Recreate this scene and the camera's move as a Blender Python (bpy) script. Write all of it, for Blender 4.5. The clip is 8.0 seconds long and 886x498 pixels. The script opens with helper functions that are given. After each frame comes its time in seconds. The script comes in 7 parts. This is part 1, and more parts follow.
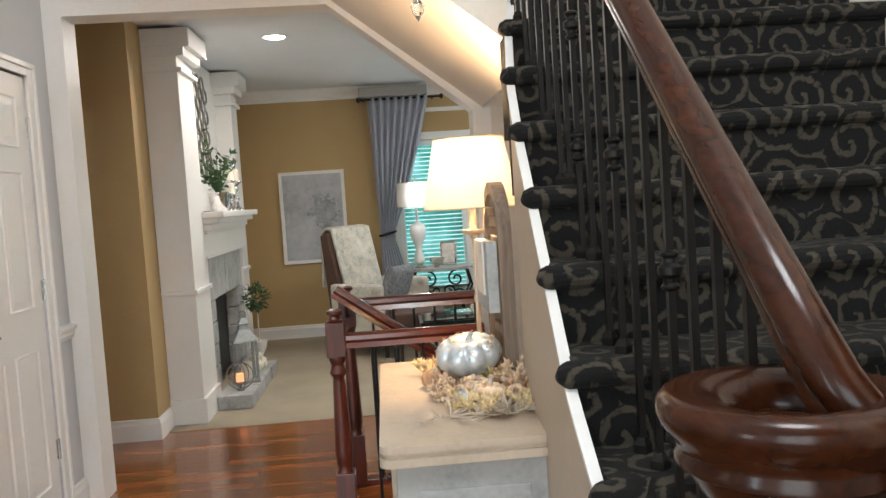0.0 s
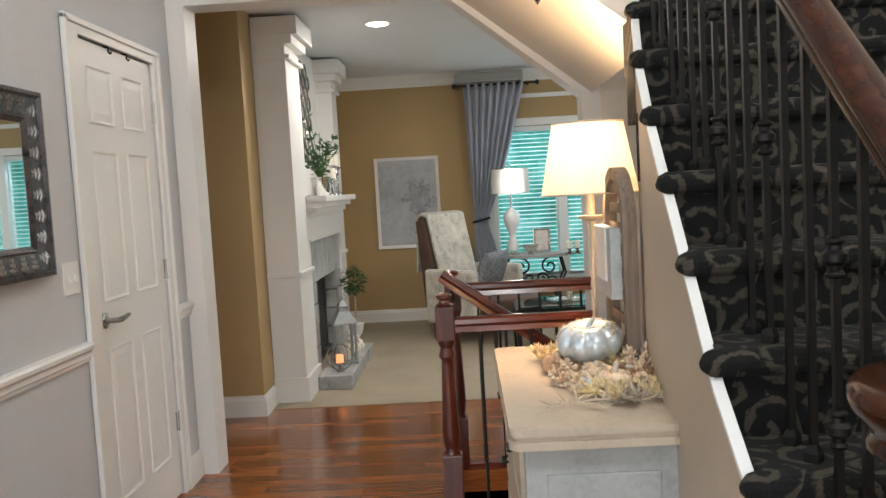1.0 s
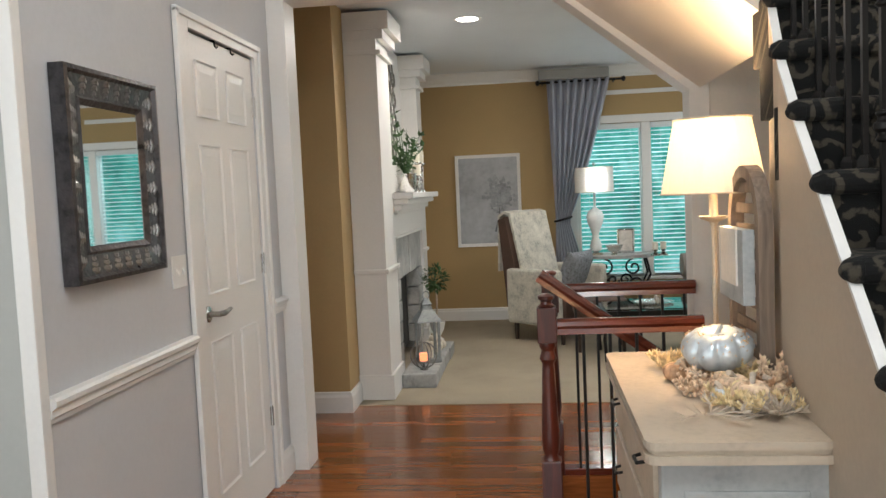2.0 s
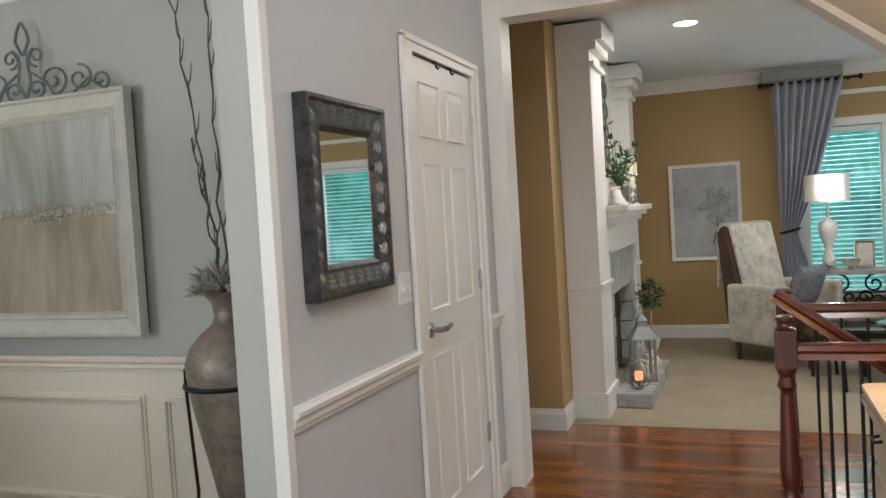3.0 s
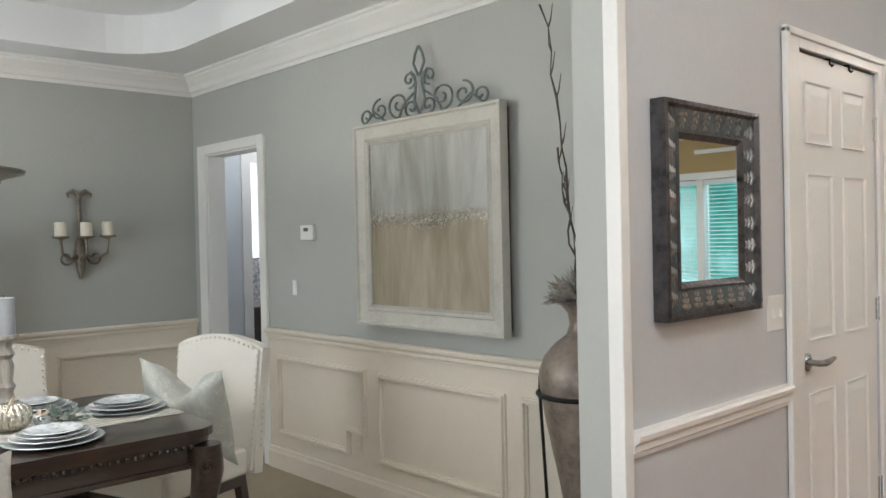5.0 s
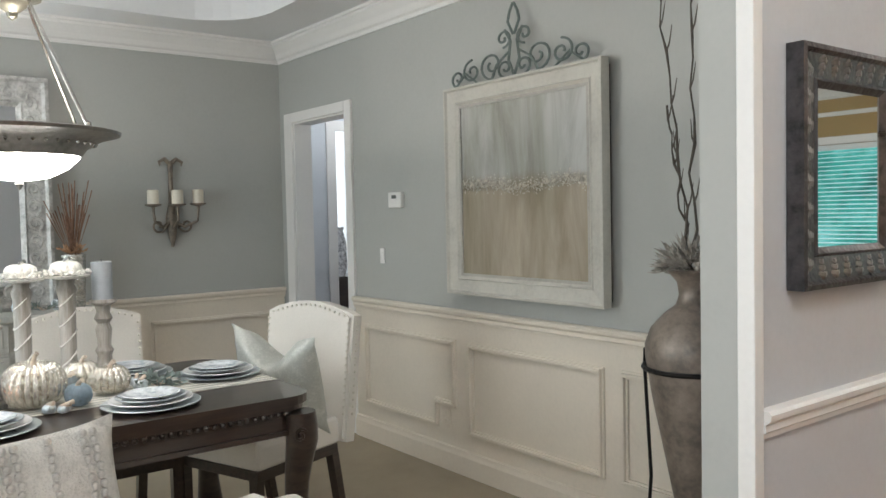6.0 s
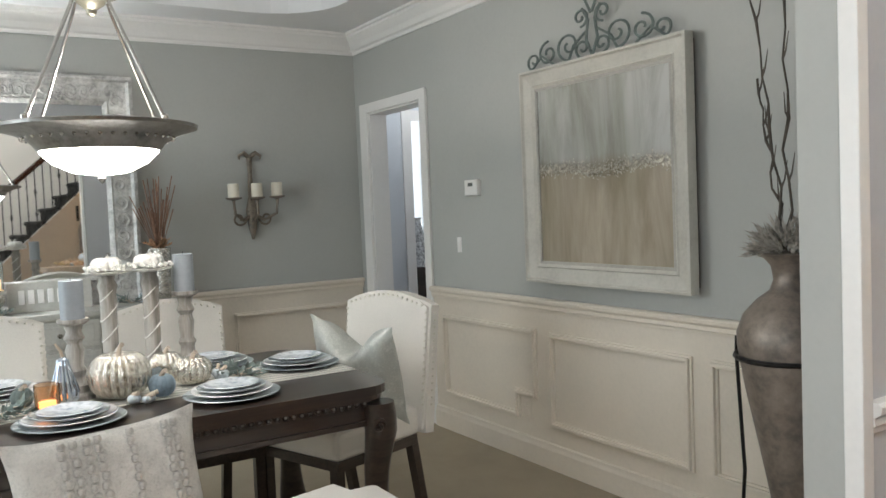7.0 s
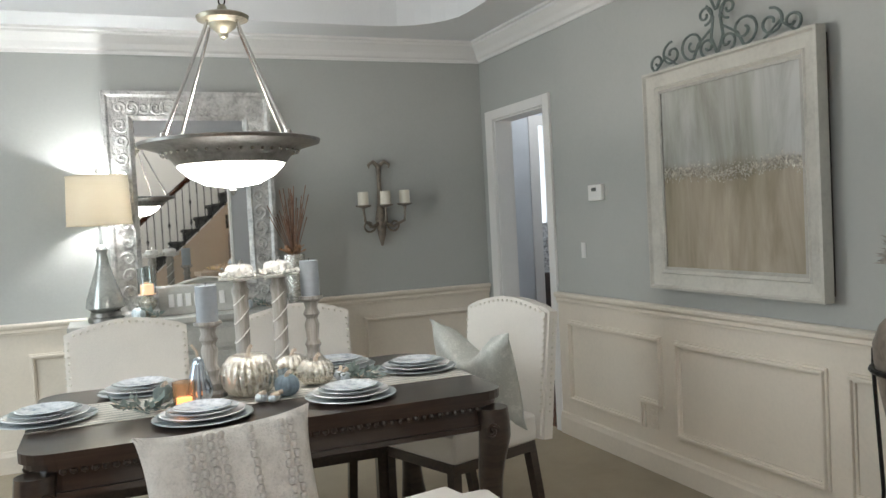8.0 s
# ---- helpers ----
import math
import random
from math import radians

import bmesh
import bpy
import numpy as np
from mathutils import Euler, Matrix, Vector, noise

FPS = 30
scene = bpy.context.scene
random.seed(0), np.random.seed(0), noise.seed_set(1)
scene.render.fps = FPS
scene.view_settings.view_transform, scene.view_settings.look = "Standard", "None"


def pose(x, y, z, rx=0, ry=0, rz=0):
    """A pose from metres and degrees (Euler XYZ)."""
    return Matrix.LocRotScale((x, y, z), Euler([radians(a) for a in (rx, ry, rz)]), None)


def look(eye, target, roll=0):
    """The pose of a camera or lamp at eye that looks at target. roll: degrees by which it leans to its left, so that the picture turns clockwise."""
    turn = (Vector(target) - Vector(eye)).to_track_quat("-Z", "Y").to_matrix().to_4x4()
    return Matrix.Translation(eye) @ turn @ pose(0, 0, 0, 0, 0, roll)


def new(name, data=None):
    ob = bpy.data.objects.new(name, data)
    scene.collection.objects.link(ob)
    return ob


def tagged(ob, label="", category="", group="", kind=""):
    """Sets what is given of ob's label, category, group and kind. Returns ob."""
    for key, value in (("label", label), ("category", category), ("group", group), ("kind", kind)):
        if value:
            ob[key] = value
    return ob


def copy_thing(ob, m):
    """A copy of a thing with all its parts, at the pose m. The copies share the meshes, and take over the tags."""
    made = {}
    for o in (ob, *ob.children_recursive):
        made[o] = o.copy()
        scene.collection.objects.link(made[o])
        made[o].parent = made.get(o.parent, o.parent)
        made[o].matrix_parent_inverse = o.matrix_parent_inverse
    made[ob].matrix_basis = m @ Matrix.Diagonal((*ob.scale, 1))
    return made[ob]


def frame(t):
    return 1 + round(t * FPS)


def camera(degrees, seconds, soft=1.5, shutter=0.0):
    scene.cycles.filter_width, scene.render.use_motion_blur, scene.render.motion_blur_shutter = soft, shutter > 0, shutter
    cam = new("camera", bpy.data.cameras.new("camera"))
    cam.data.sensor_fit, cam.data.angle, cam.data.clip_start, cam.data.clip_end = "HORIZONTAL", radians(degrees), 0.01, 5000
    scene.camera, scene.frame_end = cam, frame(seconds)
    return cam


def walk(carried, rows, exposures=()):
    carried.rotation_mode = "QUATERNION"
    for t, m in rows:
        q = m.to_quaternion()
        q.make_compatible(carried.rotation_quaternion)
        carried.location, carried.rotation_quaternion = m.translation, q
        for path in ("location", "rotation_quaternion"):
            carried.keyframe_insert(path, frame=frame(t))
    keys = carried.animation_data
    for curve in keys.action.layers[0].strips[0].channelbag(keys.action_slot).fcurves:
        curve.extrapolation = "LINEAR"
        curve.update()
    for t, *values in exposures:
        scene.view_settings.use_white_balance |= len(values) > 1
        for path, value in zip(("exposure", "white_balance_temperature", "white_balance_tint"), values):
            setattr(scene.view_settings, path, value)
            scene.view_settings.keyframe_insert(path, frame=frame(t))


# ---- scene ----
cam = camera(57.2, 8.0)
PATH = [
    (0, (0.636, -0.415, 1.378), (0.777, 1.576, 1.254), -3.7),
    (0.5, (0.586, -0.424, 1.384), (0.632, 1.572, 1.265), -3.5),
    (1, (0.516, -0.420, 1.377), (0.455, 1.574, 1.234), -3.2),
    (2.3, (0.320, -0.313, 1.381), (0.006, 1.658, 1.246), -2.9),
    (2.5, (0.299, -0.298, 1.380), (-0.102, 1.657, 1.251), -3.3),
    (3, (0.281, -0.310, 1.401), (-0.419, 1.562, 1.316), -3.4),
    (3.5, (0.302, -0.281, 1.424), (-0.758, 1.415, 1.359), -4.2),
    (4, (0.335, -0.225, 1.413), (-0.928, 1.325, 1.351), -3.5),
    (4.5, (0.352, -0.199, 1.414), (-1.028, 1.248, 1.389), -2.1),
    (6, (0.161, -0.160, 1.376), (-1.426, 1.055, 1.289), -1.2),
    (6.5, (0.123, -0.141, 1.365), (-1.511, 1.007, 1.260), -1.6),
    (7, (0.105, -0.117, 1.360), (-1.591, 0.939, 1.256), -2.4),
    (7.5, (0.123, -0.090, 1.343), (-1.653, 0.825, 1.260), -2.6),
    (8, (0.166, -0.052, 1.365), (-1.684, 0.704, 1.288), -3.0),
]
walk(cam, [(t, look(eye, target, roll)) for t, eye, target, roll in PATH],
     [(0.0, 0.08), (1.0, -0.03), (2.5, -0.14), (3.5, -0.22), (4.5, 0.06), (6.0, 0.02), (8.0, -0.14)])

# ---- world, sun, large lights ----
world = bpy.data.worlds.new("sky")
scene.world = world
world.use_nodes = True
sky = world.node_tree.nodes.new("ShaderNodeTexSky")
sky.sky_type, sky.sun_disc, sky.sun_elevation, sky.sun_rotation = "NISHITA", False, radians(35), radians(200)
world.node_tree.links.new(sky.outputs[0], world.node_tree.nodes["Background"].inputs[0])
world.node_tree.nodes["Background"].inputs[1].default_value = 0.1
scene.view_settings.exposure = 0.0


def lamp(name, kind, m, power, colour, size=0.1, size_y=None):
    data = bpy.data.lights.new(name, kind)
    data.energy, data.color = power, colour
    if kind == "AREA":
        data.shape, data.size, data.size_y = "RECTANGLE", size, size_y or size
    elif kind == "SUN":
        data.angle = size
    else:
        data.shadow_soft_size = size
    ob = new(name, data)
    ob.matrix_basis = m
    return ob


WARM, COOL, WHITE = (1.0, 0.72, 0.45), (0.72, 0.88, 1.0), (1.0, 0.95, 0.89)
lamp("sun", "SUN", look((0, 0, 9), (1.5, 6.0, 0)), 1.0, (1.0, 0.95, 0.88), radians(12))
lamp("dining_window_light", "AREA", look((-3.2, -2.28, 1.5), (-3.9, 1.5, 0.7)), 56, (0.82, 0.94, 1.0), 1.5, 1.6)
# Unseen fill from the entry end; the door it suggests is assumed.
lamp("front_door_light", "AREA", look((0.0, -2.28, 1.4), (0.0, 3.0, 1.3)), 34, (0.84, 0.95, 1.0), 1.5, 2.0)
lamp("living_window_light", "AREA", look((1.56, 9.6, 3.0), (1.45, 6.8, 0.6)), 75, (0.55, 0.9, 1.0), 1.4, 1.5)
# Added fill from the unseen east side, for the fireplace and ceiling.
lamp("living_side_window_light", "AREA", look((4.36, 6.1, 1.35), (0.0, 6.1, 1.35)), 34, (0.82, 0.95, 1.0), 1.7, 1.4)
lamp("living_downlight", "AREA", look((-0.047, 5.52, 2.56), (-0.047, 5.52, 0)), 20, WHITE, 0.14)
# This second downlight is added, out of view past the arch.
lamp("living_downlight", "AREA", look((1.8, 5.63, 2.56), (1.8, 5.63, 0)), 24, WHITE, 0.14)
lamp("hall_lamp_bulb", "POINT", pose(0.93, 2.33, 1.5), 44, (1.0, 0.66, 0.36), 0.05)
# Foyer fill set to brighten the hall wall; no fixture is built here.
lamp("foyer_light_bulb", "POINT", pose(1.0, -0.1, 3.4), 140, (0.92, 0.97, 1.0), 0.4)
lamp("chandelier_bulb", "POINT", pose(-2.80, 0.37, 1.66), 36, (1.0, 0.96, 0.92), 0.025)
lamp("sideboard_lamp_bulb", "POINT", pose(-5.0, -0.09, 1.58), 46, (0.92, 0.97, 1.0), 0.05)
lamp("living_lamp_bulb", "POINT", pose(0.99, 7.46, 1.44), 5, WHITE, 0.05)
# Invisible fill that lifts the passage walls, besides the bright window.
lamp("back_hall_light", "POINT", pose(-5.2, 3.3, 2.4), 10, (0.92, 0.96, 1.0), 0.15)

# ---- materials ----
def node_material(name):
    m = bpy.data.materials.new(name)
    m.use_nodes = True
    n, l = m.node_tree.nodes, m.node_tree.links
    return m, n, l, n["Principled BSDF"]


def coords(n, l, scale=(1, 1, 1)):
    c = n.new("ShaderNodeTexCoord")
    mp = n.new("ShaderNodeMapping")
    mp.inputs["Scale"].default_value = scale
    l.new(c.outputs["Object"], mp.inputs[0])
    return mp.outputs[0]


def noise_node(n, l, vec, scale, detail=4, rough=0.55, distortion=0.0):
    t = n.new("ShaderNodeTexNoise")
    t.inputs["Scale"].default_value, t.inputs["Detail"].default_value = scale, detail
    t.inputs["Roughness"].default_value, t.inputs["Distortion"].default_value = rough, distortion
    l.new(vec, t.inputs["Vector"])
    return t.outputs[0]


def ramp(n, l, fac, stops):
    r = n.new("ShaderNodeValToRGB")
    e = r.color_ramp.elements
    while len(e) < len(stops):
        e.new(0.5)
    for k, (p, c) in zip(e, stops):
        k.position, k.color = p, (*c, 1)
    l.new(fac, r.inputs[0])
    return r.outputs[0]


def bump(n, l, height, bsdf, strength=0.2, distance=0.004):
    b = n.new("ShaderNodeBump")
    b.inputs["Strength"].default_value, b.inputs["Distance"].default_value = strength, distance
    l.new(height, b.inputs["Height"])
    l.new(b.outputs[0], bsdf.inputs["Normal"])


def shade(c, k):
    return tuple(min(1.0, v * k) for v in c)


def surface(name, colour, rough=0.5, metal=0.0, vary=0.12, big=1.5, fine=60, bumpy=0.1, depth=0.002, stretch=(1, 1, 1), second=None):
    """A painted, cast or woven surface: slow stains, fine grain in colour, gloss and relief."""
    m, n, l, b = node_material(name)
    v = coords(n, l, stretch)
    a, f = noise_node(n, l, v, big, 5, 0.6), noise_node(n, l, v, fine, 3)
    mix = n.new("ShaderNodeMath")
    mix.operation = "ADD"
    half = n.new("ShaderNodeMath")
    half.operation, half.inputs[1].default_value = "MULTIPLY", 0.5
    l.new(f, half.inputs[0])
    l.new(a, mix.inputs[0])
    l.new(half.outputs[0], mix.inputs[1])
    dark = second or shade(colour, 1 - 2 * vary)
    l.new(ramp(n, l, mix.outputs[0], [(0.45, dark), (0.75, colour), (1.0, shade(colour, 1 + vary))]), b.inputs["Base Color"])
    r = n.new("ShaderNodeMapRange")
    r.inputs[3].default_value, r.inputs[4].default_value = max(0.03, rough - 0.1), min(1, rough + 0.12)
    l.new(a, r.inputs[0])
    l.new(r.outputs[0], b.inputs["Roughness"])
    b.inputs["Metallic"].default_value = metal
    bump(n, l, f, b, bumpy, depth)
    return m


def wood(name, light, dark, rough=0.3, along="x", per_piece=False, coat=0.0, bumpy=0.12):
    m, n, l, b = node_material(name)
    s = {"x": (1.2, 14, 14), "y": (14, 1.2, 14), "z": (14, 14, 1.2)}[along]
    v = coords(n, l, s)
    if per_piece:
        info = n.new("ShaderNodeObjectInfo")
        add = n.new("ShaderNodeVectorMath")
        add.operation = "ADD"
        sc = n.new("ShaderNodeVectorMath")
        sc.operation = "SCALE"
        sc.inputs[3].default_value = 40
        l.new(info.outputs["Random"], sc.inputs[0])
        l.new(v, add.inputs[0])
        l.new(sc.outputs[0], add.inputs[1])
        v = add.outputs[0]
    g = noise_node(n, l, v, 3.0, 6, 0.6, 0.8)
    col = ramp(n, l, g, [(0.3, dark), (0.7, light)])
    if per_piece:
        hsv = n.new("ShaderNodeHueSaturation")
        mr = n.new("ShaderNodeMapRange")
        mr.inputs[3].default_value, mr.inputs[4].default_value = 0.7, 1.25
        l.new(info.outputs["Random"], mr.inputs[0])
        l.new(mr.outputs[0], hsv.inputs["Value"])
        l.new(col, hsv.inputs["Color"])
        col = hsv.outputs[0]
    l.new(col, b.inputs["Base Color"])
    b.inputs["Roughness"].default_value = rough
    b.inputs["Coat Weight"].default_value = coat
    b.inputs["Coat Roughness"].default_value = 0.12
    bump(n, l, g, b, bumpy, 0.001)
    return m


def glow(name, colour, strength, base=(0.9, 0.88, 0.84)):
    m, n, l, b = node_material(name)
    b.inputs["Base Color"].default_value = (*base, 1)
    b.inputs["Emission Color"].default_value = (*colour, 1)
    b.inputs["Emission Strength"].default_value = strength
    return m


def shade_cloth(name, colour, strength=0.0):
    """Lamp shade cloth that lets its bulb shine through."""
    m, n, l, b = node_material(name)
    v = coords(n, l)
    w = noise_node(n, l, v, 220, 2)
    l.new(ramp(n, l, w, [(0.3, shade(colour, 0.9)), (0.7, colour)]), b.inputs["Base Color"])
    b.inputs["Roughness"].default_value = 0.9
    t = n.new("ShaderNodeBsdfTranslucent")
    t.inputs[0].default_value = (*colour, 1)
    mx = n.new("ShaderNodeMixShader")
    mx.inputs[0].default_value = 0.6
    l.new(b.outputs[0], mx.inputs[1])
    l.new(t.outputs[0], mx.inputs[2])
    l.new(mx.outputs[0], n["Material Output"].inputs[0])
    return m


def mirror_glass(name):
    m, n, l, b = node_material(name)
    b.inputs["Base Color"].default_value = (0.86, 0.88, 0.88, 1)
    b.inputs["Metallic"].default_value, b.inputs["Roughness"].default_value = 1.0, 0.02
    return m


def clear_glass(name, tint=(0.9, 0.95, 0.95), rough=0.02):
    m, n, l, b = node_material(name)
    b.inputs["Base Color"].default_value = (*tint, 1)
    b.inputs["Transmission Weight"].default_value, b.inputs["Roughness"].default_value = 1.0, rough
    return m


def scroll_carpet(name, dark, light):
    """Stair carpet with a woven pattern of scrolls: a spiral round every cell, broken by leaf shapes."""
    m, n, l, b = node_material(name)
    c = n.new("ShaderNodeTexCoord")
    sep = n.new("ShaderNodeSeparateXYZ")
    l.new(c.outputs["Object"], sep.inputs[0])
    add = n.new("ShaderNodeMath")
    l.new(sep.outputs[1], add.inputs[0])
    l.new(sep.outputs[2], add.inputs[1])
    uv = n.new("ShaderNodeCombineXYZ")
    l.new(sep.outputs[0], uv.inputs[0])
    l.new(add.outputs[0], uv.inputs[1])
    warp = n.new("ShaderNodeTexNoise")
    warp.inputs["Scale"].default_value = 9
    l.new(uv.outputs[0], warp.inputs["Vector"])
    wv = n.new("ShaderNodeVectorMath")
    wv.operation = "MULTIPLY_ADD"
    l.new(warp.outputs["Color"], wv.inputs[0])
    wv.inputs[1].default_value = (0.035, 0.035, 0)
    l.new(uv.outputs[0], wv.inputs[2])
    sc = n.new("ShaderNodeVectorMath")
    sc.operation = "SCALE"
    sc.inputs[3].default_value = 8.5
    l.new(wv.outputs[0], sc.inputs[0])
    vor = n.new("ShaderNodeTexVoronoi")
    vor.voronoi_dimensions = "2D"
    vor.inputs["Scale"].default_value = 1.0
    vor.inputs["Randomness"].default_value = 0.75
    l.new(sc.outputs[0], vor.inputs["Vector"])
    d = n.new("ShaderNodeVectorMath")
    d.operation = "SUBTRACT"
    l.new(sc.outputs[0], d.inputs[0])
    l.new(vor.outputs["Position"], d.inputs[1])
    ds = n.new("ShaderNodeSeparateXYZ")
    l.new(d.outputs[0], ds.inputs[0])
    ang = n.new("ShaderNodeMath")
    ang.operation = "ARCTAN2"
    l.new(ds.outputs[1], ang.inputs[0])
    l.new(ds.outputs[0], ang.inputs[1])
    k = n.new("ShaderNodeMath")
    k.operation, k.inputs[1].default_value = "MULTIPLY", 14.0
    l.new(vor.outputs["Distance"], k.inputs[0])
    sm = n.new("ShaderNodeMath")
    l.new(k.outputs[0], sm.inputs[0])
    l.new(ang.outputs[0], sm.inputs[1])
    sn = n.new("ShaderNodeMath")
    sn.operation = "SINE"
    l.new(sm.outputs[0], sn.inputs[0])
    leaf = noise_node(n, l, uv.outputs[0], 34, 2, 0.5, 1.4)
    lf = n.new("ShaderNodeMath")
    lf.operation, lf.inputs[1].default_value, lf.inputs[2].default_value = "MULTIPLY_ADD", 2.6, -1.5
    l.new(leaf, lf.inputs[0])
    tot = n.new("ShaderNodeMath")
    l.new(sn.outputs[0], tot.inputs[0])
    l.new(lf.outputs[0], tot.inputs[1])
    pile = noise_node(n, l, c.outputs["Object"], 420, 2)
    rag = n.new("ShaderNodeMath")
    rag.operation, rag.inputs[1].default_value = "MULTIPLY_ADD", 0.4
    l.new(pile, rag.inputs[0])
    l.new(tot.outputs[0], rag.inputs[2])
    l.new(ramp(n, l, rag.outputs[0], [(0.35, dark), (0.8, light)]), b.inputs["Base Color"])
    b.inputs["Roughness"].default_value = 0.95
    bump(n, l, pile, b, 0.6, 0.004)
    return m


def garden_backdrop(name):
    m, n, l, b = node_material(name)
    v = coords(n, l)
    a = noise_node(n, l, v, 2.2, 8, 0.7)
    col = ramp(n, l, a, [(0.3, (0.01, 0.10, 0.09)), (0.5, (0.06, 0.42, 0.36)), (0.72, (0.35, 0.85, 0.85))])
    e = n.new("ShaderNodeEmission")
    e.inputs[1].default_value = 1.0
    l.new(col, e.inputs[0])
    l.new(e.outputs[0], n["Material Output"].inputs[0])
    return m


def painted_canvas(name, top, low, band=0.5, height=1.0):
    """Streaked abstract painting, paler above, with drips running down."""
    m, n, l, b = node_material(name)
    v = coords(n, l, (8, 1, 1.6))
    st = noise_node(n, l, v, 1.0, 7, 0.68, 0.6)
    c = n.new("ShaderNodeTexCoord")
    sep = n.new("ShaderNodeSeparateXYZ")
    l.new(c.outputs["Object"], sep.inputs[0])
    h = n.new("ShaderNodeMath")
    h.operation, h.inputs[1].default_value = "MULTIPLY_ADD", 1.0 / height
    l.new(sep.outputs[2], h.inputs[0])
    k = n.new("ShaderNodeMath")
    k.operation, k.inputs[1].default_value, k.inputs[2].default_value = "MULTIPLY_ADD", 0.12, -0.06
    l.new(st, k.inputs[0])
    l.new(k.outputs[0], h.inputs[2])
    base = ramp(n, l, h.outputs[0], [(band - 0.03, low), (band + 0.05, top)])
    mx = n.new("ShaderNodeMixRGB")
    mx.blend_type = "MULTIPLY"
    mx.inputs[0].default_value = 0.75
    l.new(base, mx.inputs[1])
    l.new(ramp(n, l, st, [(0.3, (0.5, 0.47, 0.42)), (0.62, (1, 1, 1))]), mx.inputs[2])
    wash = noise_node(n, l, coords(n, l, (4.5, 1, 1.1)), 1.0, 3, 0.5, 0.4)
    mw2 = n.new("ShaderNodeMixRGB")
    mw2.blend_type = "MULTIPLY"
    mw2.inputs[0].default_value = 0.9
    l.new(mx.outputs[0], mw2.inputs[1])
    l.new(ramp(n, l, wash, [(0.35, (0.66, 0.66, 0.58)), (0.6, (1, 1, 1))]), mw2.inputs[2])
    l.new(mw2.outputs[0], b.inputs["Base Color"])
    b.inputs["Roughness"].default_value = 0.7
    bump(n, l, st, b, 0.2, 0.002)
    return m


WALL_GREIGE = surface("greige_wall_paint", (0.57, 0.575, 0.595), 0.7, vary=0.03, bumpy=0.06)
WALL_GREY = surface("grey_green_wall_paint", (0.43, 0.434, 0.408), 0.7, vary=0.03, bumpy=0.06)
WALL_TAN = surface("tan_wall_paint", (0.43, 0.295, 0.135), 0.7, vary=0.04, bumpy=0.06)
WALL_CREAM = surface("cream_wall_paint", (0.74, 0.68, 0.6), 0.7, vary=0.03, bumpy=0.06)
# Near-black stands in for the shade of an unlit room, not for paint.
UNLIT_BROWN = surface("unlit_room_brown", (0.06, 0.05, 0.045), 0.8, vary=0.1)
WHITE_TRIM = surface("white_trim_paint", (0.8, 0.78, 0.75), 0.38, vary=0.03, bumpy=0.03)
IVORY_TRIM = surface("ivory_wainscot_paint", (0.73, 0.655, 0.555), 0.42, vary=0.05, bumpy=0.04)
CEILING_WHITE = surface("ceiling_paint", (0.78, 0.78, 0.78), 0.85, vary=0.02, bumpy=0.1)
CEILING_GREY = surface("grey_ceiling_paint", (0.74, 0.77, 0.8), 0.85, vary=0.03, bumpy=0.1)
CARPET = surface("beige_carpet", (0.38, 0.32, 0.235), 0.95, vary=0.08, big=3, fine=300, bumpy=0.7, depth=0.006)
PLANK = wood("oak_floor_boards", (0.31, 0.10, 0.028), (0.17, 0.052, 0.014), 0.2, "x", True, 0.4)
RED_WOOD = wood("red_mahogany", (0.11, 0.022, 0.012), (0.045, 0.009, 0.006), 0.28, "z", coat=0.4)
RAIL_WOOD = wood("walnut_handrail", (0.055, 0.016, 0.006), (0.024, 0.007, 0.003), 0.2, "y", coat=0.0, bumpy=0.0)
RAIL_WOOD.node_tree.nodes["Principled BSDF"].inputs["Specular IOR Level"].default_value = 0.32
DARK_WOOD = wood("espresso_wood", (0.056, 0.036, 0.026), (0.022, 0.014, 0.011), 0.28, "y", coat=0.4)
IRON = surface("black_iron", (0.018, 0.016, 0.015), 0.42, 0.6, vary=0.2, bumpy=0.15)
PEWTER = surface("antique_pewter", (0.27, 0.26, 0.245), 0.35, 0.85, vary=0.3, big=9, bumpy=0.3)
NICKEL = surface("brushed_nickel", (0.55, 0.53, 0.5), 0.25, 1.0, vary=0.1)
STAIR_CARPET = scroll_carpet("scroll_stair_carpet", (0.0018, 0.0016, 0.0013), (0.058, 0.048, 0.034))
LINEN = surface("ivory_linen", (0.8, 0.76, 0.7), 0.9, vary=0.06, fine=260, bumpy=0.4, depth=0.002)
DISTRESSED = surface("distressed_cream_paint", (0.55, 0.455, 0.35), 0.5, vary=0.08, big=4, bumpy=0.12, second=(0.42, 0.34, 0.255))
DISTRESSED_GREY = surface("distressed_grey_blue_paint", (0.43, 0.44, 0.43), 0.55, vary=0.12, big=5, bumpy=0.25, second=(0.3, 0.31, 0.31))
MIRROR = mirror_glass("mirror_silvering")
GLASS = clear_glass("clear_glass")

# ---- building helpers ----
def part(name, bm, material, parent=None, label="", smooth=False, m=None):
    """Links a bmesh as one mesh object, under a thing or a part."""
    me = bpy.data.meshes.new(name)
    bmesh.ops.recalc_face_normals(bm, faces=bm.faces)
    bm.to_mesh(me)
    bm.free()
    me.materials.append(material)
    if smooth:
        for p in me.polygons:
            p.use_smooth = True
        me.set_sharp_from_angle(angle=radians(40))
    ob = new(name, me)
    if m is not None:
        ob.matrix_basis = m
    if parent:
        ob.parent = parent
    if label:
        tagged(ob, label)
    return ob


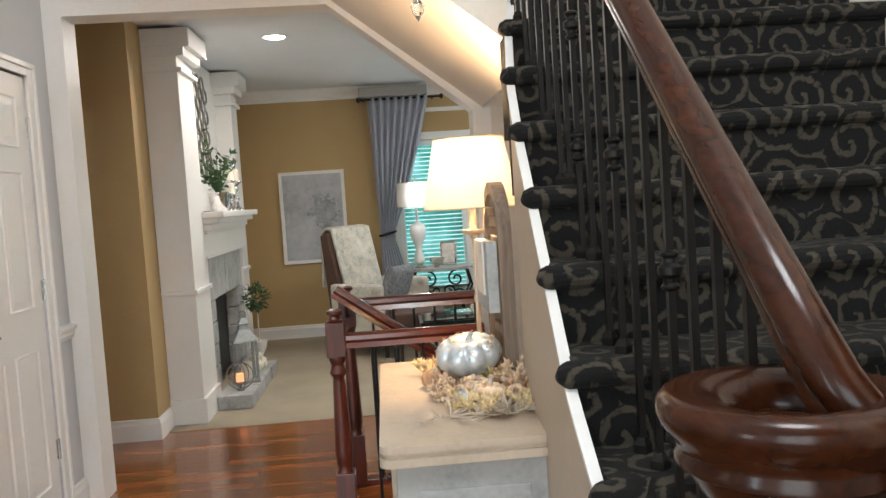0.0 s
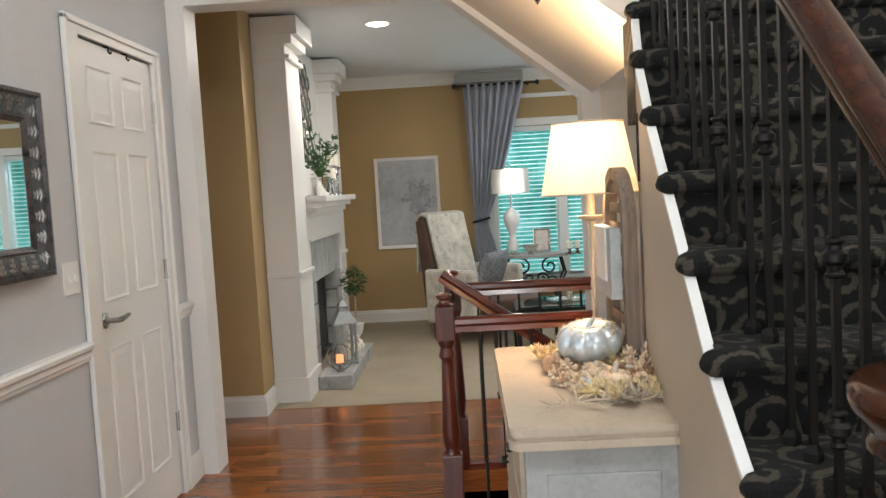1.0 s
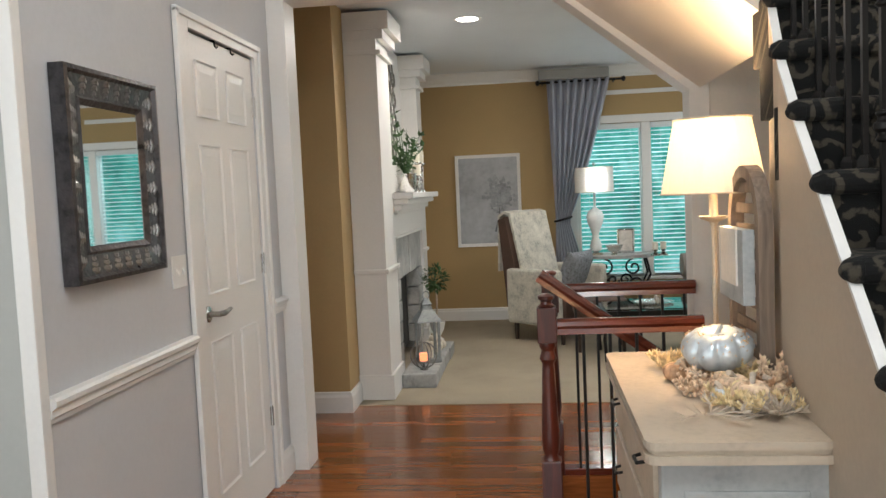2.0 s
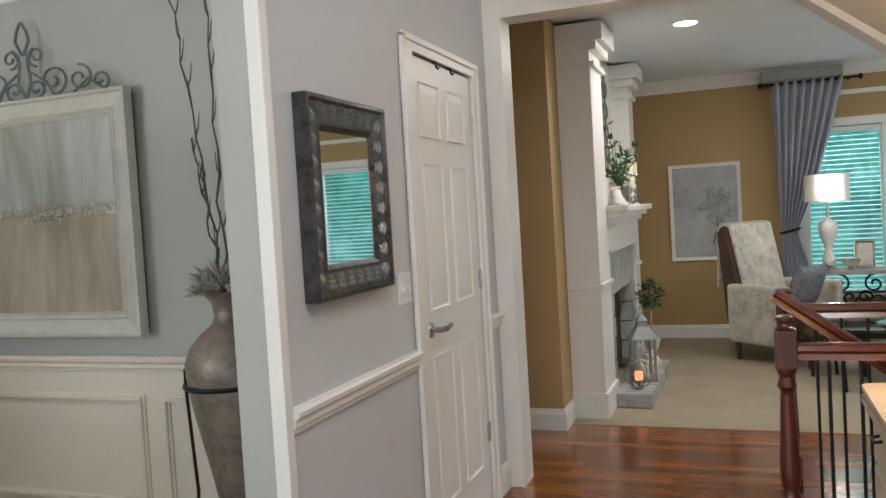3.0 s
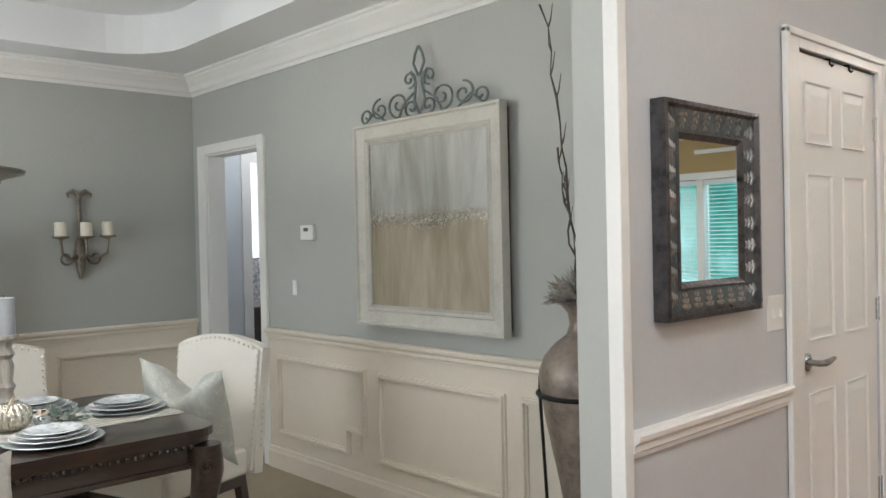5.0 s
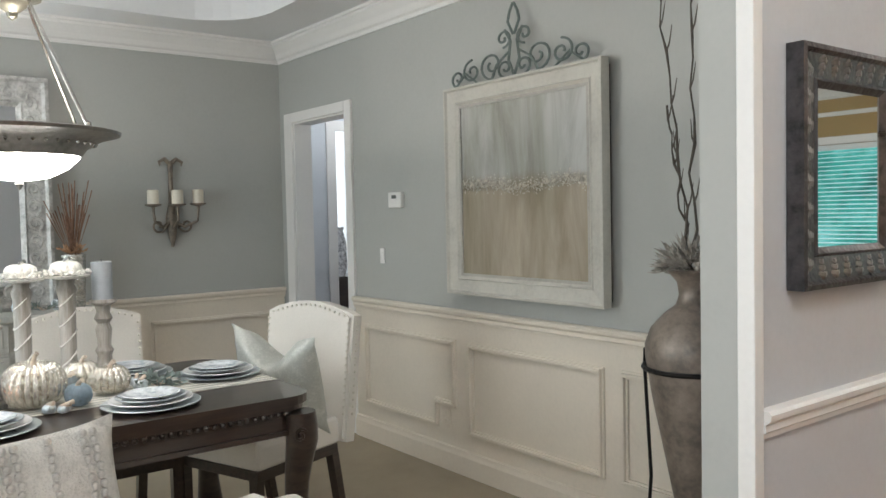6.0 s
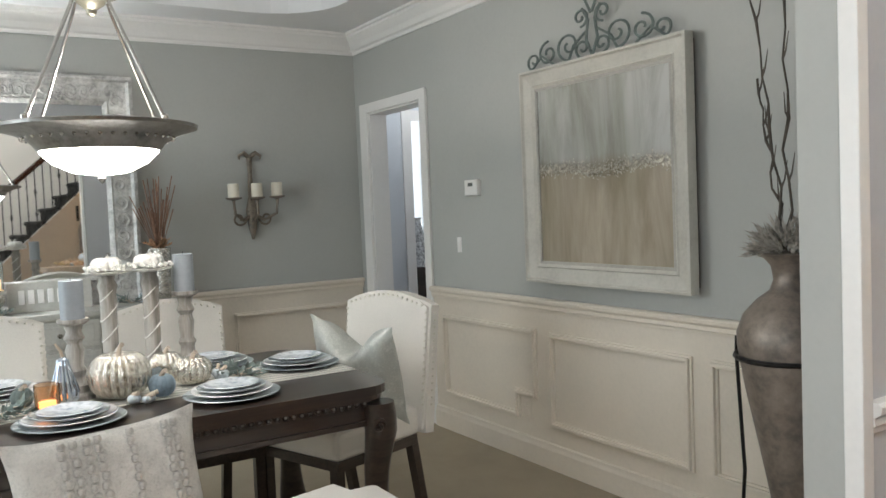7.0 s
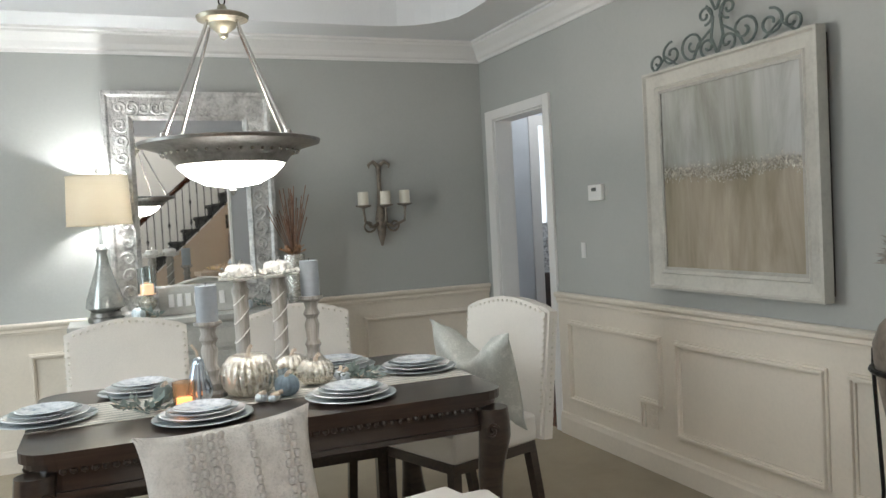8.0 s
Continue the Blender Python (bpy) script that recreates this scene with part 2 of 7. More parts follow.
def thing(name, label, category, m=None, group="", kind=""):
    ob = new(name)
    ob.empty_display_size = 0.1
    if m is not None:
        ob.matrix_basis = m
    return tagged(ob, label, category, group, kind)


def shell(name, bm, material, label, category):
    """One piece of the setting."""
    return tagged(part(name, bm, material), label, category, "", "structure")


def box(bm, x0, x1, y0, y1, z0, z1, bevel=0.0, seg=2):
    v = [bm.verts.new((x, y, z)) for x in (x0, x1) for y in (y0, y1) for z in (z0, z1)]
    f = [bm.faces.new([v[i] for i in q]) for q in ((0, 1, 3, 2), (4, 6, 7, 5), (0, 4, 5, 1), (2, 3, 7, 6), (0, 2, 6, 4), (1, 5, 7, 3))]
    if bevel:
        e = {e for q in f for e in q.edges}
        bmesh.ops.bevel(bm, geom=list(e), offset=bevel, segments=seg, affect="EDGES", profile=0.6)
    return bm


def boxed(*a, **k):
    return box(bmesh.new(), *a, **k)


def lathe(bm, profile, n=24, c=(0, 0, 0), lobes=0, depth=0.0, squash=1.0):
    """Turned shape from (radius, height) pairs; lobes press ribs into it."""
    rings = []
    for r, z in profile:
        ring = []
        for i in range(n):
            a = 2 * math.pi * i / n
            k = 1 - depth * abs(math.cos(lobes * a / 2)) ** 6 if lobes else 1
            ring.append(bm.verts.new((c[0] + r * k * math.cos(a), c[1] + r * k * math.sin(a) * squash, c[2] + z)))
        rings.append(ring)
    for a, b in zip(rings, rings[1:]):
        for i in range(n):
            bm.faces.new((a[i], a[(i + 1) % n], b[(i + 1) % n], b[i]))
    for ring, r in ((rings[0], profile[0][0]), (rings[-1], profile[-1][0])):
        if r > 1e-5:
            bm.faces.new(ring)
    bmesh.ops.remove_doubles(bm, verts=rings[0] + rings[-1], dist=1e-6)
    return bm


def turned(profile, n=24, **k):
    return lathe(bmesh.new(), profile, n, **k)


def tube(bm, pts, r, n=8, cap=True, flat=1.0):
    """A round bar along points; r may be one radius or one for each point."""
    pts = [Vector(p) for p in pts]
    rs = r if isinstance(r, (list, tuple)) else [r] * len(pts)
    rings, side = [], None
    for i, p in enumerate(pts):
        d = (pts[min(i + 1, len(pts) - 1)] - pts[max(i - 1, 0)]).normalized()
        if side is None:
            side = d.orthogonal().normalized()
        side = (side - d * side.dot(d)).normalized()
        up = d.cross(side)
        rings.append([bm.verts.new(p + (side * math.cos(2 * math.pi * k / n) + up * math.sin(2 * math.pi * k / n) * flat) * rs[i]) for k in range(n)])
    for a, b in zip(rings, rings[1:]):
        for i in range(n):
            bm.faces.new((a[i], a[(i + 1) % n], b[(i + 1) % n], b[i]))
    if cap:
        bm.faces.new(rings[0])
        bm.faces.new(rings[-1])
    return bm


def prism(bm, poly, axis, a0, a1):
    """A flat outline pushed along an axis: poly in the other two axes, in x, y, z order."""
    def put(p, a):
        q = list(p)
        q.insert("xyz".index(axis), a)
        return bm.verts.new(q)
    lo, hi = [put(p, a0) for p in poly], [put(p, a1) for p in poly]
    k = len(poly)
    for i in range(k):
        bm.faces.new((lo[i], lo[(i + 1) % k], hi[(i + 1) % k], hi[i]))
    bm.faces.new(lo)
    bm.faces.new(hi)
    return bm


def moulding(bm, profile, p0, p1, out):
    """A straight run of trim: profile in (out from the wall, up) from p0 to p1."""
    p0, p1, out = Vector(p0), Vector(p1), Vector(out).normalized()
    a = [bm.verts.new(p0 + out * o + Vector((0, 0, u))) for o, u in profile]
    b = [bm.verts.new(p1 + out * o + Vector((0, 0, u))) for o, u in profile]
    k = len(profile)
    for i in range(k):
        bm.faces.new((a[i], a[(i + 1) % k], b[(i + 1) % k], b[i]))
    bm.faces.new(a)
    bm.faces.new(b)
    return bm


def arc(cx, cy, r, a0, a1, n):
    return [(cx + r * math.cos(radians(a0 + (a1 - a0) * i / n)), cy + r * math.sin(radians(a0 + (a1 - a0) * i / n))) for i in range(n + 1)]


def rounded_rect(x0, x1, y0, y1, r, n=5):
    return arc(x1 - r, y1 - r, r, 0, 90, n) + arc(x0 + r, y1 - r, r, 90, 180, n) + arc(x0 + r, y0 + r, r, 180, 270, n) + arc(x1 - r, y0 + r, r, 270, 360, n)


CROWN = [(0, 0), (0.012, 0), (0.014, 0.02), (0.03, 0.03), (0.045, 0.06), (0.075, 0.095), (0.085, 0.105), (0.085, 0.12), (0.1, 0.125), (0.1, 0.14), (0, 0.14)]
BASE = [(0, 0), (0.018, 0), (0.018, 0.1), (0.012, 0.115), (0.01, 0.13), (0, 0.135)]
CHAIR_RAIL = [(0, 0), (0.012, 0), (0.014, 0.012), (0.02, 0.018), (0.018, 0.034), (0.032, 0.046), (0.034, 0.06), (0.026, 0.068), (0, 0.07)]
CASING = 0.075

# ---- the shell of the place ----
HX, AY, CZ = -0.905, 3.625, 2.60      # hall wall face, arch wall face, ceiling height
DY, DX = 2.49, -5.19                 # dining art wall face, dining end wall face
LY, LX = 8.235, -0.87                 # living far wall face, living fireplace wall face

b = bmesh.new()
box(b, HX - 0.13, HX, 1.56, 2.622, 0, 5)
box(b, HX - 0.13, HX, 3.347, AY, 0, 5)
box(b, HX - 0.13, HX, 2.622, 3.347, 2.045, 5)
wall_hall = shell("wall_hall", b, WALL_GREIGE, "greige painted hall wall beside the closet door", "wall")
shell("wall_hall_south", box(boxed(HX - 0.13, HX, -2.4, -1.1, 0, 5), HX - 0.13, HX, -1.1, 1.56, 2.42, 5), WALL_GREIGE, "greige painted hall wall over the dining opening", "wall")
shell("wall_front", box(box(box(boxed(-5.35, -4.0, -2.5, -2.35, 0, 5), -2.0, -0.8, -2.5, -2.35, 0, 5), 0.8, 2.4, -2.5, -2.35, 0, 5), -5.35, 2.4, -2.5, -2.35, 2.45, 5), WALL_GREIGE, "greige painted front wall behind the entry", "wall")
shell("wall_dining_art", box(box(boxed(-4.27, HX - 0.13, DY, DY + 0.13, 0, CZ), DX - 0.13, -4.985, DY, DY + 0.13, 0, CZ), -4.985, -4.27, DY, DY + 0.13, 2.03, CZ), WALL_GREY, "grey-green painted dining room wall with a doorway", "wall")
shell("wall_dining_end", boxed(DX - 0.13, DX, -2.4, DY, 0, CZ), WALL_GREY, "grey painted dining room end wall", "wall")

# arch wall with the sloping head under the upper flight
arch = [(-1.7, 0), (-0.83, 0), (-0.83, 2.36), (0.432, 2.36), (1.12, 1.815), (1.12, 0), (1.27, 0), (1.27, 5), (-1.7, 5)]
b = bmesh.new()
prism(b, arch, "y", AY, AY + 0.15)
shell("wall_arch", b, WALL_GREIGE, "greige wall with a cased opening to the living room", "wall")
b = bmesh.new()
t = 0.02
prism(b, [(-0.905, 0), (-0.815, 0), (-0.815, 2.35), (-0.905, 2.35)], "y", AY - t, AY)
prism(b, [(-0.905, 2.35), (0.43, 2.35), (0.46, 2.46), (-0.905, 2.46)], "y", AY - t, AY)
prism(b, [(0.43, 2.35), (1.11, 1.81), (1.20, 1.865), (0.46, 2.46)], "y", AY - t, AY)
prism(b, [(1.11, 0), (1.20, 0), (1.20, 1.865), (1.11, 1.81)], "y", AY - t, AY)
prism(b, [(-0.83, 0), (-0.815, 0), (-0.815, 2.35), (-0.83, 2.36)], "y", AY, AY + 0.15)
prism(b, [(-0.815, 2.35), (0.43, 2.35), (0.432, 2.365), (-0.815, 2.365)], "y", AY, AY + 0.15)
prism(b, [(0.43, 2.35), (1.11, 1.81), (1.125, 1.82), (0.432, 2.365)], "y", AY, AY + 0.15)
prism(b, [(1.11, 0), (1.125, 0), (1.125, 1.82), (1.11, 1.81)], "y", AY, AY + 0.15)
shell("trim_arch", b, WHITE_TRIM, "white painted casing round the arch opening", "trim")

shell("wall_stair", box(box(boxed(2.27, 2.3, 0.75, AY, 0, 5), 2.27, 2.3, -2.4, -0.35, 0, 5), 2.27, 2.3, -0.35, 0.75, 2.15, 5), WALL_CREAM, "cream painted wall beside the stairs", "wall")
shell("wall_living_south", boxed(1.27, 4.4, AY, AY + 0.15, 0, CZ), WALL_TAN, "tan painted living room wall", "wall")
# The gap in this wall is made up, to let the side fill in.
shell("wall_living_east", box(box(box(boxed(4.3, 4.45, AY, 5.2, 0, CZ), 4.3, 4.45, 7.0, LY + 0.15, 0, CZ), 4.3, 4.45, 5.2, 7.0, 0, 0.6), 4.3, 4.45, 5.2, 7.0, 2.1, CZ), WALL_TAN, "tan painted living room side wall", "wall")
WX0, WX1, WZ0, WZ1 = 0.83, 3.45, 0.42, 2.01
shell("wall_living_far", box(box(box(boxed(-1.0, WX0, LY, LY + 0.15, 0, CZ), WX1, 4.45, LY, LY + 0.15, 0, CZ), WX0, WX1, LY, LY + 0.15, 0, WZ0), WX0, WX1, LY, LY + 0.15, WZ1, CZ), WALL_TAN, "tan painted living room wall with a window", "wall")
shell("wall_living_return", box(boxed(-1.75, -0.837, 4.68, 4.83, 0, CZ), -0.987, -0.837, 4.83, 4.975, 0, CZ), WALL_TAN, "tan painted wall beside the fireplace", "wall")
shell("wall_living_west", box(boxed(LX - 0.2, LX, 5.13, LY, 0, CZ), -1.85, -1.7, AY, 4.83, 0, CZ), WALL_TAN, "tan painted living room wall behind the fireplace", "wall")

# Assumed room behind the doorway; its darkness is in the colour.
shell("wall_side_room", box(box(box(boxed(3.5, 3.6, -0.8, 1.2, 0, 2.4), 2.3, 3.6, -0.9, -0.8, 0, 2.4), 2.3, 3.6, 1.2, 1.3, 0, 2.4), 2.3, 3.6, -0.9, 1.3, 2.4, 2.5), UNLIT_BROWN, "assumed room beyond the side doorway, its shade put into the near-black colour", "wall")

# floors
floor = shell("floor", box(box(boxed(-1.7, 2.27, -2.4, 3.04, -0.12, -0.012), -1.7, 0.43, 3.04, 4.82, -0.12, -0.012), 0.43, 2.27, 3.52, 4.82, -0.12, -0.012), PLANK, "oak board floor of the hall", "floor")
shell("carpet_living", box(boxed(-1.1, 4.4, 4.82, LY, -0.1, 0.004), 1.2, 4.4, 3.78, 4.82, -0.1, 0.002), CARPET, "beige living room carpet", "carpet")
shell("carpet_dining", boxed(-5.4, HX - 0.1, -2.4, 2.55, -0.1, 0.002), CARPET, "beige dining room carpet", "carpet")
well = bmesh.new()
for i in range(5):
    box(well, 0.43 + 0.26 * i, 0.43 + 0.26 * (i + 1), 3.04, 3.52, -1.3, -0.19 * (i + 1))
shell("basement_steps", well, CARPET, "carpeted steps down to the basement", "stairs")

# ceilings
shell("ceiling_foyer", boxed(-1.7, 2.3, -2.5, AY + 0.15, 5, 5.1), CEILING_WHITE, "white painted foyer ceiling", "ceiling")
shell("ceiling_living", boxed(-1.85, 4.45, AY + 0.15, LY + 0.15, CZ, CZ + 0.1), CEILING_GREY, "pale grey living room ceiling", "ceiling")
# dining ceiling: a flat border with a raised tray, its corners stepped and rounded
b = bmesh.new()
tray = rounded_rect(-4.78, -1.53, -1.92, 2.04, 0.42, 6)
vt = [b.verts.new((x, y, CZ)) for x, y in tray]
vu = [b.verts.new((x, y, CZ + 0.24)) for x, y in tray]
vo = [b.verts.new((x, y, CZ)) for x, y in ((HX - 0.17, DY), (DX, DY), (DX, -2.4), (HX - 0.17, -2.4))]
k = len(tray)
for i in range(k):
    b.faces.new((vt[i], vt[(i + 1) % k], vu[(i + 1) % k], vu[i]))
b.faces.new(vu)
q = k // 4
for c in range(4):
    for i in range(q - 1):
        b.faces.new((vo[c], vt[c * q + i], vt[c * q + i + 1]))
    b.faces.new((vo[c], vt[c * q + q - 1], vt[(c + 1) * q % k], vo[(c + 1) % 4]))
box(b, DX - 0.1, HX - 0.1, -2.45, DY + 0.1, CZ + 0.27, CZ + 0.35)
shell("ceiling_dining", b, CEILING_WHITE, "white dining room tray ceiling with scooped corners", "ceiling")

# soffit under the upper flight
b = bmesh.new()
prism(b, [(-0.1, 2.80), (1.16, 1.815), (1.16, 2.0), (-0.1, 2.99)], "y", 2.26, AY)
shell("soffit_upper_stairs", b, WALL_CREAM, "cream sloping soffit under the upper stair flight", "soffit")

# trim
b = bmesh.new()
moulding(b, CROWN, (DX, DY, CZ - 0.14), (HX - 0.13, DY, CZ - 0.14), (0, -1, 0))
moulding(b, CROWN, (DX, -2.35, CZ - 0.14), (DX, DY, CZ - 0.14), (1, 0, 0))
shell("crown_dining", b, WHITE_TRIM, "white crown moulding of the dining room", "trim")
b = bmesh.new()
moulding(b, CROWN, (LX, LY, CZ - 0.12), (4.3, LY, CZ - 0.12), (0, -1, 0))
moulding(b, CROWN, (LX, 7.0, CZ - 0.12), (LX, LY, CZ - 0.12), (1, 0, 0))
shell("crown_living", b, WHITE_TRIM, "white crown moulding of the living room", "trim")
b = bmesh.new()
moulding(b, BASE, (LX, LY, 0), (4.3, LY, 0), (0, -1, 0))
moulding(b, BASE, (-1.7, 4.68, 0), (-0.837, 4.68, 0), (0, -1, 0))
moulding(b, BASE, (-0.837, 4.66, 0), (-0.837, 4.958, 0), (1, 0, 0))
moulding(b, BASE, (HX, 1.588, 0), (HX, 2.50, 0), (1, 0, 0))
moulding(b, BASE, (HX, 3.42, 0), (HX, AY - 0.02, 0), (1, 0, 0))
shell("baseboard", b, WHITE_TRIM, "white painted baseboards", "trim")
b = bmesh.new()
moulding(b, CHAIR_RAIL, (HX, 1.588, 0.826), (HX, 2.50, 0.826), (1, 0, 0))
moulding(b, CHAIR_RAIL, (HX, 3.42, 0.826), (HX, AY - 0.02, 0.826), (1, 0, 0))
shell("chair_rail_hall", b, WHITE_TRIM, "white chair rail along the hall wall", "trim")
b = boxed(HX - 0.03, HX + 0.016, 1.548, 1.588, 0, 5, bevel=0.004)
shell("trim_dining_opening", b, WHITE_TRIM, "white corner casing of the dining room opening", "trim")
shell("jamb_dining", boxed(HX - 0.133, HX - 0.031, 1.5535, 1.5595, 0, 2.42), WALL_GREY, "grey-green painted jamb of the dining opening", "wall")
shell("wall_stair_back", boxed(1.2, 2.27, AY - 0.03, AY - 0.004, -1.3, 5), WALL_CREAM, "cream painted wall behind the stairs", "wall")


# ---- hall: closet door ----
def six_panel_door(m):
    door = tagged(new("door_1"), "white six-panel closet door, closed, with a lever handle", "door", "", "structure")
    door.matrix_basis = m
    w, h = 0.72, 2.03
    part("leaf", boxed(0, w, 0, 0.035, 0.008, h, bevel=0.002), WHITE_TRIM, door)
    rows = ((0.22, 0.83), (1.02, 1.605), (1.715, 1.93))
    for z0, z1 in rows:
        for x0 in (0.07, 0.39):
            x1 = x0 + 0.215
            b = bmesh.new()
            # raised field inside a sunk moulding
            prof = ((0, 0), (0.006, -0.007), (0.016, -0.007), (0.04, -0.003))
            loops = [[b.verts.new(p) for p in ((x0 + o, q, z0 + o), (x1 - o, q, z0 + o), (x1 - o, q, z1 - o), (x0 + o, q, z1 - o))] for o, q in ((o, -q - 0.0085) for o, q in prof)]
            for a, c in zip(loops, loops[1:]):
                for i in range(4):
                    b.faces.new((a[i], a[(i + 1) % 4], c[(i + 1) % 4], c[i]))
            b.faces.new(loops[-1])
            base = [b.verts.new((x, 0.002, z)) for x, z in ((x0, z0), (x1, z0), (x1, z1), (x0, z1))]
            for i in range(4):
                b.faces.new((base[i], base[(i + 1) % 4], loops[0][(i + 1) % 4], loops[0][i]))
            part("panel", b, WHITE_TRIM, door)
    for z in (0.355, 1.085, 1.808):
        hinge = part("hinge", boxed(w - 0.012, w + 0.03, -0.004, 0.002, z - 0.045, z + 0.045, bevel=0.001), NICKEL, door, "nickel butt hinge")
        part("pin", turned([(0.0, -0.05), (0.006, -0.048), (0.006, 0.048), (0.0, 0.05)], 10, c=(w + 0.008, -0.008, z)), NICKEL, hinge)
    rose = part("rosette", tube(bmesh.new(), [(0.05, 0, 0.946), (0.05, -0.008, 0.946), (0.05, -0.012, 0.946)], [0.032, 0.032, 0.024], 24), NICKEL, door, "nickel rosette", True)
    part("lever", tube(bmesh.new(), [(0.05, -0.01, 0.946), (0.05, -0.05, 0.946), (0.075, -0.058, 0.946), (0.11, -0.058, 0.948), (0.15, -0.055, 0.953), (0.175, -0.05, 0.951)], [0.011, 0.011, 0.012, 0.01, 0.008, 0.006], 10), PEWTER, rose, "dark nickel lever handle", True)
    for x in (0.28, 0.46):
        part("hook", tube(bmesh.new(), [(x, 0.03, 2.036), (x, -0.006, 2.036), (x, -0.006, 2.018), (x, -0.014, 2.008), (x, -0.02, 2.014)], 0.004, 6), IRON, door, "dark over-door hook")
    return door


# the leaf's own x runs along the wall, its face looks into the hall
six_panel_door(Matrix(((0, -1, 0, HX - 0.006), (1, 0, 0, 2.625), (0, 0, 1, 0), (0, 0, 0, 1))))
b = bmesh.new()
for y0, y1, z0, z1 in ((2.52, 2.619, 0, 2.085), (3.35, 3.405, 0, 2.085), (2.619, 3.35, 2.036, 2.085)):
    box(b, HX, HX + 0.014, y0, y1, z0, z1, bevel=0.003)
for y0, y1, z0, z1 in ((2.50, 2.53, 0, 2.09), (3.395, 3.42, 0, 2.09), (2.50, 3.42, 2.07, 2.095)):
    box(b, HX + 0.004, HX + 0.024, y0, y1, z0, z1, bevel=0.005)
shell("trim_closet_door", b, WHITE_TRIM, "white moulded casing of the closet door", "trim")
shell("closet_back", boxed(-1.9, -1.0, 2.64, 3.6, 0, 2.3), WALL_GREIGE, "plain inside of the closet", "wall")


# ---- hall mirror, switch ----
def picture_frame(parent, w, h, bar, depth, material, beads=None, axis_mat=None, name="frame_side"):
    """Four mitred bars in the x-z plane, front towards -y, centred."""
    prof = [(0, 0), (0, -depth), (bar * 0.12, -depth * 1.05), (bar * 0.2, -depth * 0.8), (bar * 0.75, -depth * 0.62), (bar * 0.82, -depth * 0.75), (bar, -depth * 0.45), (bar, 0)]
    cs = [(-w / 2, -h / 2), (w / 2, -h / 2), (w / 2, h / 2), (-w / 2, h / 2)]
    ins = [(1, 1), (-1, 1), (-1, -1), (1, -1)]
    sides = []
    for i in range(4):
        b = bmesh.new()
        ends = []
        for c, s in ((cs[i], ins[i]), (cs[(i + 1) % 4], ins[(i + 1) % 4])):
            ends.append([b.verts.new((c[0] + s[0] * o, y, c[1] + s[1] * o)) for o, y in prof])
        k = len(prof)
        for j in range(k):
            b.faces.new((ends[0][j], ends[0][(j + 1) % k], ends[1][(j + 1) % k], ends[1][j]))
        b.faces.new(ends[0])
        b.faces.new(ends[1])
        sides.append(part(name, b, material, parent))
    return sides


WALL_TO_HALL = Matrix(((0, -1, 0, 0), (1, 0, 0, 0), (0, 0, 1, 0), (0, 0, 0, 1)))
CARVED = surface("carved_dark_silver", (0.1, 0.095, 0.1), 0.3, 0.75, vary=0.35, big=14, fine=45, bumpy=0.6, depth=0.006, second=(0.02, 0.02, 0.022))
mw, mh = 0.535, 0.60
hall_mirror = thing("wall_mirror", "dark silver carved frame mirror on the hall wall", "mirror", Matrix.Translation((HX + 0.002, 1.979, 1.47)) @ WALL_TO_HALL)
picture_frame(hall_mirror, mw, mh, 0.105, 0.045, CARVED)
part("glass", boxed(-mw / 2 + 0.09, mw / 2 - 0.09, -0.022, -0.004, -mh / 2 + 0.09, mh / 2 - 0.09), MIRROR, hall_mirror, "bevelled mirror glass")
SILVER_LEAF = surface("worn_silver_leaf", (0.3, 0.29, 0.29), 0.3, 0.9, vary=0.3, big=20, fine=80, bumpy=0.4)


def scallop():
    """One carved shell of the frame: a fan of small ridges."""
    b = bmesh.new()
    for k in range(3):
        tube(b, [(-0.014, -0.040 + 0.004 * k, 0.010 - 0.011 * k), (0, -0.048 + 0.004 * k, 0.014 - 0.009 * k), (0.014, -0.040 + 0.004 * k, 0.010 - 0.011 * k)], [0.004, 0.0065, 0.004], 6)
    return b


first = None
spots = [(s * (mw / 2 - 0.055), z, 90 * s) for s in (-1, 1) for z in np.linspace(-mh / 2 + 0.06, mh / 2 - 0.06, 8)] + [(x, s * (mh / 2 - 0.055), 0 if s > 0 else 180) for s in (-1, 1) for x in np.linspace(-mw / 2 + 0.11, mw / 2 - 0.11, 6)]
for x, z, turn in spots:
    if first is None:
        first = part("carving", scallop(), SILVER_LEAF, hall_mirror, "worn silver shell carving", True)
        ob = first
    else:
        ob = new("carving", first.data)
        ob.parent = hall_mirror
    ob.matrix_basis = pose(x, 0.012, z, 0, turn, 0) @ Matrix.Diagonal((1.9, 1.0, 1.7, 1.0))

plate = thing("light_switch", "white double light switch plate on the hall wall", "switch", Matrix.Translation((HX, 2.428, 1.139)) @ WALL_TO_HALL)
part("plate", boxed(-0.058, 0.058, -0.006, 0, -0.058, 0.058, bevel=0.003), WHITE_TRIM, plate)
for x in (-0.023, 0.023):
    part("toggle", prism(bmesh.new(), [(-0.006, -0.012), (-0.016, -0.016), (-0.016, -0.01), (-0.006, 0.012)], "x", x - 0.005, x + 0.005), WHITE_TRIM, plate)


# ---- stairs ----
RISE, RUN, Y1 = 0.174, 0.1924, 0.155
staircase = tagged(new("staircase"), "carpeted stairs with a dark scroll pattern and white skirt", "stairs", "", "structure")


def tread_left(i):
    return 0.998 - 0.0076 * (i - 2) + 0.0165 * max(0, i - 6) + 0.008 * max(0, i - 9) ** 2


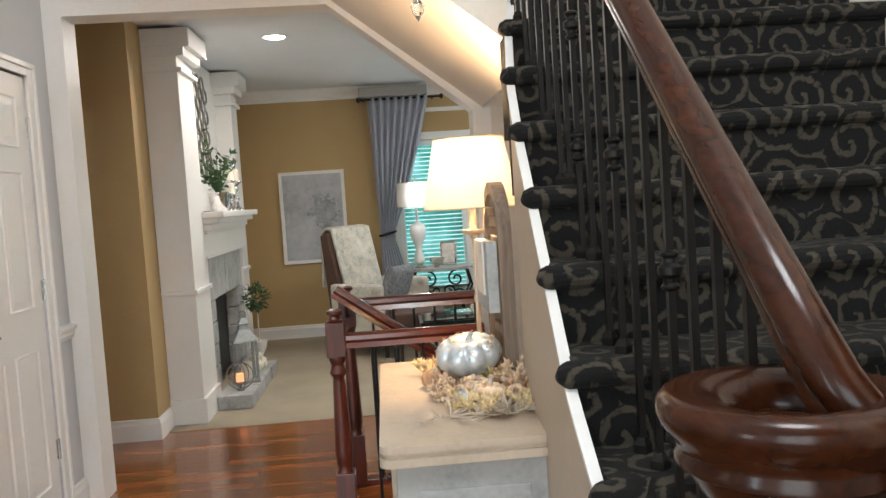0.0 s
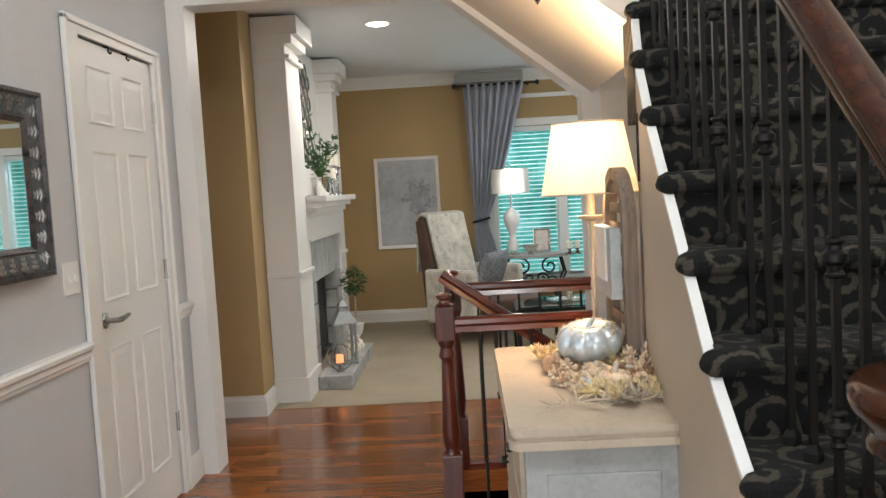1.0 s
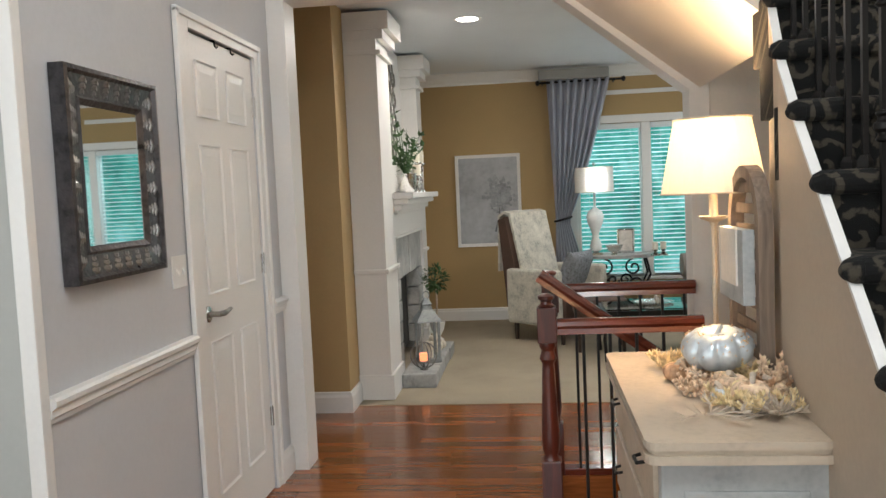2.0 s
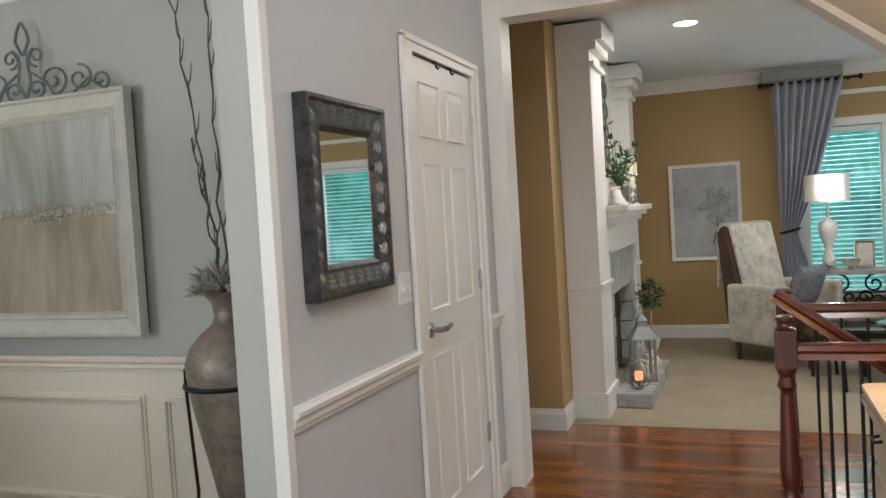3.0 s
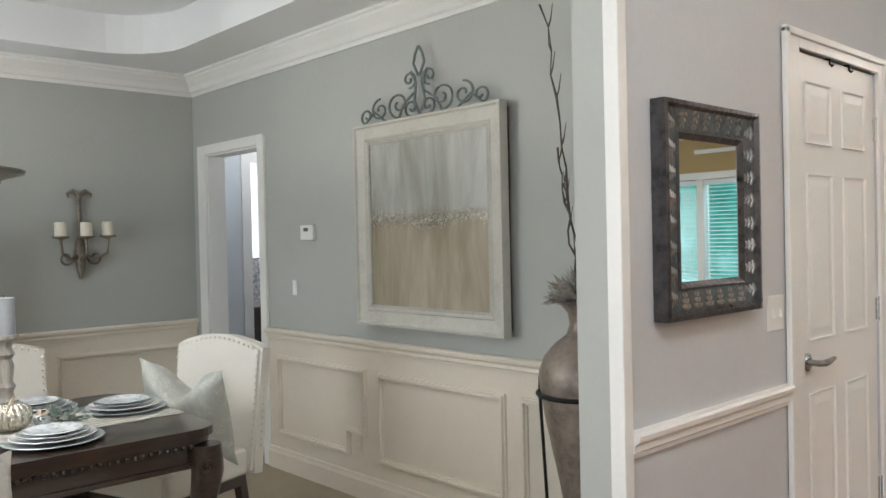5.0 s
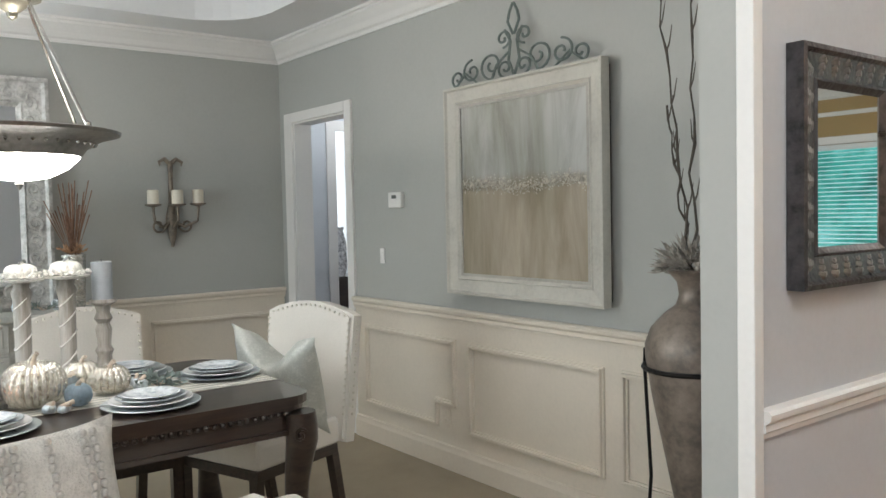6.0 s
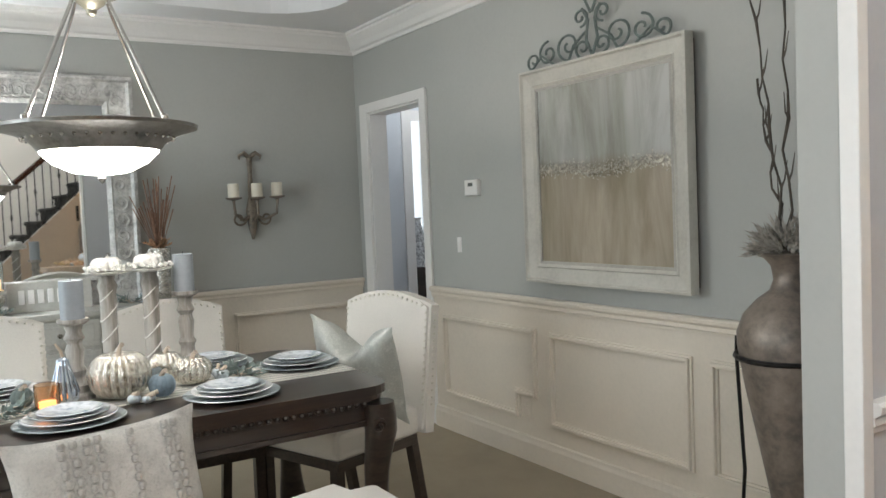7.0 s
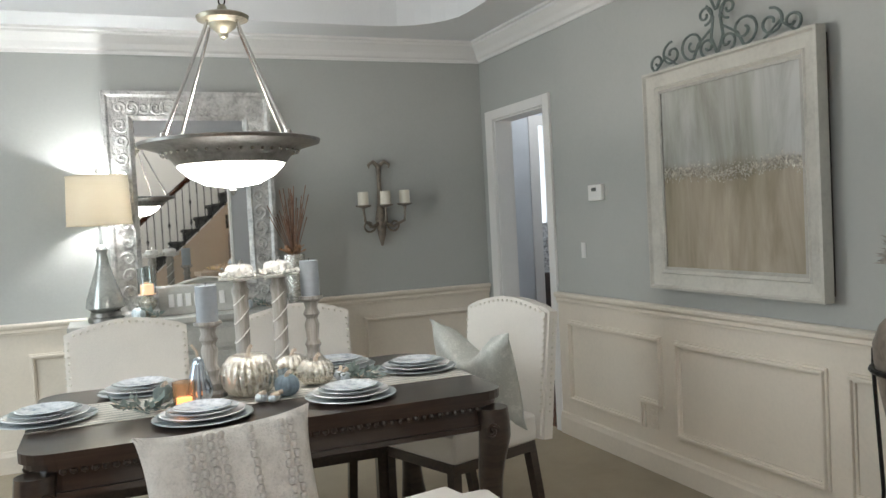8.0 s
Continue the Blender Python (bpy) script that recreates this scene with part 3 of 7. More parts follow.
for i in range(1, 17):
    z, y, x0 = RISE * i, Y1 + RUN * (i - 1), tread_left(i)
    prof = [(y + 0.02, z - RISE - 0.02), (y + 0.02, z - 0.055)] + arc(y + 0.02, z - 0.028, 0.028, 270, 90, 7) + [(y + RUN + 0.06, z), (y + RUN + 0.06, z - RISE - 0.02)]
    prism_b = prism(bmesh.new(), prof, "x", x0 + 0.022, 2.27)
    # nosing wraps round the open end
    tube(prism_b, [(x0 + 0.05, y + 0.022, z - 0.028), (x0 + 0.01, y + 0.022, z - 0.028), (x0 + 0.003, y + 0.026, z - 0.03), (x0 - 0.002, y + 0.034, z - 0.034), (x0 - 0.004, y + 0.042, z - 0.038)], [0.0275, 0.0285, 0.025, 0.016, 0.004], 12)
    part("step", prism_b, STAIR_CARPET, staircase)
sl = RISE / RUN
NOSE = lambda y: RISE + sl * (y - Y1)
STRING_PAINT = surface("warm_cream_paint", (0.5, 0.4, 0.3), 0.5, vary=0.05)


def string_run(low, high, x_in, x_out):
    """A board along the open side of the flight, its edges parallel to the nosing line."""
    b = bmesh.new()
    rings = []
    for i in range(0, 18):
        y, x0 = Y1 + RUN * (i - 1), tread_left(max(1, min(i, 16)))
        z1 = max(0.01, NOSE(y) + high)
        z0 = 0.0 if low is None else max(0.0, NOSE(y) + low)
        rings.append([b.verts.new(p) for p in ((x0 + x_out, y, z0), (x0 + x_out, y, z1), (x0 + x_in, y, z1), (x0 + x_in, y, z0))])
    for a, c in zip(rings, rings[1:]):
        for k in range(4):
            b.faces.new((a[k], a[(k + 1) % 4], c[(k + 1) % 4], c[k]))
    b.faces.new(rings[0])
    b.faces.new(rings[-1])
    return b


part("side_panel", string_run(None, -0.075, 0.0213, 0.001), STRING_PAINT, staircase, "cream painted panel under the steps")
part("skirt", string_run(-0.075, -0.063, 0.0215, -0.002), WHITE_TRIM, staircase, "white painted stair skirt")

# handrail with its volute
railing = thing("stair_railing", "walnut handrail with a round volute on black iron balusters", "railing")
RAIL_X, RAIL_Z = 1.10, lambda y: 1.284 + 0.873 * (y - 0.557)
pts = [(1.14, 0.412, 1.105), (1.128, 0.418, 1.118), (1.115, 0.435, 1.148), (1.105, 0.468, 1.195), (1.10, 0.51, 1.243)]
pts += [(RAIL_X, y, RAIL_Z(y)) for y in (0.557, 0.75, 1.0, 1.4, 1.9, 2.5)]
rail = bmesh.new()
sec = [(-0.022, -0.034), (-0.026, -0.024), (-0.024, -0.014)] + [(-0.034 * math.cos(a), 0.004 + 0.034 * math.sin(a)) for a in np.linspace(-0.3, math.pi + 0.3, 15)] + [(0.024, -0.014), (0.026, -0.024), (0.022, -0.034)]
rings = []
P = [Vector(p) for p in pts]
for i, p in enumerate(P):
    d = (P[min(i + 1, len(P) - 1)] - P[max(i - 1, 0)]).normalized()
    side = d.cross(Vector((0, 0, 1))).normalized()
    up = side.cross(d)
    rings.append([rail.verts.new(p + side * u * 0.92 + up * v * 0.95) for u, v in sec])
for a, c in zip(rings, rings[1:]):
    for i in range(len(sec)):
        rail.faces.new((a[i], a[(i + 1) % len(sec)], c[(i + 1) % len(sec)], c[i]))
rail.faces.new(rings[0])
rail.faces.new(rings[-1])
part("handrail", rail, RAIL_WOOD, railing, "polished walnut handrail", True)
vol = bmesh.new()
ring_sec = [(0.056, 1.100), (0.060, 1.116), (0.074, 1.129), (0.098, 1.139), (0.120, 1.143), (0.134, 1.139), (0.142, 1.129), (0.143, 1.117), (0.138, 1.104), (0.128, 1.093), (0.121, 1.083), (0.120, 1.076), (0.124, 1.069), (0.124, 1.061), (0.115, 1.055), (0.08, 1.055), (0.06, 1.075), (0.056, 1.100)]
vr = []
for r, z in ring_sec[:-1]:
    vr.append([vol.verts.new((1.072 + r * math.cos(a), 0.456 + r * math.sin(a), z)) for a in np.linspace(0, 2 * math.pi, 48, endpoint=False)])
for a, c in zip(vr, vr[1:] + vr[:1]):
    for i in range(48):
        vol.faces.new((a[i], a[(i + 1) % 48], c[(i + 1) % 48], c[i]))
volute = part("volute", vol, RAIL_WOOD, railing, "round walnut volute at the rail's foot", True)
part("hub", turned([(0.066, 1.08), (0.066, 1.096), (0.05, 1.106), (0.02, 1.112), (0.0, 1.113)], 32, c=(1.072, 0.456, 0)), RAIL_WOOD, volute, "", True)
part("newel", turned([(0.03, 0.197), (0.05, 0.2), (0.05, 0.3), (0.036, 0.33), (0.03, 0.5), (0.04, 0.85), (0.055, 0.98), (0.1, 1.03), (0.118, 1.064)], 28, c=(1.072, 0.456, 0)), RAIL_WOOD, railing, "turned walnut newel", True)
for k in range(20):
    y = 0.60 + 0.0962 * k
    bx = RAIL_X
    step = math.floor((y - Y1) / RUN + 1e-6) + 1
    foot = RISE * step
    top = RAIL_Z(y) - 0.025
    bar = part("baluster", boxed(bx - 0.0062, bx + 0.0062, y - 0.0062, y + 0.0062, foot, top), IRON, railing, "square black iron baluster")
    part("shoe", turned([(0.018, 0), (0.018, 0.016), (0.01, 0.03)], 4, c=(bx, y, foot)), IRON, bar)
    if k % 3 == 0:
        for h in ((0.40,) if k % 2 == 0 else (0.26, 0.54)):
            zc = foot + h + (k % 3) * 0.06
            part("knuckle", turned([(0.008, -0.034), (0.015, -0.03), (0.016, -0.026), (0.011, -0.02), (0.012, -0.013), (0.02, -0.006), (0.02, 0.006), (0.012, 0.013), (0.011, 0.02), (0.016, 0.026), (0.015, 0.03), (0.008, 0.034)], 14, c=(bx, y, zc)), IRON, bar, "", True)


# ---- guard round the stairs going down ----
def newel_post(m, height=0.95, label="turned red mahogany newel post with a ball cap"):
    post = thing("newel_post", label, "newel post", m, "newel posts")
    part("block", boxed(-0.04, 0.04, -0.04, 0.04, height - 0.20, height - 0.055, bevel=0.004), RED_WOOD, post)
    part("cap", turned([(0.032, height - 0.056), (0.036, height - 0.05), (0.024, height - 0.042), (0.022, height - 0.03), (0.034, height - 0.02), (0.034, height - 0.008), (0.02, height), (0, height + 0.002)], 20), RED_WOOD, post, "", True)
    part("shaft", turned([(0.036, 0.25), (0.028, 0.27), (0.034, 0.29), (0.038, 0.34), (0.026, height - 0.31), (0.024, height - 0.29), (0.036, height - 0.27), (0.03, height - 0.25), (0.026, height - 0.235), (0.036, height - 0.215), (0.034, height - 0.2)], 20), RED_WOOD, post, "", True)
    part("foot", boxed(-0.042, 0.042, -0.042, 0.042, 0, 0.25, bevel=0.004), RED_WOOD, post)
    return post


newel_post(pose(0.403, 3.0, 0), 0.945)
newel_post(pose(0.43, 3.55, 0), 0.985)
RAIL_SEC = [(-0.03, -0.03), (-0.022, -0.008), (-0.032, 0.005), (-0.03, 0.022), (-0.012, 0.032), (0.012, 0.032), (0.03, 0.022), (0.032, 0.005), (0.022, -0.008), (0.03, -0.03)]


def rail_run(p0, p1):
    b = bmesh.new()
    p0, p1 = Vector(p0), Vector(p1)
    d = (p1 - p0).normalized()
    side = d.cross(Vector((0, 0, 1))).normalized()
    up = side.cross(d)
    a, c = ([b.verts.new(p + side * u + up * v) for u, v in RAIL_SEC] for p in (p0, p1))
    for i in range(len(a)):
        b.faces.new((a[i], a[(i + 1) % len(a)], c[(i + 1) % len(a)], c[i]))
    b.faces.new(a)
    b.faces.new(c)
    return b


RED_RAIL = wood("red_mahogany_rail", (0.17, 0.035, 0.018), (0.08, 0.015, 0.008), 0.26, "x", coat=0.4)
for y, z0, x1, n in ((3.0, 0.808, 1.03, 5), (3.57, 0.885, 1.11, 6)):
    g = thing("guard_rail", "red mahogany guard rail with thin black balusters", "railing", None, "guard rails")
    part("rail", rail_run((0.445, y, z0), (x1, y, z0)), RED_RAIL, g)
    part("shoe_rail", boxed(0.445, x1, y - 0.035, y + 0.035, -0.012, 0.02, bevel=0.004), RED_RAIL, g)
    for x in np.linspace(0.55, x1 - 0.05, n):
        part("baluster", tube(bmesh.new(), [(x, y, 0.02), (x, y, z0 - 0.03)], 0.007, 6), IRON, g)
g = thing("descending_handrail", "red mahogany handrail sloping down the basement stairs", "railing")
part("rail", rail_run((0.38, 3.44, 0.975), (1.25, 3.44, 0.34)), RED_RAIL, g)
part("bracket", tube(bmesh.new(), [(0.43, 3.515, 0.84), (0.43, 3.44, 0.86), (0.43, 3.44, 0.91)], 0.008, 8), IRON, g)


# ---- hall: dresser and what stands on it ----
dresser = thing("dresser", "distressed cream dresser with a grey-blue washed end panel", "dresser", pose(0.605, 1.455, 0))
DL, DW, DH = 0.985, 0.40, 0.81
outline = rounded_rect(-0.015, DW - 0.004, -0.015, DL, 0.03, 4)
for k, (o, z0, z1) in enumerate(((0.0, DH - 0.018, DH), (0.008, DH - 0.03, DH - 0.018), (-0.002, DH - 0.05, DH - 0.03))):
    poly = rounded_rect(-0.015 + o, DW - 0.004 - o * 0.2, -0.015 + o, DL - o, 0.03, 4)
    part("top" if k == 0 else "top_moulding", prism(bmesh.new(), poly, "z", z0, z1), DISTRESSED, dresser)
part("body", boxed(0.02, DW - 0.006, 0.02, DL - 0.02, 0.1, DH - 0.05, bevel=0.006), DISTRESSED_GREY, dresser, "grey-blue washed carcass")
for y0 in (0.06,):
    part("end_panel", boxed(0.07, DW - 0.06, 0.014, 0.02, 0.18, DH - 0.12, bevel=0.004), DISTRESSED_GREY, dresser)
for k, z in enumerate((0.16, 0.38, 0.60)):
    dr = part("drawer", boxed(0.008, 0.022, 0.06, DL - 0.06, z, z + 0.19, bevel=0.004), DISTRESSED, dresser, "cream drawer front")
    for y in (0.22, DL - 0.22):
        part("pull", tube(bmesh.new(), [(0.008, y - 0.03, z + 0.1), (-0.012, y - 0.025, z + 0.095), (-0.014, y + 0.025, z + 0.095), (0.008, y + 0.03, z + 0.1)], 0.005, 6), IRON, dr)
for x in (0.05, DW - 0.04):
    for y in (0.05, DL - 0.05):
        part("foot", turned([(0.02, 0), (0.03, 0.02), (0.024, 0.05), (0.032, 0.1)], 14, c=(x, y, 0)), DISTRESSED, dresser, "", True)

CREAM_METAL = surface("aged_cream_enamel", (0.62, 0.54, 0.42), 0.35, 0.2, vary=0.15, big=12)
SHADE_WHITE = shade_cloth("white_linen_shade", (0.93, 0.9, 0.84))
SHADE_CREAM = shade_cloth("cream_drum_shade", (0.68, 0.63, 0.54))


def lamp_shade(r0, r1, z0, z1, material, parent, n=32, sides=0):
    b = bmesh.new()
    k = sides or n
    rings = [[b.verts.new((r * math.cos(2 * math.pi * i / k), r * math.sin(2 * math.pi * i / k), z)) for i in range(k)] for r, z in ((r0, z0), (r1, z1), (r1 - 0.003, z1), (r0 - 0.003, z0))]
    for a, c in zip(rings, rings[1:] + rings[:1]):
        for i in range(k):
            b.faces.new((a[i], a[(i + 1) % k], c[(i + 1) % k], c[i]))
    sh = part("shade", b, material, parent, "", not sides)
    for r, z, nm in ((r0 + 0.001, z0, "lower_band"), (r1 + 0.001, z1, "upper_band")):
        part(nm, tube(bmesh.new(), [(r * math.cos(a), r * math.sin(a), z) for a in np.linspace(0, 2 * math.pi, k + 1)], 0.003, 6, False), CREAM_METAL, sh)
    return sh


hall_lamp = thing("buffet_lamp", "slim cream candlestick lamp with a lit white shade", "lamp", pose(0.940, 2.351, DH))
part("base", turned([(0.07, 0), (0.07, 0.012), (0.05, 0.02), (0.03, 0.04), (0.014, 0.06), (0.02, 0.075), (0.012, 0.09)], 24), CREAM_METAL, hall_lamp, "", True)
part("stem", turned([(0.009, 0.085), (0.008, 0.2), (0.012, 0.22), (0.008, 0.24), (0.008, 0.42), (0.014, 0.435), (0.008, 0.445)], 16), CREAM_METAL, hall_lamp, "", True)
part("drip_pan", turned([(0.012, 0.435), (0.042, 0.448), (0.046, 0.456), (0.012, 0.455)], 24), CREAM_METAL, hall_lamp, "", True)
part("candle_sleeve", turned([(0.014, 0.455), (0.014, 0.53), (0.02, 0.54), (0.02, 0.56)], 16), CREAM_METAL, hall_lamp, "", True)
part("bulb", turned([(0.012, 0.56), (0.02, 0.60), (0.03, 0.64), (0.028, 0.67), (0, 0.69)], 16), glow("hall_bulb_glass", (1.0, 0.78, 0.5), 25), hall_lamp, "", True)
lamp_shade(0.165, 0.12, 0.53, 0.765, SHADE_WHITE, hall_lamp, sides=16)

# arched slatted rack against the stair wall
GREY_WOOD = wood("weathered_grey_wood", (0.3, 0.22, 0.16), (0.14, 0.1, 0.075), 0.7, "z")
rack = thing("letter_rack", "weathered wooden arched rack with a pocket for letters", "rack", pose(0.984, 1.923, DH))
b = bmesh.new()
outer = [(0, 0), (0, 0.44)] + [(0.17 - 0.17 * math.cos(a), 0.44 + 0.17 * math.sin(a)) for a in np.linspace(0.15, math.pi - 0.15, 12)] + [(0.34, 0.44), (0.34, 0)]
inner = [(0.035, 0), (0.035, 0.44)] + [(0.17 - 0.135 * math.cos(a), 0.44 + 0.135 * math.sin(a)) for a in np.linspace(0.15, math.pi - 0.15, 12)] + [(0.305, 0.44), (0.305, 0)]
for i in range(len(outer) - 1):
    prism(b, [outer[i], outer[i + 1], inner[i + 1], inner[i]], "x", -0.02, 0.02)
part("arch_frame", b, GREY_WOOD, rack)
for z in (0.06, 0.13, 0.20, 0.27, 0.34, 0.41, 0.47, 0.53):
    w = 0.135 if z < 0.45 else math.sqrt(max(0.001, 0.135 ** 2 - (z - 0.44) ** 2))
    part("slat", boxed(-0.006, 0.006, 0.17 - w, 0.17 + w, z, z + 0.03, bevel=0.002), GREY_WOOD, rack)
part("pocket", boxed(-0.055, -0.022, 0.03, 0.31, 0.22, 0.43, bevel=0.003), DISTRESSED_GREY, rack, "grey washed letter pocket")
part("letter", boxed(-0.0615, -0.056, 0.08, 0.26, 0.27, 0.43), surface("old_paper", (0.7, 0.66, 0.6), 0.8, vary=0.1), rack, "faded paper label")


def pumpkin(name, label, r, h, material, m, lobes=12, stem=None, category="pumpkin", group="", short=1.0):
    p = thing(name, label, category, m, group)
    prof = [(0.02 * r / 0.1, h * 0.03)] + [(r * (0.14 + 0.86 * math.sin(math.pi * u) ** 0.8), h * (0.5 - 0.5 * math.cos(math.pi * u)) * (1 - 0.07 * (u > 0.93))) for u in np.linspace(0.06, 0.94, 12)] + [(r * 0.12, h * 0.9), (0.001, h * 0.87)]
    part("flesh", turned(prof, 96, lobes=lobes, depth=0.11), material, p, "", True)
    part("stem", tube(bmesh.new(), [(0, 0, h * 0.8), (0.004, 0, h * (0.8 + 0.18 * short ** 2)), (0.012, 0.004, h * (0.8 + 0.3 * short ** 2)), (0.022, 0.01, h * (0.8 + 0.37 * short ** 2))], [0.012, 0.008, 0.007, 0.008], 8), stem or material, p, "", True)
    return p


MERCURY = surface("mercury_glass", (0.78, 0.74, 0.67), 0.2, 0.9, vary=0.35, big=55, fine=150, bumpy=0.8, depth=0.005, second=(0.34, 0.29, 0.23))
SILVER_PAINT = surface("pearl_silver_glaze", (0.66, 0.72, 0.76), 0.3, 0.45, vary=0.2, big=14, fine=50, bumpy=0.3)
silver_p = pumpkin("silver_pumpkin", "pearly silver pumpkin flecked with gold on dried flowers", 0.1, 0.108, SILVER_PAINT, pose(0.866, 1.978, DH + 0.05, 6, -8, 20), 9, short=0.75)
b, rnd = bmesh.new(), random.Random(12)
for k in range(110):
    a, u = rnd.uniform(0, 2 * math.pi), min(0.9, 0.5 + abs(rnd.gauss(0.22, 0.12)))
    r = 0.1 * (0.14 + 0.86 * math.sin(math.pi * u) ** 0.8) + 0.0005
    p = Vector((r * math.cos(a), r * math.sin(a), 0.108 * (0.5 - 0.5 * math.cos(math.pi * u)) + 0.001))
    q = [p + Vector((rnd.uniform(-1, 1), rnd.uniform(-1, 1), rnd.uniform(-1, 1))) * 0.005 for _ in range(4)]
    v = [b.verts.new(c) for c in q]
    for t3 in ((0, 1, 2), (0, 2, 3), (0, 1, 3), (1, 2, 3)):
        b.faces.new([v[i] for i in t3])
tagged(part("gold_leaf", b, surface("crumbled_gold_leaf", (0.75, 0.52, 0.3), 0.3, 0.9, vary=0.3, big=50), silver_p, "crumbled gold leaf"), kind="stuff")


def leaf_mesh(b, p, d, up, length, width):
    d, side = d.normalized(), d.cross(up).normalized()
    q = [p, p + d * length * 0.4 + side * width, p + d * length, p + d * length * 0.4 - side * width]
    low = d.cross(side) * width * 0.35
    v = [b.verts.new(c) for c in (q[0], q[1], q[2], q[3])]
    k = b.verts.new(p + d * length * 0.45 + low)
    for a, c in ((0, 1), (1, 2), (2, 3), (3, 0)):
        b.faces.new((v[a], v[c], k))


def spray(name, label, m, material, n, spread, length, width, flat=0.35, stem_mat=None, seed=1, category="dried flowers", stems=7):
    """A bunch of stems that fan out from one point, with small leaves along them."""
    rnd = random.Random(seed)
    t = thing(name, label, category, m)
    sb, lb = bmesh.new(), bmesh.new()
    for s in range(stems):
        a = rnd.uniform(0, 2 * math.pi)
        d = Vector((math.cos(a), math.sin(a), rnd.uniform(flat * 0.3, flat * 1.6))).normalized()
        e = d * spread * rnd.uniform(0.6, 1.0)
        e.z = max(e.z, 0.006)
        mid = e * 0.5 + Vector((0, 0, 0.012))
        tube(sb, [(0, 0, 0.008), mid, e], [0.0025, 0.002, 0.001], 5)
        for k in range(n):
            u = rnd.uniform(0.2, 1.0)
            p = e * u + Vector((0, 0, 0.024 * u * (1 - u)))
            dd = (d + Vector((rnd.uniform(-1, 1), rnd.uniform(-1, 1), rnd.uniform(-0.2, 0.9)))).normalized()
            p.z = max(p.z, 0.004)
            if p.z + dd.z * length < 0.003:
                dd.z = abs(dd.z)
            leaf_mesh(lb, p, dd, Vector((rnd.uniform(-1, 1), rnd.uniform(-1, 1), 1)), length * rnd.uniform(0.6, 1.2), width * rnd.uniform(0.7, 1.2))
    part("stem", sb, stem_mat or material, t)
    part("foliage", lb, material, t)
    return t


STRAW = surface("dried_straw", (0.92, 0.72, 0.42), 0.8, vary=0.25, big=30)
DRIED_PINK = surface("dried_dusty_petals", (0.85, 0.62, 0.43), 0.85, vary=0.3, big=30)
DRIED_BROWN = surface("dried_brown_pods", (0.52, 0.31, 0.18), 0.8, vary=0.3, big=25)
GREY_TWIG = surface("grey_twig", (0.6, 0.5, 0.4), 0.85, vary=0.25, big=25)
for k, (x, y, mt, n, sp, ln, wd, fl, st, lab) in enumerate((
        (0.875, 1.591, STRAW, 26, 0.07, 0.035, 0.007, 0.9, 9, "golden dried flower head on the dresser"),
        (0.739, 2.098, STRAW, 26, 0.09, 0.04, 0.008, 0.9, 9, "pale dried straw flower on the dresser"),
        (0.798, 1.937, DRIED_PINK, 22, 0.08, 0.035, 0.010, 0.9, 9, "dusty pink dried petals on the dresser"),
        (0.970, 1.780, DRIED_PINK, 26, 0.11, 0.035, 0.009, 1.3, 11, "brown dried blossom cluster on the dresser"),
        (0.938, 1.581, GREY_TWIG, 12, 0.09, 0.05, 0.004, 0.35, 12, "grey dried twigs spread on the dresser"),
        (0.772, 1.587, GREY_TWIG, 9, 0.13, 0.05, 0.003, 0.12, 6, "thin grey-brown twigs lying on the dresser"),
        (0.953, 1.710, DRIED_BROWN, 20, 0.09, 0.03, 0.007, 0.8, 9, "dark dried leaves on the dresser"),
        (0.913, 1.674, DRIED_PINK, 30, 0.08, 0.03, 0.010, 0.9, 12, "dusty dried hydrangea head on the dresser"),
        (0.831, 1.671, STRAW, 30, 0.07, 0.03, 0.007, 0.9, 12, "pale gold dried grasses on the dresser"),
        (0.934, 1.895, STRAW, 30, 0.10, 0.03, 0.008, 1.2, 12, "cream dried blossom behind the pumpkin"),
        (0.784, 1.797, DRIED_PINK, 30, 0.08, 0.03, 0.009, 0.7, 12, "rosy dried petals beside the pumpkin"),
        (0.978, 1.618, STRAW, 26, 0.08, 0.035, 0.006, 0.6, 10, "straw-coloured dried flowers by the wall"))):
    fine = 1.0 if mt is GREY_TWIG else 0.62
    fl_ob = spray("dried_flowers", lab, pose(x, y + 0.05, DH), mt, n if fine == 1.0 else int(n * 1.7), sp, ln * fine, wd * fine, fl, seed=k + 3, stems=st)
    if mt is DRIED_PINK:
        b, rnd = bmesh.new(), random.Random(60 + k)
        for j in range(70):
            d = Vector((rnd.gauss(0, 1), rnd.gauss(0, 1), abs(rnd.gauss(0, 1)) * fl)).normalized() * sp * rnd.uniform(0.35, 0.8)
            r = rnd.uniform(0.0035, 0.0075)
            d.z = max(d.z, r)
            lathe(b, [(0, -r), (r * 0.8, -r * 0.5), (r, r * 0.2), (r * 0.6, r * 0.8), (0, r)], 6, c=d)
        tagged(part("blossom", b, DRIED_PINK, fl_ob, "", True), kind="stuff")
for k, (x, y, r, mt) in enumerate(((0.756, 1.959, 0.04, DRIED_BROWN), (0.887, 1.673, 0.05, DRIED_PINK), (0.827, 1.740, 0.026, SILVER_PAINT), (0.952, 1.721, 0.04, DRIED_PINK), (0.792, 1.844, 0.032, DRIED_BROWN), (0.872, 1.788, 0.042, DRIED_PINK))):
    pumpkin("small_gourd", "small dried gourd among the flowers on the dresser", r, r * 1.35, mt, pose(x, y + 0.05, DH, 0, 0, 40 * k), 8, GREY_TWIG, "gourd", "dresser gourds")

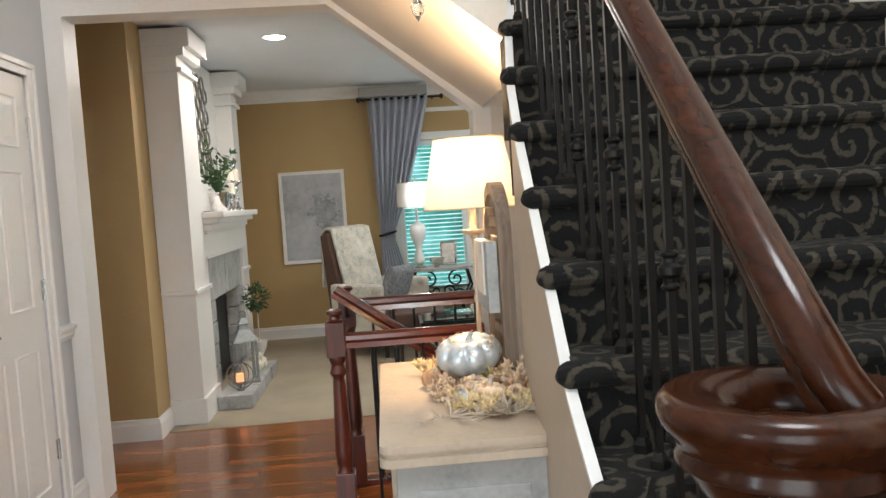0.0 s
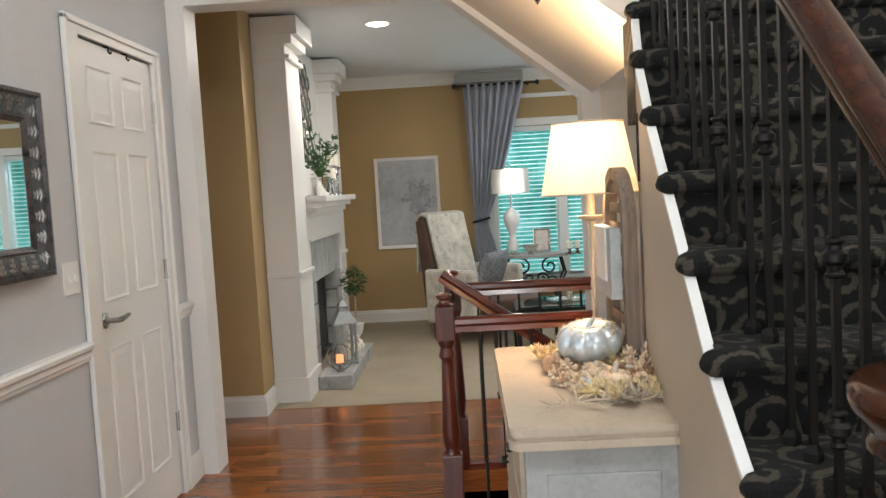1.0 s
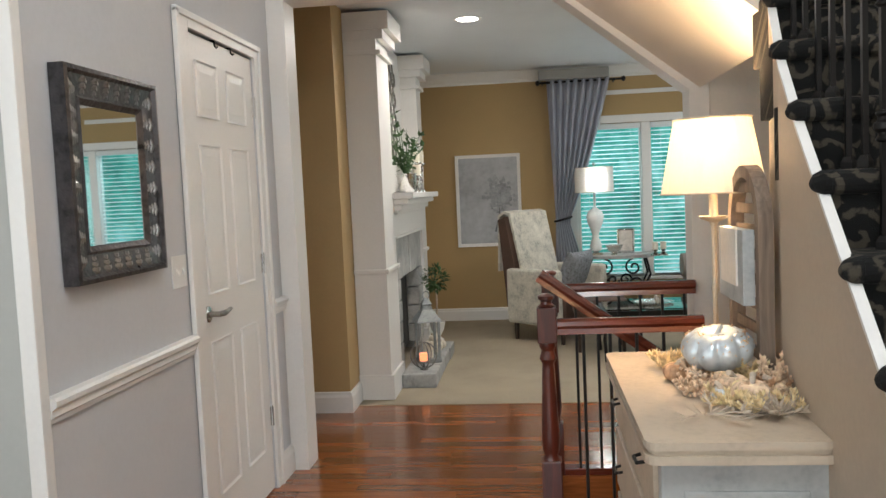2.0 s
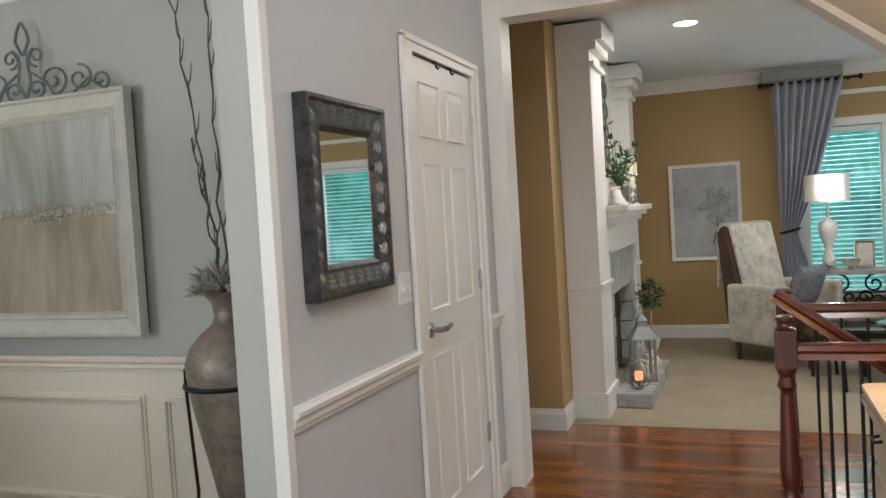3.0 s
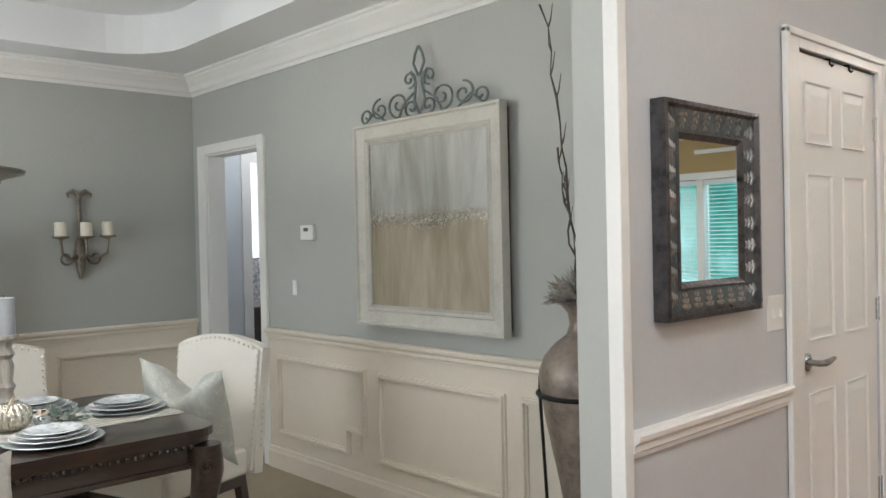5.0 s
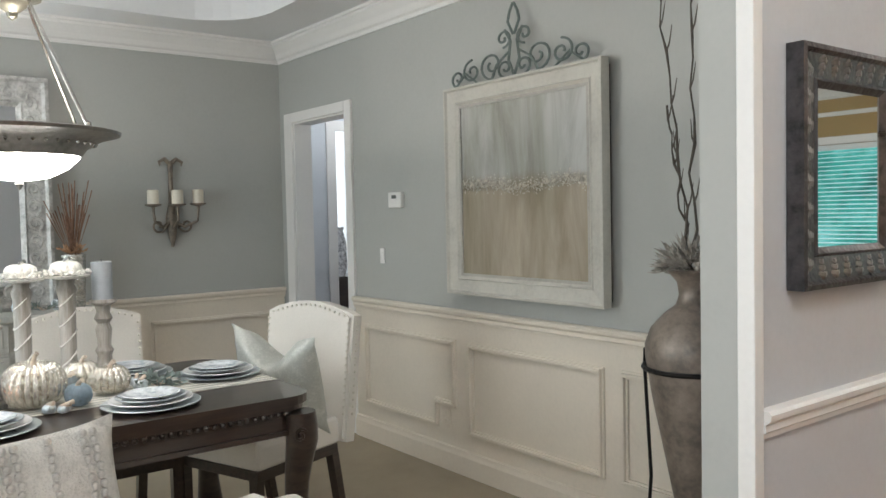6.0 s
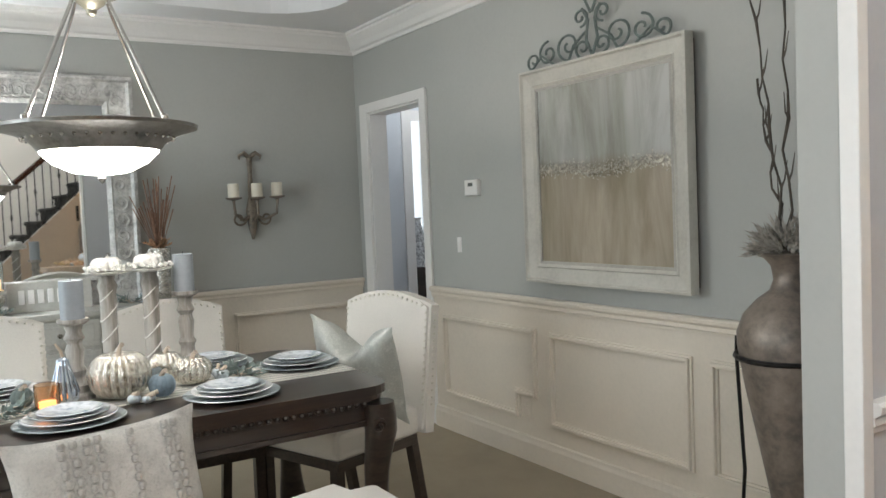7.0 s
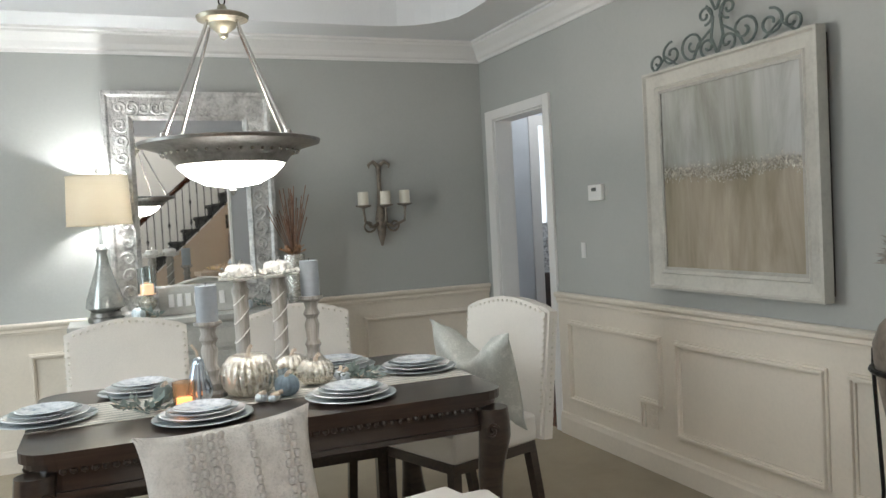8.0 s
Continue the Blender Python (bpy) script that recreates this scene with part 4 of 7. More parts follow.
crystal = thing("crystal_drop", "clear cut crystal drop hanging under the soffit", "ornament", pose(0.809, 2.516, 2.04))
part("drop", turned([(0, -0.03), (0.02, 0.0), (0.026, 0.025), (0.014, 0.045), (0, 0.05)], 8), clear_glass("crystal", (0.96, 0.97, 1.0), 0.0), crystal)
part("hanger", tube(bmesh.new(), [(0, 0, 0.05), (0, 0, 0.1)], 0.003, 6), NICKEL, crystal)

# ---- living room ----
STONE = surface("grey_limestone", (0.4, 0.4, 0.39), 0.8, vary=0.2, big=7, fine=40, bumpy=0.5, depth=0.006)
SOOT = surface("sooty_firebrick", (0.03, 0.028, 0.026), 0.9, vary=0.3, big=6, bumpy=0.4)
FX = -0.62
fire = thing("fireplace", "white painted fireplace with a stone surround and raised hearth", "fireplace")
for y0, y1 in ((4.98, 5.418), (6.841, 7.108)):
    pil = part("pilaster", boxed(-0.86 if y0 < 6 else LX, FX, y0, y1, 0, CZ - 0.02), WHITE_TRIM, fire, "tall white pilaster")
    for x0, x1, dy, z0, z1, nm in ((-0.86 if y0 < 6 else LX, FX + 0.02, 0.02, 0.0, 0.17, "plinth"), (-0.86 if y0 < 6 else LX, FX + 0.018, 0.018, 0.855, 0.885, "band"), (-0.86 if y0 < 6 else LX, FX + 0.03, 0.03, CZ - 0.30, CZ - 0.27, "astragal"), (-0.86 if y0 < 6 else LX, FX + 0.05, 0.05, CZ - 0.20, CZ - 0.14, "capital"), (-0.86 if y0 < 6 else LX, FX + 0.09, 0.09, CZ - 0.14, CZ - 0.02, "cornice")):
        part(nm, boxed(x0 - 0.001, x1, y0 - (0.006 if z0 > 2 and y0 < 6 else dy), y1 + dy, z0, z1, bevel=0.005), WHITE_TRIM, pil)
part("overmantel", boxed(LX, FX - 0.14, 5.418, 6.841, 1.40, CZ - 0.02), WHITE_TRIM, fire, "white overmantel panel")
part("frieze", boxed(LX, FX + 0.0, 5.418, 6.841, 1.06, 1.30), WHITE_TRIM, fire, "white frieze board")
mantel = part("mantel_shelf", boxed(LX, FX + 0.15, 5.351, 6.908, 1.345, 1.39, bevel=0.008), WHITE_TRIM, fire, "white mantel shelf")
for k, (d, z0, z1) in enumerate(((0.11, 1.305, 1.345), (0.06, 1.26, 1.305), (0.03, 1.235, 1.26), (0.02, 1.06, 1.08))):
    part("moulding", boxed(FX - 0.02, FX + d, 5.385, 6.875, z0, z1, bevel=0.01), WHITE_TRIM, mantel)
part("firebox", boxed(LX - 0.1, FX - 0.12, 5.707, 6.552, 0.1, 0.72), SOOT, fire, "black firebox")
rnd = random.Random(4)
for y0, y1, z0, z1 in [(5.418, 5.707, z, z + 0.16) for z in (0.1, 0.26, 0.42, 0.58)] + [(6.552, 6.841, z, z + 0.16) for z in (0.1, 0.26, 0.42, 0.58)] + [(5.418 + 0.356 * k, 5.774 + 0.356 * k, 0.74, 1.06) for k in range(4)]:
    part("stone", boxed(FX - 0.12, FX - 0.02 + rnd.uniform(-0.006, 0.006), y0 + 0.004, y1 - 0.004, z0 + 0.004, z1 - 0.004, bevel=0.008), STONE, fire, "rough grey limestone block")
for k in range(4):
    y0 = 5.262 + 0.315 * k
    part("hearth_slab", boxed(FX + 0.021, FX + 0.27 + rnd.uniform(-0.006, 0.006), y0 + 0.003, y0 + 0.312, 0.004, 0.105, bevel=0.012), STONE, fire, "rough grey hearth slab")
# mantel ornaments
SILVER = surface("polished_silver", (0.7, 0.69, 0.67), 0.14, 1.0, vary=0.2, big=20)
IVORY_WAX = surface("ivory_wax", (0.78, 0.72, 0.6), 0.5, vary=0.06)


def candlestick(m, h, candle, r=0.034, metal=SILVER, wax=IVORY_WAX, label="mercury glass candlestick with a pillar candle on the mantel", group="mantel candlesticks", wide=1.0):
    c = thing("candlestick", label, "candlestick", m, group)
    part("stand", turned([(0.045 * wide, 0), (0.045 * wide, 0.01), (0.02 * wide, 0.03), (0.012 * wide, h * 0.3), (0.024 * wide, h * 0.38), (0.012 * wide, h * 0.46), (0.012 * wide, h * 0.66), (0.024 * wide, h * 0.74), (0.014 * wide, h * 0.84), (r + 0.012, h * 0.97), (r + 0.012, h)], 20), metal, c, "", True)
    can = part("candle", turned([(r, h), (r, h + candle - 0.004), (r - 0.006, h + candle), (0, h + candle - 0.006)], 20), wax, c, "", True)
    part("wick", tube(bmesh.new(), [(0, 0, h + candle - 0.006), (0.002, 0, h + candle + 0.008)], 0.0012, 5), IRON, can)
    return c


MZ = 1.39
stick = candlestick(pose(-0.560, 6.174, MZ), 0.24, 0.10)
copy_thing(stick, pose(-0.560, 6.441, MZ))
candlestick(pose(-0.606, 6.586, MZ), 0.15, 0.09)
candlestick(pose(-0.521, 5.952, MZ), 0.13, 0.08)
frame_t = thing("photo_frame", "silver leaning frame with a pale print on the mantel", "picture frame", Matrix.Translation((-0.66, 6.64, MZ + 0.215)) @ pose(0, 0, 0, 0, 8, 0) @ WALL_TO_HALL)
picture_frame(frame_t, 0.3, 0.43, 0.03, 0.02, SILVER)
part("print", boxed(-0.125, 0.125, -0.008, -0.002, -0.19, 0.19), surface("faded_print", (0.5, 0.5, 0.48), 0.7, vary=0.3, big=9), frame_t)
GREEN = surface("dark_green_leaf", (0.06, 0.12, 0.04), 0.5, vary=0.3, big=20)
pot = thing("potted_plant", "trailing green plant in a silver pot on the mantel", "plant", pose(-0.573, 5.752, MZ))
part("pot", turned([(0.05, 0), (0.065, 0.02), (0.075, 0.12), (0.08, 0.14), (0.07, 0.14), (0.065, 0.11), (0, 0.11)], 20), SILVER, pot, "", True)
rnd = random.Random(9)
lb, sb = bmesh.new(), bmesh.new()
for k in range(16):
    a, l = rnd.uniform(0, 6.3), rnd.uniform(0.18, 0.42)
    e = Vector((math.cos(a) * l * 0.45, math.sin(a) * l * 0.7, 0.13 + l * rnd.uniform(0.6, 1.3)))
    tube(sb, [(0, 0, 0.11), e * 0.55 + Vector((0, 0, 0.08)), e], [0.004, 0.003, 0.001], 5)
    for i in range(9):
        u = rnd.uniform(0.3, 1)
        leaf_mesh(lb, e * u + Vector((0, 0, 0.11 * (1 - u))), Vector((rnd.uniform(-1, 1), rnd.uniform(-1, 1), rnd.uniform(-0.3, 1))), Vector((rnd.uniform(-1, 1), 0.3, 1)), 0.06, 0.017)
part("stem", sb, GREEN, pot)
part("foliage", lb, GREEN, pot)
lattice = thing("lattice_panel", "white pierced metal lattice leaning over the mantel", "wall decor", pose(FX - 0.125, 6.13, 2.07))
for k in range(-3, 4):
    for j in range(-4, 5):
        if (k + j) % 2 == 0:
            part("ring", tube(bmesh.new(), [(0, k * 0.085 + 0.06 * math.cos(a), j * 0.085 + 0.06 * math.sin(a)) for a in np.linspace(0, 2 * math.pi, 13)], 0.008, 5, False), PEWTER, lattice)

# things on the hearth
HZ = 0.105
lan = thing("lantern", "weathered grey metal and glass lantern on the hearth", "lantern", pose(-0.461, 5.696, HZ, 0, 0, 20))
LAN = surface("weathered_zinc", (0.3, 0.32, 0.32), 0.55, 0.4, vary=0.25, big=10)
part("base", boxed(-0.085, 0.085, -0.085, 0.085, 0, 0.03, bevel=0.006), LAN, lan)
for x in (-0.072, 0.072):
    for y in (-0.072, 0.072):
        part("post", boxed(x - 0.009, x + 0.009, y - 0.009, y + 0.009, 0.03, 0.31), LAN, lan)
roof = part("roof", turned([(0.135, 0.31), (0.13, 0.32), (0.055, 0.40), (0.045, 0.43), (0.055, 0.44), (0.02, 0.48), (0, 0.485)], 4), LAN, lan)
roof.matrix_basis = pose(0, 0, 0, 0, 0, 45)
part("ring", tube(bmesh.new(), [(0.028 * math.cos(a), 0, 0.505 + 0.028 * math.sin(a)) for a in np.linspace(0, 2 * math.pi, 17)], 0.004, 6, False), LAN, lan)
part("candle", turned([(0.04, 0.03), (0.04, 0.15), (0, 0.148)], 18), IVORY_WAX, lan, "", True)
orb = thing("candle_orb", "round wire candle holder with a glowing candle on the hearth", "candle holder", pose(-0.460, 5.418, HZ))
for k in range(3):
    part("hoop", tube(bmesh.new(), [(0.095 * math.cos(a) * math.cos(k * 1.05), 0.095 * math.cos(a) * math.sin(k * 1.05), 0.105 + 0.095 * math.sin(a)) for a in np.linspace(0, 2 * math.pi, 29)], 0.004, 6, False), PEWTER, orb)
part("dish", turned([(0.03, 0.0), (0.03, 0.01), (0.01, 0.02), (0.01, 0.05), (0.045, 0.06), (0.045, 0.066), (0, 0.066)], 20), PEWTER, orb, "", True)
part("candle", turned([(0.028, 0.066), (0.028, 0.12), (0.0, 0.118)], 18), glow("lit_orange_wax", (1.0, 0.32, 0.12), 1.4, (0.7, 0.3, 0.2)), orb, "glowing orange candle", True)
top = thing("topiary", "small green topiary in a white urn on the hearth", "plant", pose(-0.484, 6.530, HZ))
part("urn", turned([(0.05, 0), (0.05, 0.015), (0.02, 0.04), (0.055, 0.1), (0.07, 0.17), (0.06, 0.17), (0, 0.15)], 20), WHITE_TRIM, top, "", True)
part("stem", tube(bmesh.new(), [(0, 0, 0.15), (0.004, 0, 0.45)], 0.008, 6), GREY_TWIG, top)
lb = bmesh.new()
for k in range(260):
    d = Vector((rnd.gauss(0, 1), rnd.gauss(0, 1), rnd.gauss(0, 1))).normalized()
    leaf_mesh(lb, Vector((0, 0, 0.54)) + d * rnd.uniform(0.04, 0.105), d + Vector((rnd.uniform(-0.6, 0.6), rnd.uniform(-0.6, 0.6), rnd.uniform(-0.5, 0.6))), Vector((0.2, 0.3, 1)), 0.05, 0.012)
part("foliage", lb, GREEN, top)
for k, (x, y, r) in enumerate(((-0.445, 6.063, 0.055), (-0.509, 6.152, 0.05), (-0.421, 6.196, 0.045), (-0.494, 6.285, 0.05), (-0.467, 6.108, 0.04), (-0.463, 6.241, 0.038))):
    z = HZ if k < 4 else HZ + 0.07
    pumpkin("white_gourd", "small pale gourd heaped on the hearth", r, r * 1.5, IVORY_WAX, pose(x, y, z, 0, 0, 50 * k), 9, GREY_TWIG, "gourd", "hearth gourds")

# Paris print
art = thing("framed_print", "white framed grey print of a tower and a bare tree", "picture", pose(-0.089, LY - 0.002, 1.27))
aw, ah = 0.682, 0.965
picture_frame(art, aw, ah, 0.035, 0.025, WHITE_TRIM)
part("print", boxed(-aw / 2 + 0.03, aw / 2 - 0.03, -0.012, -0.004, -ah / 2 + 0.03, ah / 2 - 0.03), surface("misty_grey_print", (0.42, 0.43, 0.45), 0.6, vary=0.22, big=2.2, fine=14, bumpy=0.02), art, "misty grey print")
INK = surface("grey_print_ink", (0.12, 0.125, 0.13), 0.7, vary=0.2, big=10)
PALE_INK = surface("pale_print_ink", (0.32, 0.33, 0.345), 0.7, vary=0.3, big=10)
b = bmesh.new()
for s in (-1, 1):
    prism(b, [(0.18 + s * 0.075, -0.36), (0.18 + s * 0.05, -0.36), (0.18 + s * 0.012, -0.16), (0.18 + s * 0.022, -0.16)], "y", -0.0145, -0.0125)
prism(b, [(0.13, -0.27), (0.23, -0.27), (0.225, -0.25), (0.135, -0.25)], "y", -0.0146, -0.0126)
prism(b, [(0.155, -0.17), (0.205, -0.17), (0.2, -0.15), (0.16, -0.15)], "y", -0.0146, -0.0126)
prism(b, [(0.165, -0.15), (0.195, -0.15), (0.182, -0.02), (0.178, -0.02)], "y", -0.0145, -0.0125)
for v in b.verts:
    v.co.x, v.co.z = 0.11 + (v.co.x - 0.18) * 0.75, (v.co.z + 0.36) * 0.75 - 0.33
part("tower", b, INK, art, "dark printed tower")
b = bmesh.new()
rnd = random.Random(2)
for k in range(260):
    x, z = 0.12 + rnd.gauss(0, 0.06), 0.05 + rnd.gauss(0, 0.075)
    r = rnd.uniform(0.008, 0.026)
    prism(b, [(x + r * math.cos(a), z + r * math.sin(a)) for a in np.linspace(0.3, 5.6, 6)], "y", -0.0135 - 0.000004 * k, -0.0122)
tagged(part("tree", b, PALE_INK, art, "grey printed tree crown"), kind="stuff")

# window with blinds, garden outside
win = tagged(new("window_1"), "white twin window with open horizontal blinds", "window", "", "structure")
b = bmesh.new()
for x0, x1, z0, z1 in ((WX0 - 0.075, WX0, WZ0 - 0.03, WZ1 + 0.08), (WX1, WX1 + 0.075, WZ0 - 0.03, WZ1 + 0.08), (WX0, WX1, WZ1, WZ1 + 0.08)):
    box(b, x0, x1, LY - 0.02, LY, z0, z1, bevel=0.004)
part("casing", b, WHITE_TRIM, win)
part("sill", boxed(WX0 - 0.1, WX1 + 0.1, LY - 0.06, LY + 0.1, WZ0 - 0.03, WZ0, bevel=0.006), WHITE_TRIM, win)
MULLIONS = (1.545, 2.70)
for x in MULLIONS:
    part("mullion", boxed(x - 0.045, x + 0.045, LY + 0.0, LY + 0.1, WZ0, WZ1, bevel=0.004), WHITE_TRIM, win)
SLAT = surface("white_blind_slat", (0.75, 0.78, 0.78), 0.4, vary=0.04)
for x0, x1 in ((WX0 + 0.03, 1.495), (1.595, 2.65), (2.75, WX1 - 0.03)):
    slat0 = None
    part("sash", box(box(box(boxed(x0 - 0.03, x0 + 0.01, LY + 0.06, LY + 0.1, WZ0, WZ1), x1 - 0.01, x1 + 0.02, LY + 0.06, LY + 0.1, WZ0, WZ1), x0, x1, LY + 0.06, LY + 0.1, WZ0, WZ0 + 0.04), x0, x1, LY + 0.06, LY + 0.1, WZ1 - 0.04, WZ1), WHITE_TRIM, win)
    pane = part("pane", boxed(x0, x1, LY + 0.078, LY + 0.082, WZ0 + 0.03, WZ1 - 0.03), clear_glass("window_glass", (0.95, 1, 0.99), 0.0), win)
    pane.visible_shadow = False
    part("headrail", boxed(x0, x1, LY + 0.005, LY + 0.055, WZ1 - 0.06, WZ1 - 0.005, bevel=0.004), SLAT, win)
    for k in range(34):
        if slat0 is None:
            slat0 = part("slat", boxed(-(x1 - x0) / 2 + 0.012, (x1 - x0) / 2 - 0.012, -0.024, 0.024, -0.0015, 0.0015), SLAT, win)
            ob = slat0
        else:
            ob = new("slat", slat0.data)
            ob.parent = win
        ob.matrix_basis = pose((x0 + x1) / 2, LY + 0.03, WZ0 + 0.03 + k * 0.0445, 9, 0, 0)
    for x in (x0 + 0.1, x1 - 0.1):
        part("cord", tube(bmesh.new(), [(x, LY + 0.004, WZ0 + 0.02), (x, LY + 0.004, WZ1 - 0.03)], 0.0015, 4), SLAT, win)
shell("backdrop_garden", boxed(-3, 7, LY + 2.5, LY + 2.55, -1.5, 4.5), garden_backdrop("garden_green"), "blurred green garden outside", "backdrop")

# curtain on its rod
CURTAIN = surface("grey_blue_satin", (0.4, 0.42, 0.48), 0.4, vary=0.1, big=4, fine=200, bumpy=0.1)
curtain = thing("curtain", "grey-blue satin curtain tied back beside the window", "curtain", pose(0, 0, 0))
b = bmesh.new()
rows, cols = 30, 70
grid = []
for i in range(rows + 1):
    z = 2.46 - (2.46 - 0.05) * i / rows
    w = abs(z - 1.05) / 1.4
    wide = (0.13 + 0.5 * min(1, w) ** 0.8) if z > 1.05 else (0.13 + 0.16 * min(1, (1.05 - z) / 0.5))
    left = 0.55 + 0.05 * (1 - min(1, w))
    row = []
    for j in range(cols + 1):
        u = j / cols
        fold = 0.035 * math.sin(u * 2 * math.pi * 8 + 0.6 * math.sin(i * 0.15)) * (0.5 + 0.5 * min(1, wide / 0.5))
        row.append(b.verts.new((left + wide * u, LY - 0.16 + fold, z)))
    grid.append(row)
for i in range(rows):
    for j in range(cols):
        b.faces.new((grid[i][j], grid[i][j + 1], grid[i + 1][j + 1], grid[i + 1][j]))
panel = part("panel", b, CURTAIN, curtain, "", True)
sol = panel.modifiers.new("thickness", "SOLIDIFY")
sol.thickness = 0.004
tie = [(0.60 + 0.075 + 0.085 * math.cos(a), LY - 0.16 + 0.055 * math.sin(a), 1.05 + 0.02 * math.cos(a)) for a in np.linspace(0, 2 * math.pi, 21)]
part("tieback", tube(bmesh.new(), tie, 0.012, 6, False), IRON, curtain, "dark tieback")
rod = thing("curtain_rod", "dark curtain rod with a ball finial", "curtain rod")
part("rod", tube(bmesh.new(), [(0.47, LY - 0.16, 2.44), (1.31, LY - 0.16, 2.44)], 0.011, 10), IRON, rod)
for x in (0.46, 1.32):
    part("finial", turned([(0, -0.03), (0.016, -0.02), (0.022, 0), (0.016, 0.02), (0, 0.03)], 14, c=(x, LY - 0.16, 2.44)), IRON, rod, "", True)
for x in (0.51, 1.23):
    part("bracket", tube(bmesh.new(), [(x, LY - 0.16, 2.43), (x, LY - 0.02, 2.43), (x, LY, 2.45)], 0.007, 6), IRON, rod)
pelmet = thing("valance_board", "grey fabric valance over the curtain", "valance")
part("board", boxed(0.47, 1.17, LY - 0.25, LY - 0.22, 2.46, 2.56, bevel=0.01), surface("grey_linen", (0.3, 0.29, 0.27), 0.9, vary=0.1), pelmet)
part("returns", box(boxed(0.47, 0.49, LY - 0.22, LY, 2.46, 2.56), 1.15, 1.17, LY - 0.22, LY, 2.46, 2.56), surface("grey_linen_end", (0.3, 0.29, 0.27), 0.9, vary=0.1), pelmet)
shell("trim_window_head", boxed(1.11, 2.75, LY - 0.018, LY, 2.30, 2.345, bevel=0.004), WHITE_TRIM, "white picture rail over the window", "trim")


def scroll_curve(cx, cz, r0, turns, a0, direction, n=26):
    """A flat spiral in x-z that winds in towards its eye."""
    return [(cx + r0 * (1 - 0.8 * u) * math.cos(a0 + direction * turns * 2 * math.pi * u), 0, cz + r0 * (1 - 0.8 * u) * math.sin(a0 + direction * turns * 2 * math.pi * u)) for u in np.linspace(0, 1, n)]


# console table with iron scrolls, lamp and ornaments
table = thing("console_table", "half-round stone top table on black iron scrolls", "table", pose(1.185, 7.798, 0))
part("top", prism(bmesh.new(), [(0.37 * math.cos(a), 0.25 * math.sin(a)) for a in np.linspace(0, 2 * math.pi, 33)[:-1]], "z", 0.665, 0.695), STONE, table)
for s in (-1, 1):
    for y in (-0.1, 0.1):
        part("leg", tube(bmesh.new(), [(s * 0.26, y, 0.665), (s * 0.3, y, 0.5), (s * 0.2, y, 0.3), (s * 0.24, y, 0.1), (s * 0.3, y, 0.0)], 0.011, 6), IRON, table, "curved iron leg")
    for (cx, cz, r, a0, d) in ((s * 0.14, 0.57, 0.085, math.pi / 2, s), (s * 0.17, 0.40, 0.09, -math.pi / 2, -s), (s * 0.06, 0.45, 0.06, 0, s)):
        b = bmesh.new()
        tube(b, [(x, -0.1, z) for x, y, z in scroll_curve(cx, cz, r, 1.3, a0, d)], 0.010, 6)
        part("scroll", b, IRON, table, "wrought iron scroll")
part("stretcher", tube(bmesh.new(), [(-0.24, -0.1, 0.33), (0, -0.1, 0.36), (0.24, -0.1, 0.33)], 0.009, 6), IRON, table)
TZ = 0.695
tl = thing("table_lamp", "mercury glass urn lamp with a white drum shade", "lamp", pose(0.972, 7.742, TZ))
part("base", boxed(-0.06, 0.06, -0.06, 0.06, 0, 0.03, bevel=0.005), SILVER, tl)
part("body", turned([(0.02, 0.03), (0.055, 0.05), (0.06, 0.1), (0.03, 0.18), (0.035, 0.22), (0.075, 0.32), (0.085, 0.38), (0.07, 0.43), (0.03, 0.46), (0.012, 0.48), (0.012, 0.64)], 24), surface("frosted_white_glass", (0.75, 0.75, 0.73), 0.2, 0.1, vary=0.1), tl, "", True)
lamp_shade(0.19, 0.185, 0.62, 0.86, surface("white_drum_shade", (0.85, 0.84, 0.8), 0.9, vary=0.04), tl)
part("finial", turned([(0.004, 0.84), (0.004, 0.875), (0.016, 0.89), (0.012, 0.905), (0, 0.91)], 12), SILVER, tl, "", True)
ph = thing("photo_frame", "silver photo frame on the console table", "picture frame", pose(1.273, 7.853, TZ + 0.125, -8, 0, -12))
picture_frame(ph, 0.17, 0.24, 0.022, 0.02, SILVER)
part("print", boxed(-0.07, 0.07, -0.008, 0, -0.105, 0.105), surface("cream_print", (0.6, 0.55, 0.5), 0.7, vary=0.2, big=12), ph)
bowl = thing("silver_bowl", "silver bowl on the console table", "bowl", pose(1.140, 7.675, TZ))
part("bowl", turned([(0.03, 0), (0.03, 0.012), (0.02, 0.02), (0.06, 0.05), (0.085, 0.1), (0.08, 0.1), (0.05, 0.05), (0, 0.04)], 24), MERCURY, bowl, "", True)
for k, (x, y) in enumerate(((1.50, 7.46), (1.58, 7.5))):
    candlestick(pose(x, y, TZ), 0.06, 0.07, 0.028, SILVER, IVORY_WAX, "short silver candle holder on the console table", "console candles")

# armchair with a throw
FLORAL = surface("floral_throw_fabric", (0.55, 0.52, 0.45), 0.9, vary=0.3, big=9, fine=60, bumpy=0.3, second=(0.2, 0.22, 0.2))
BROWN_CLOTH = surface("brown_upholstery", (0.09, 0.05, 0.035), 0.8, vary=0.2, big=4)


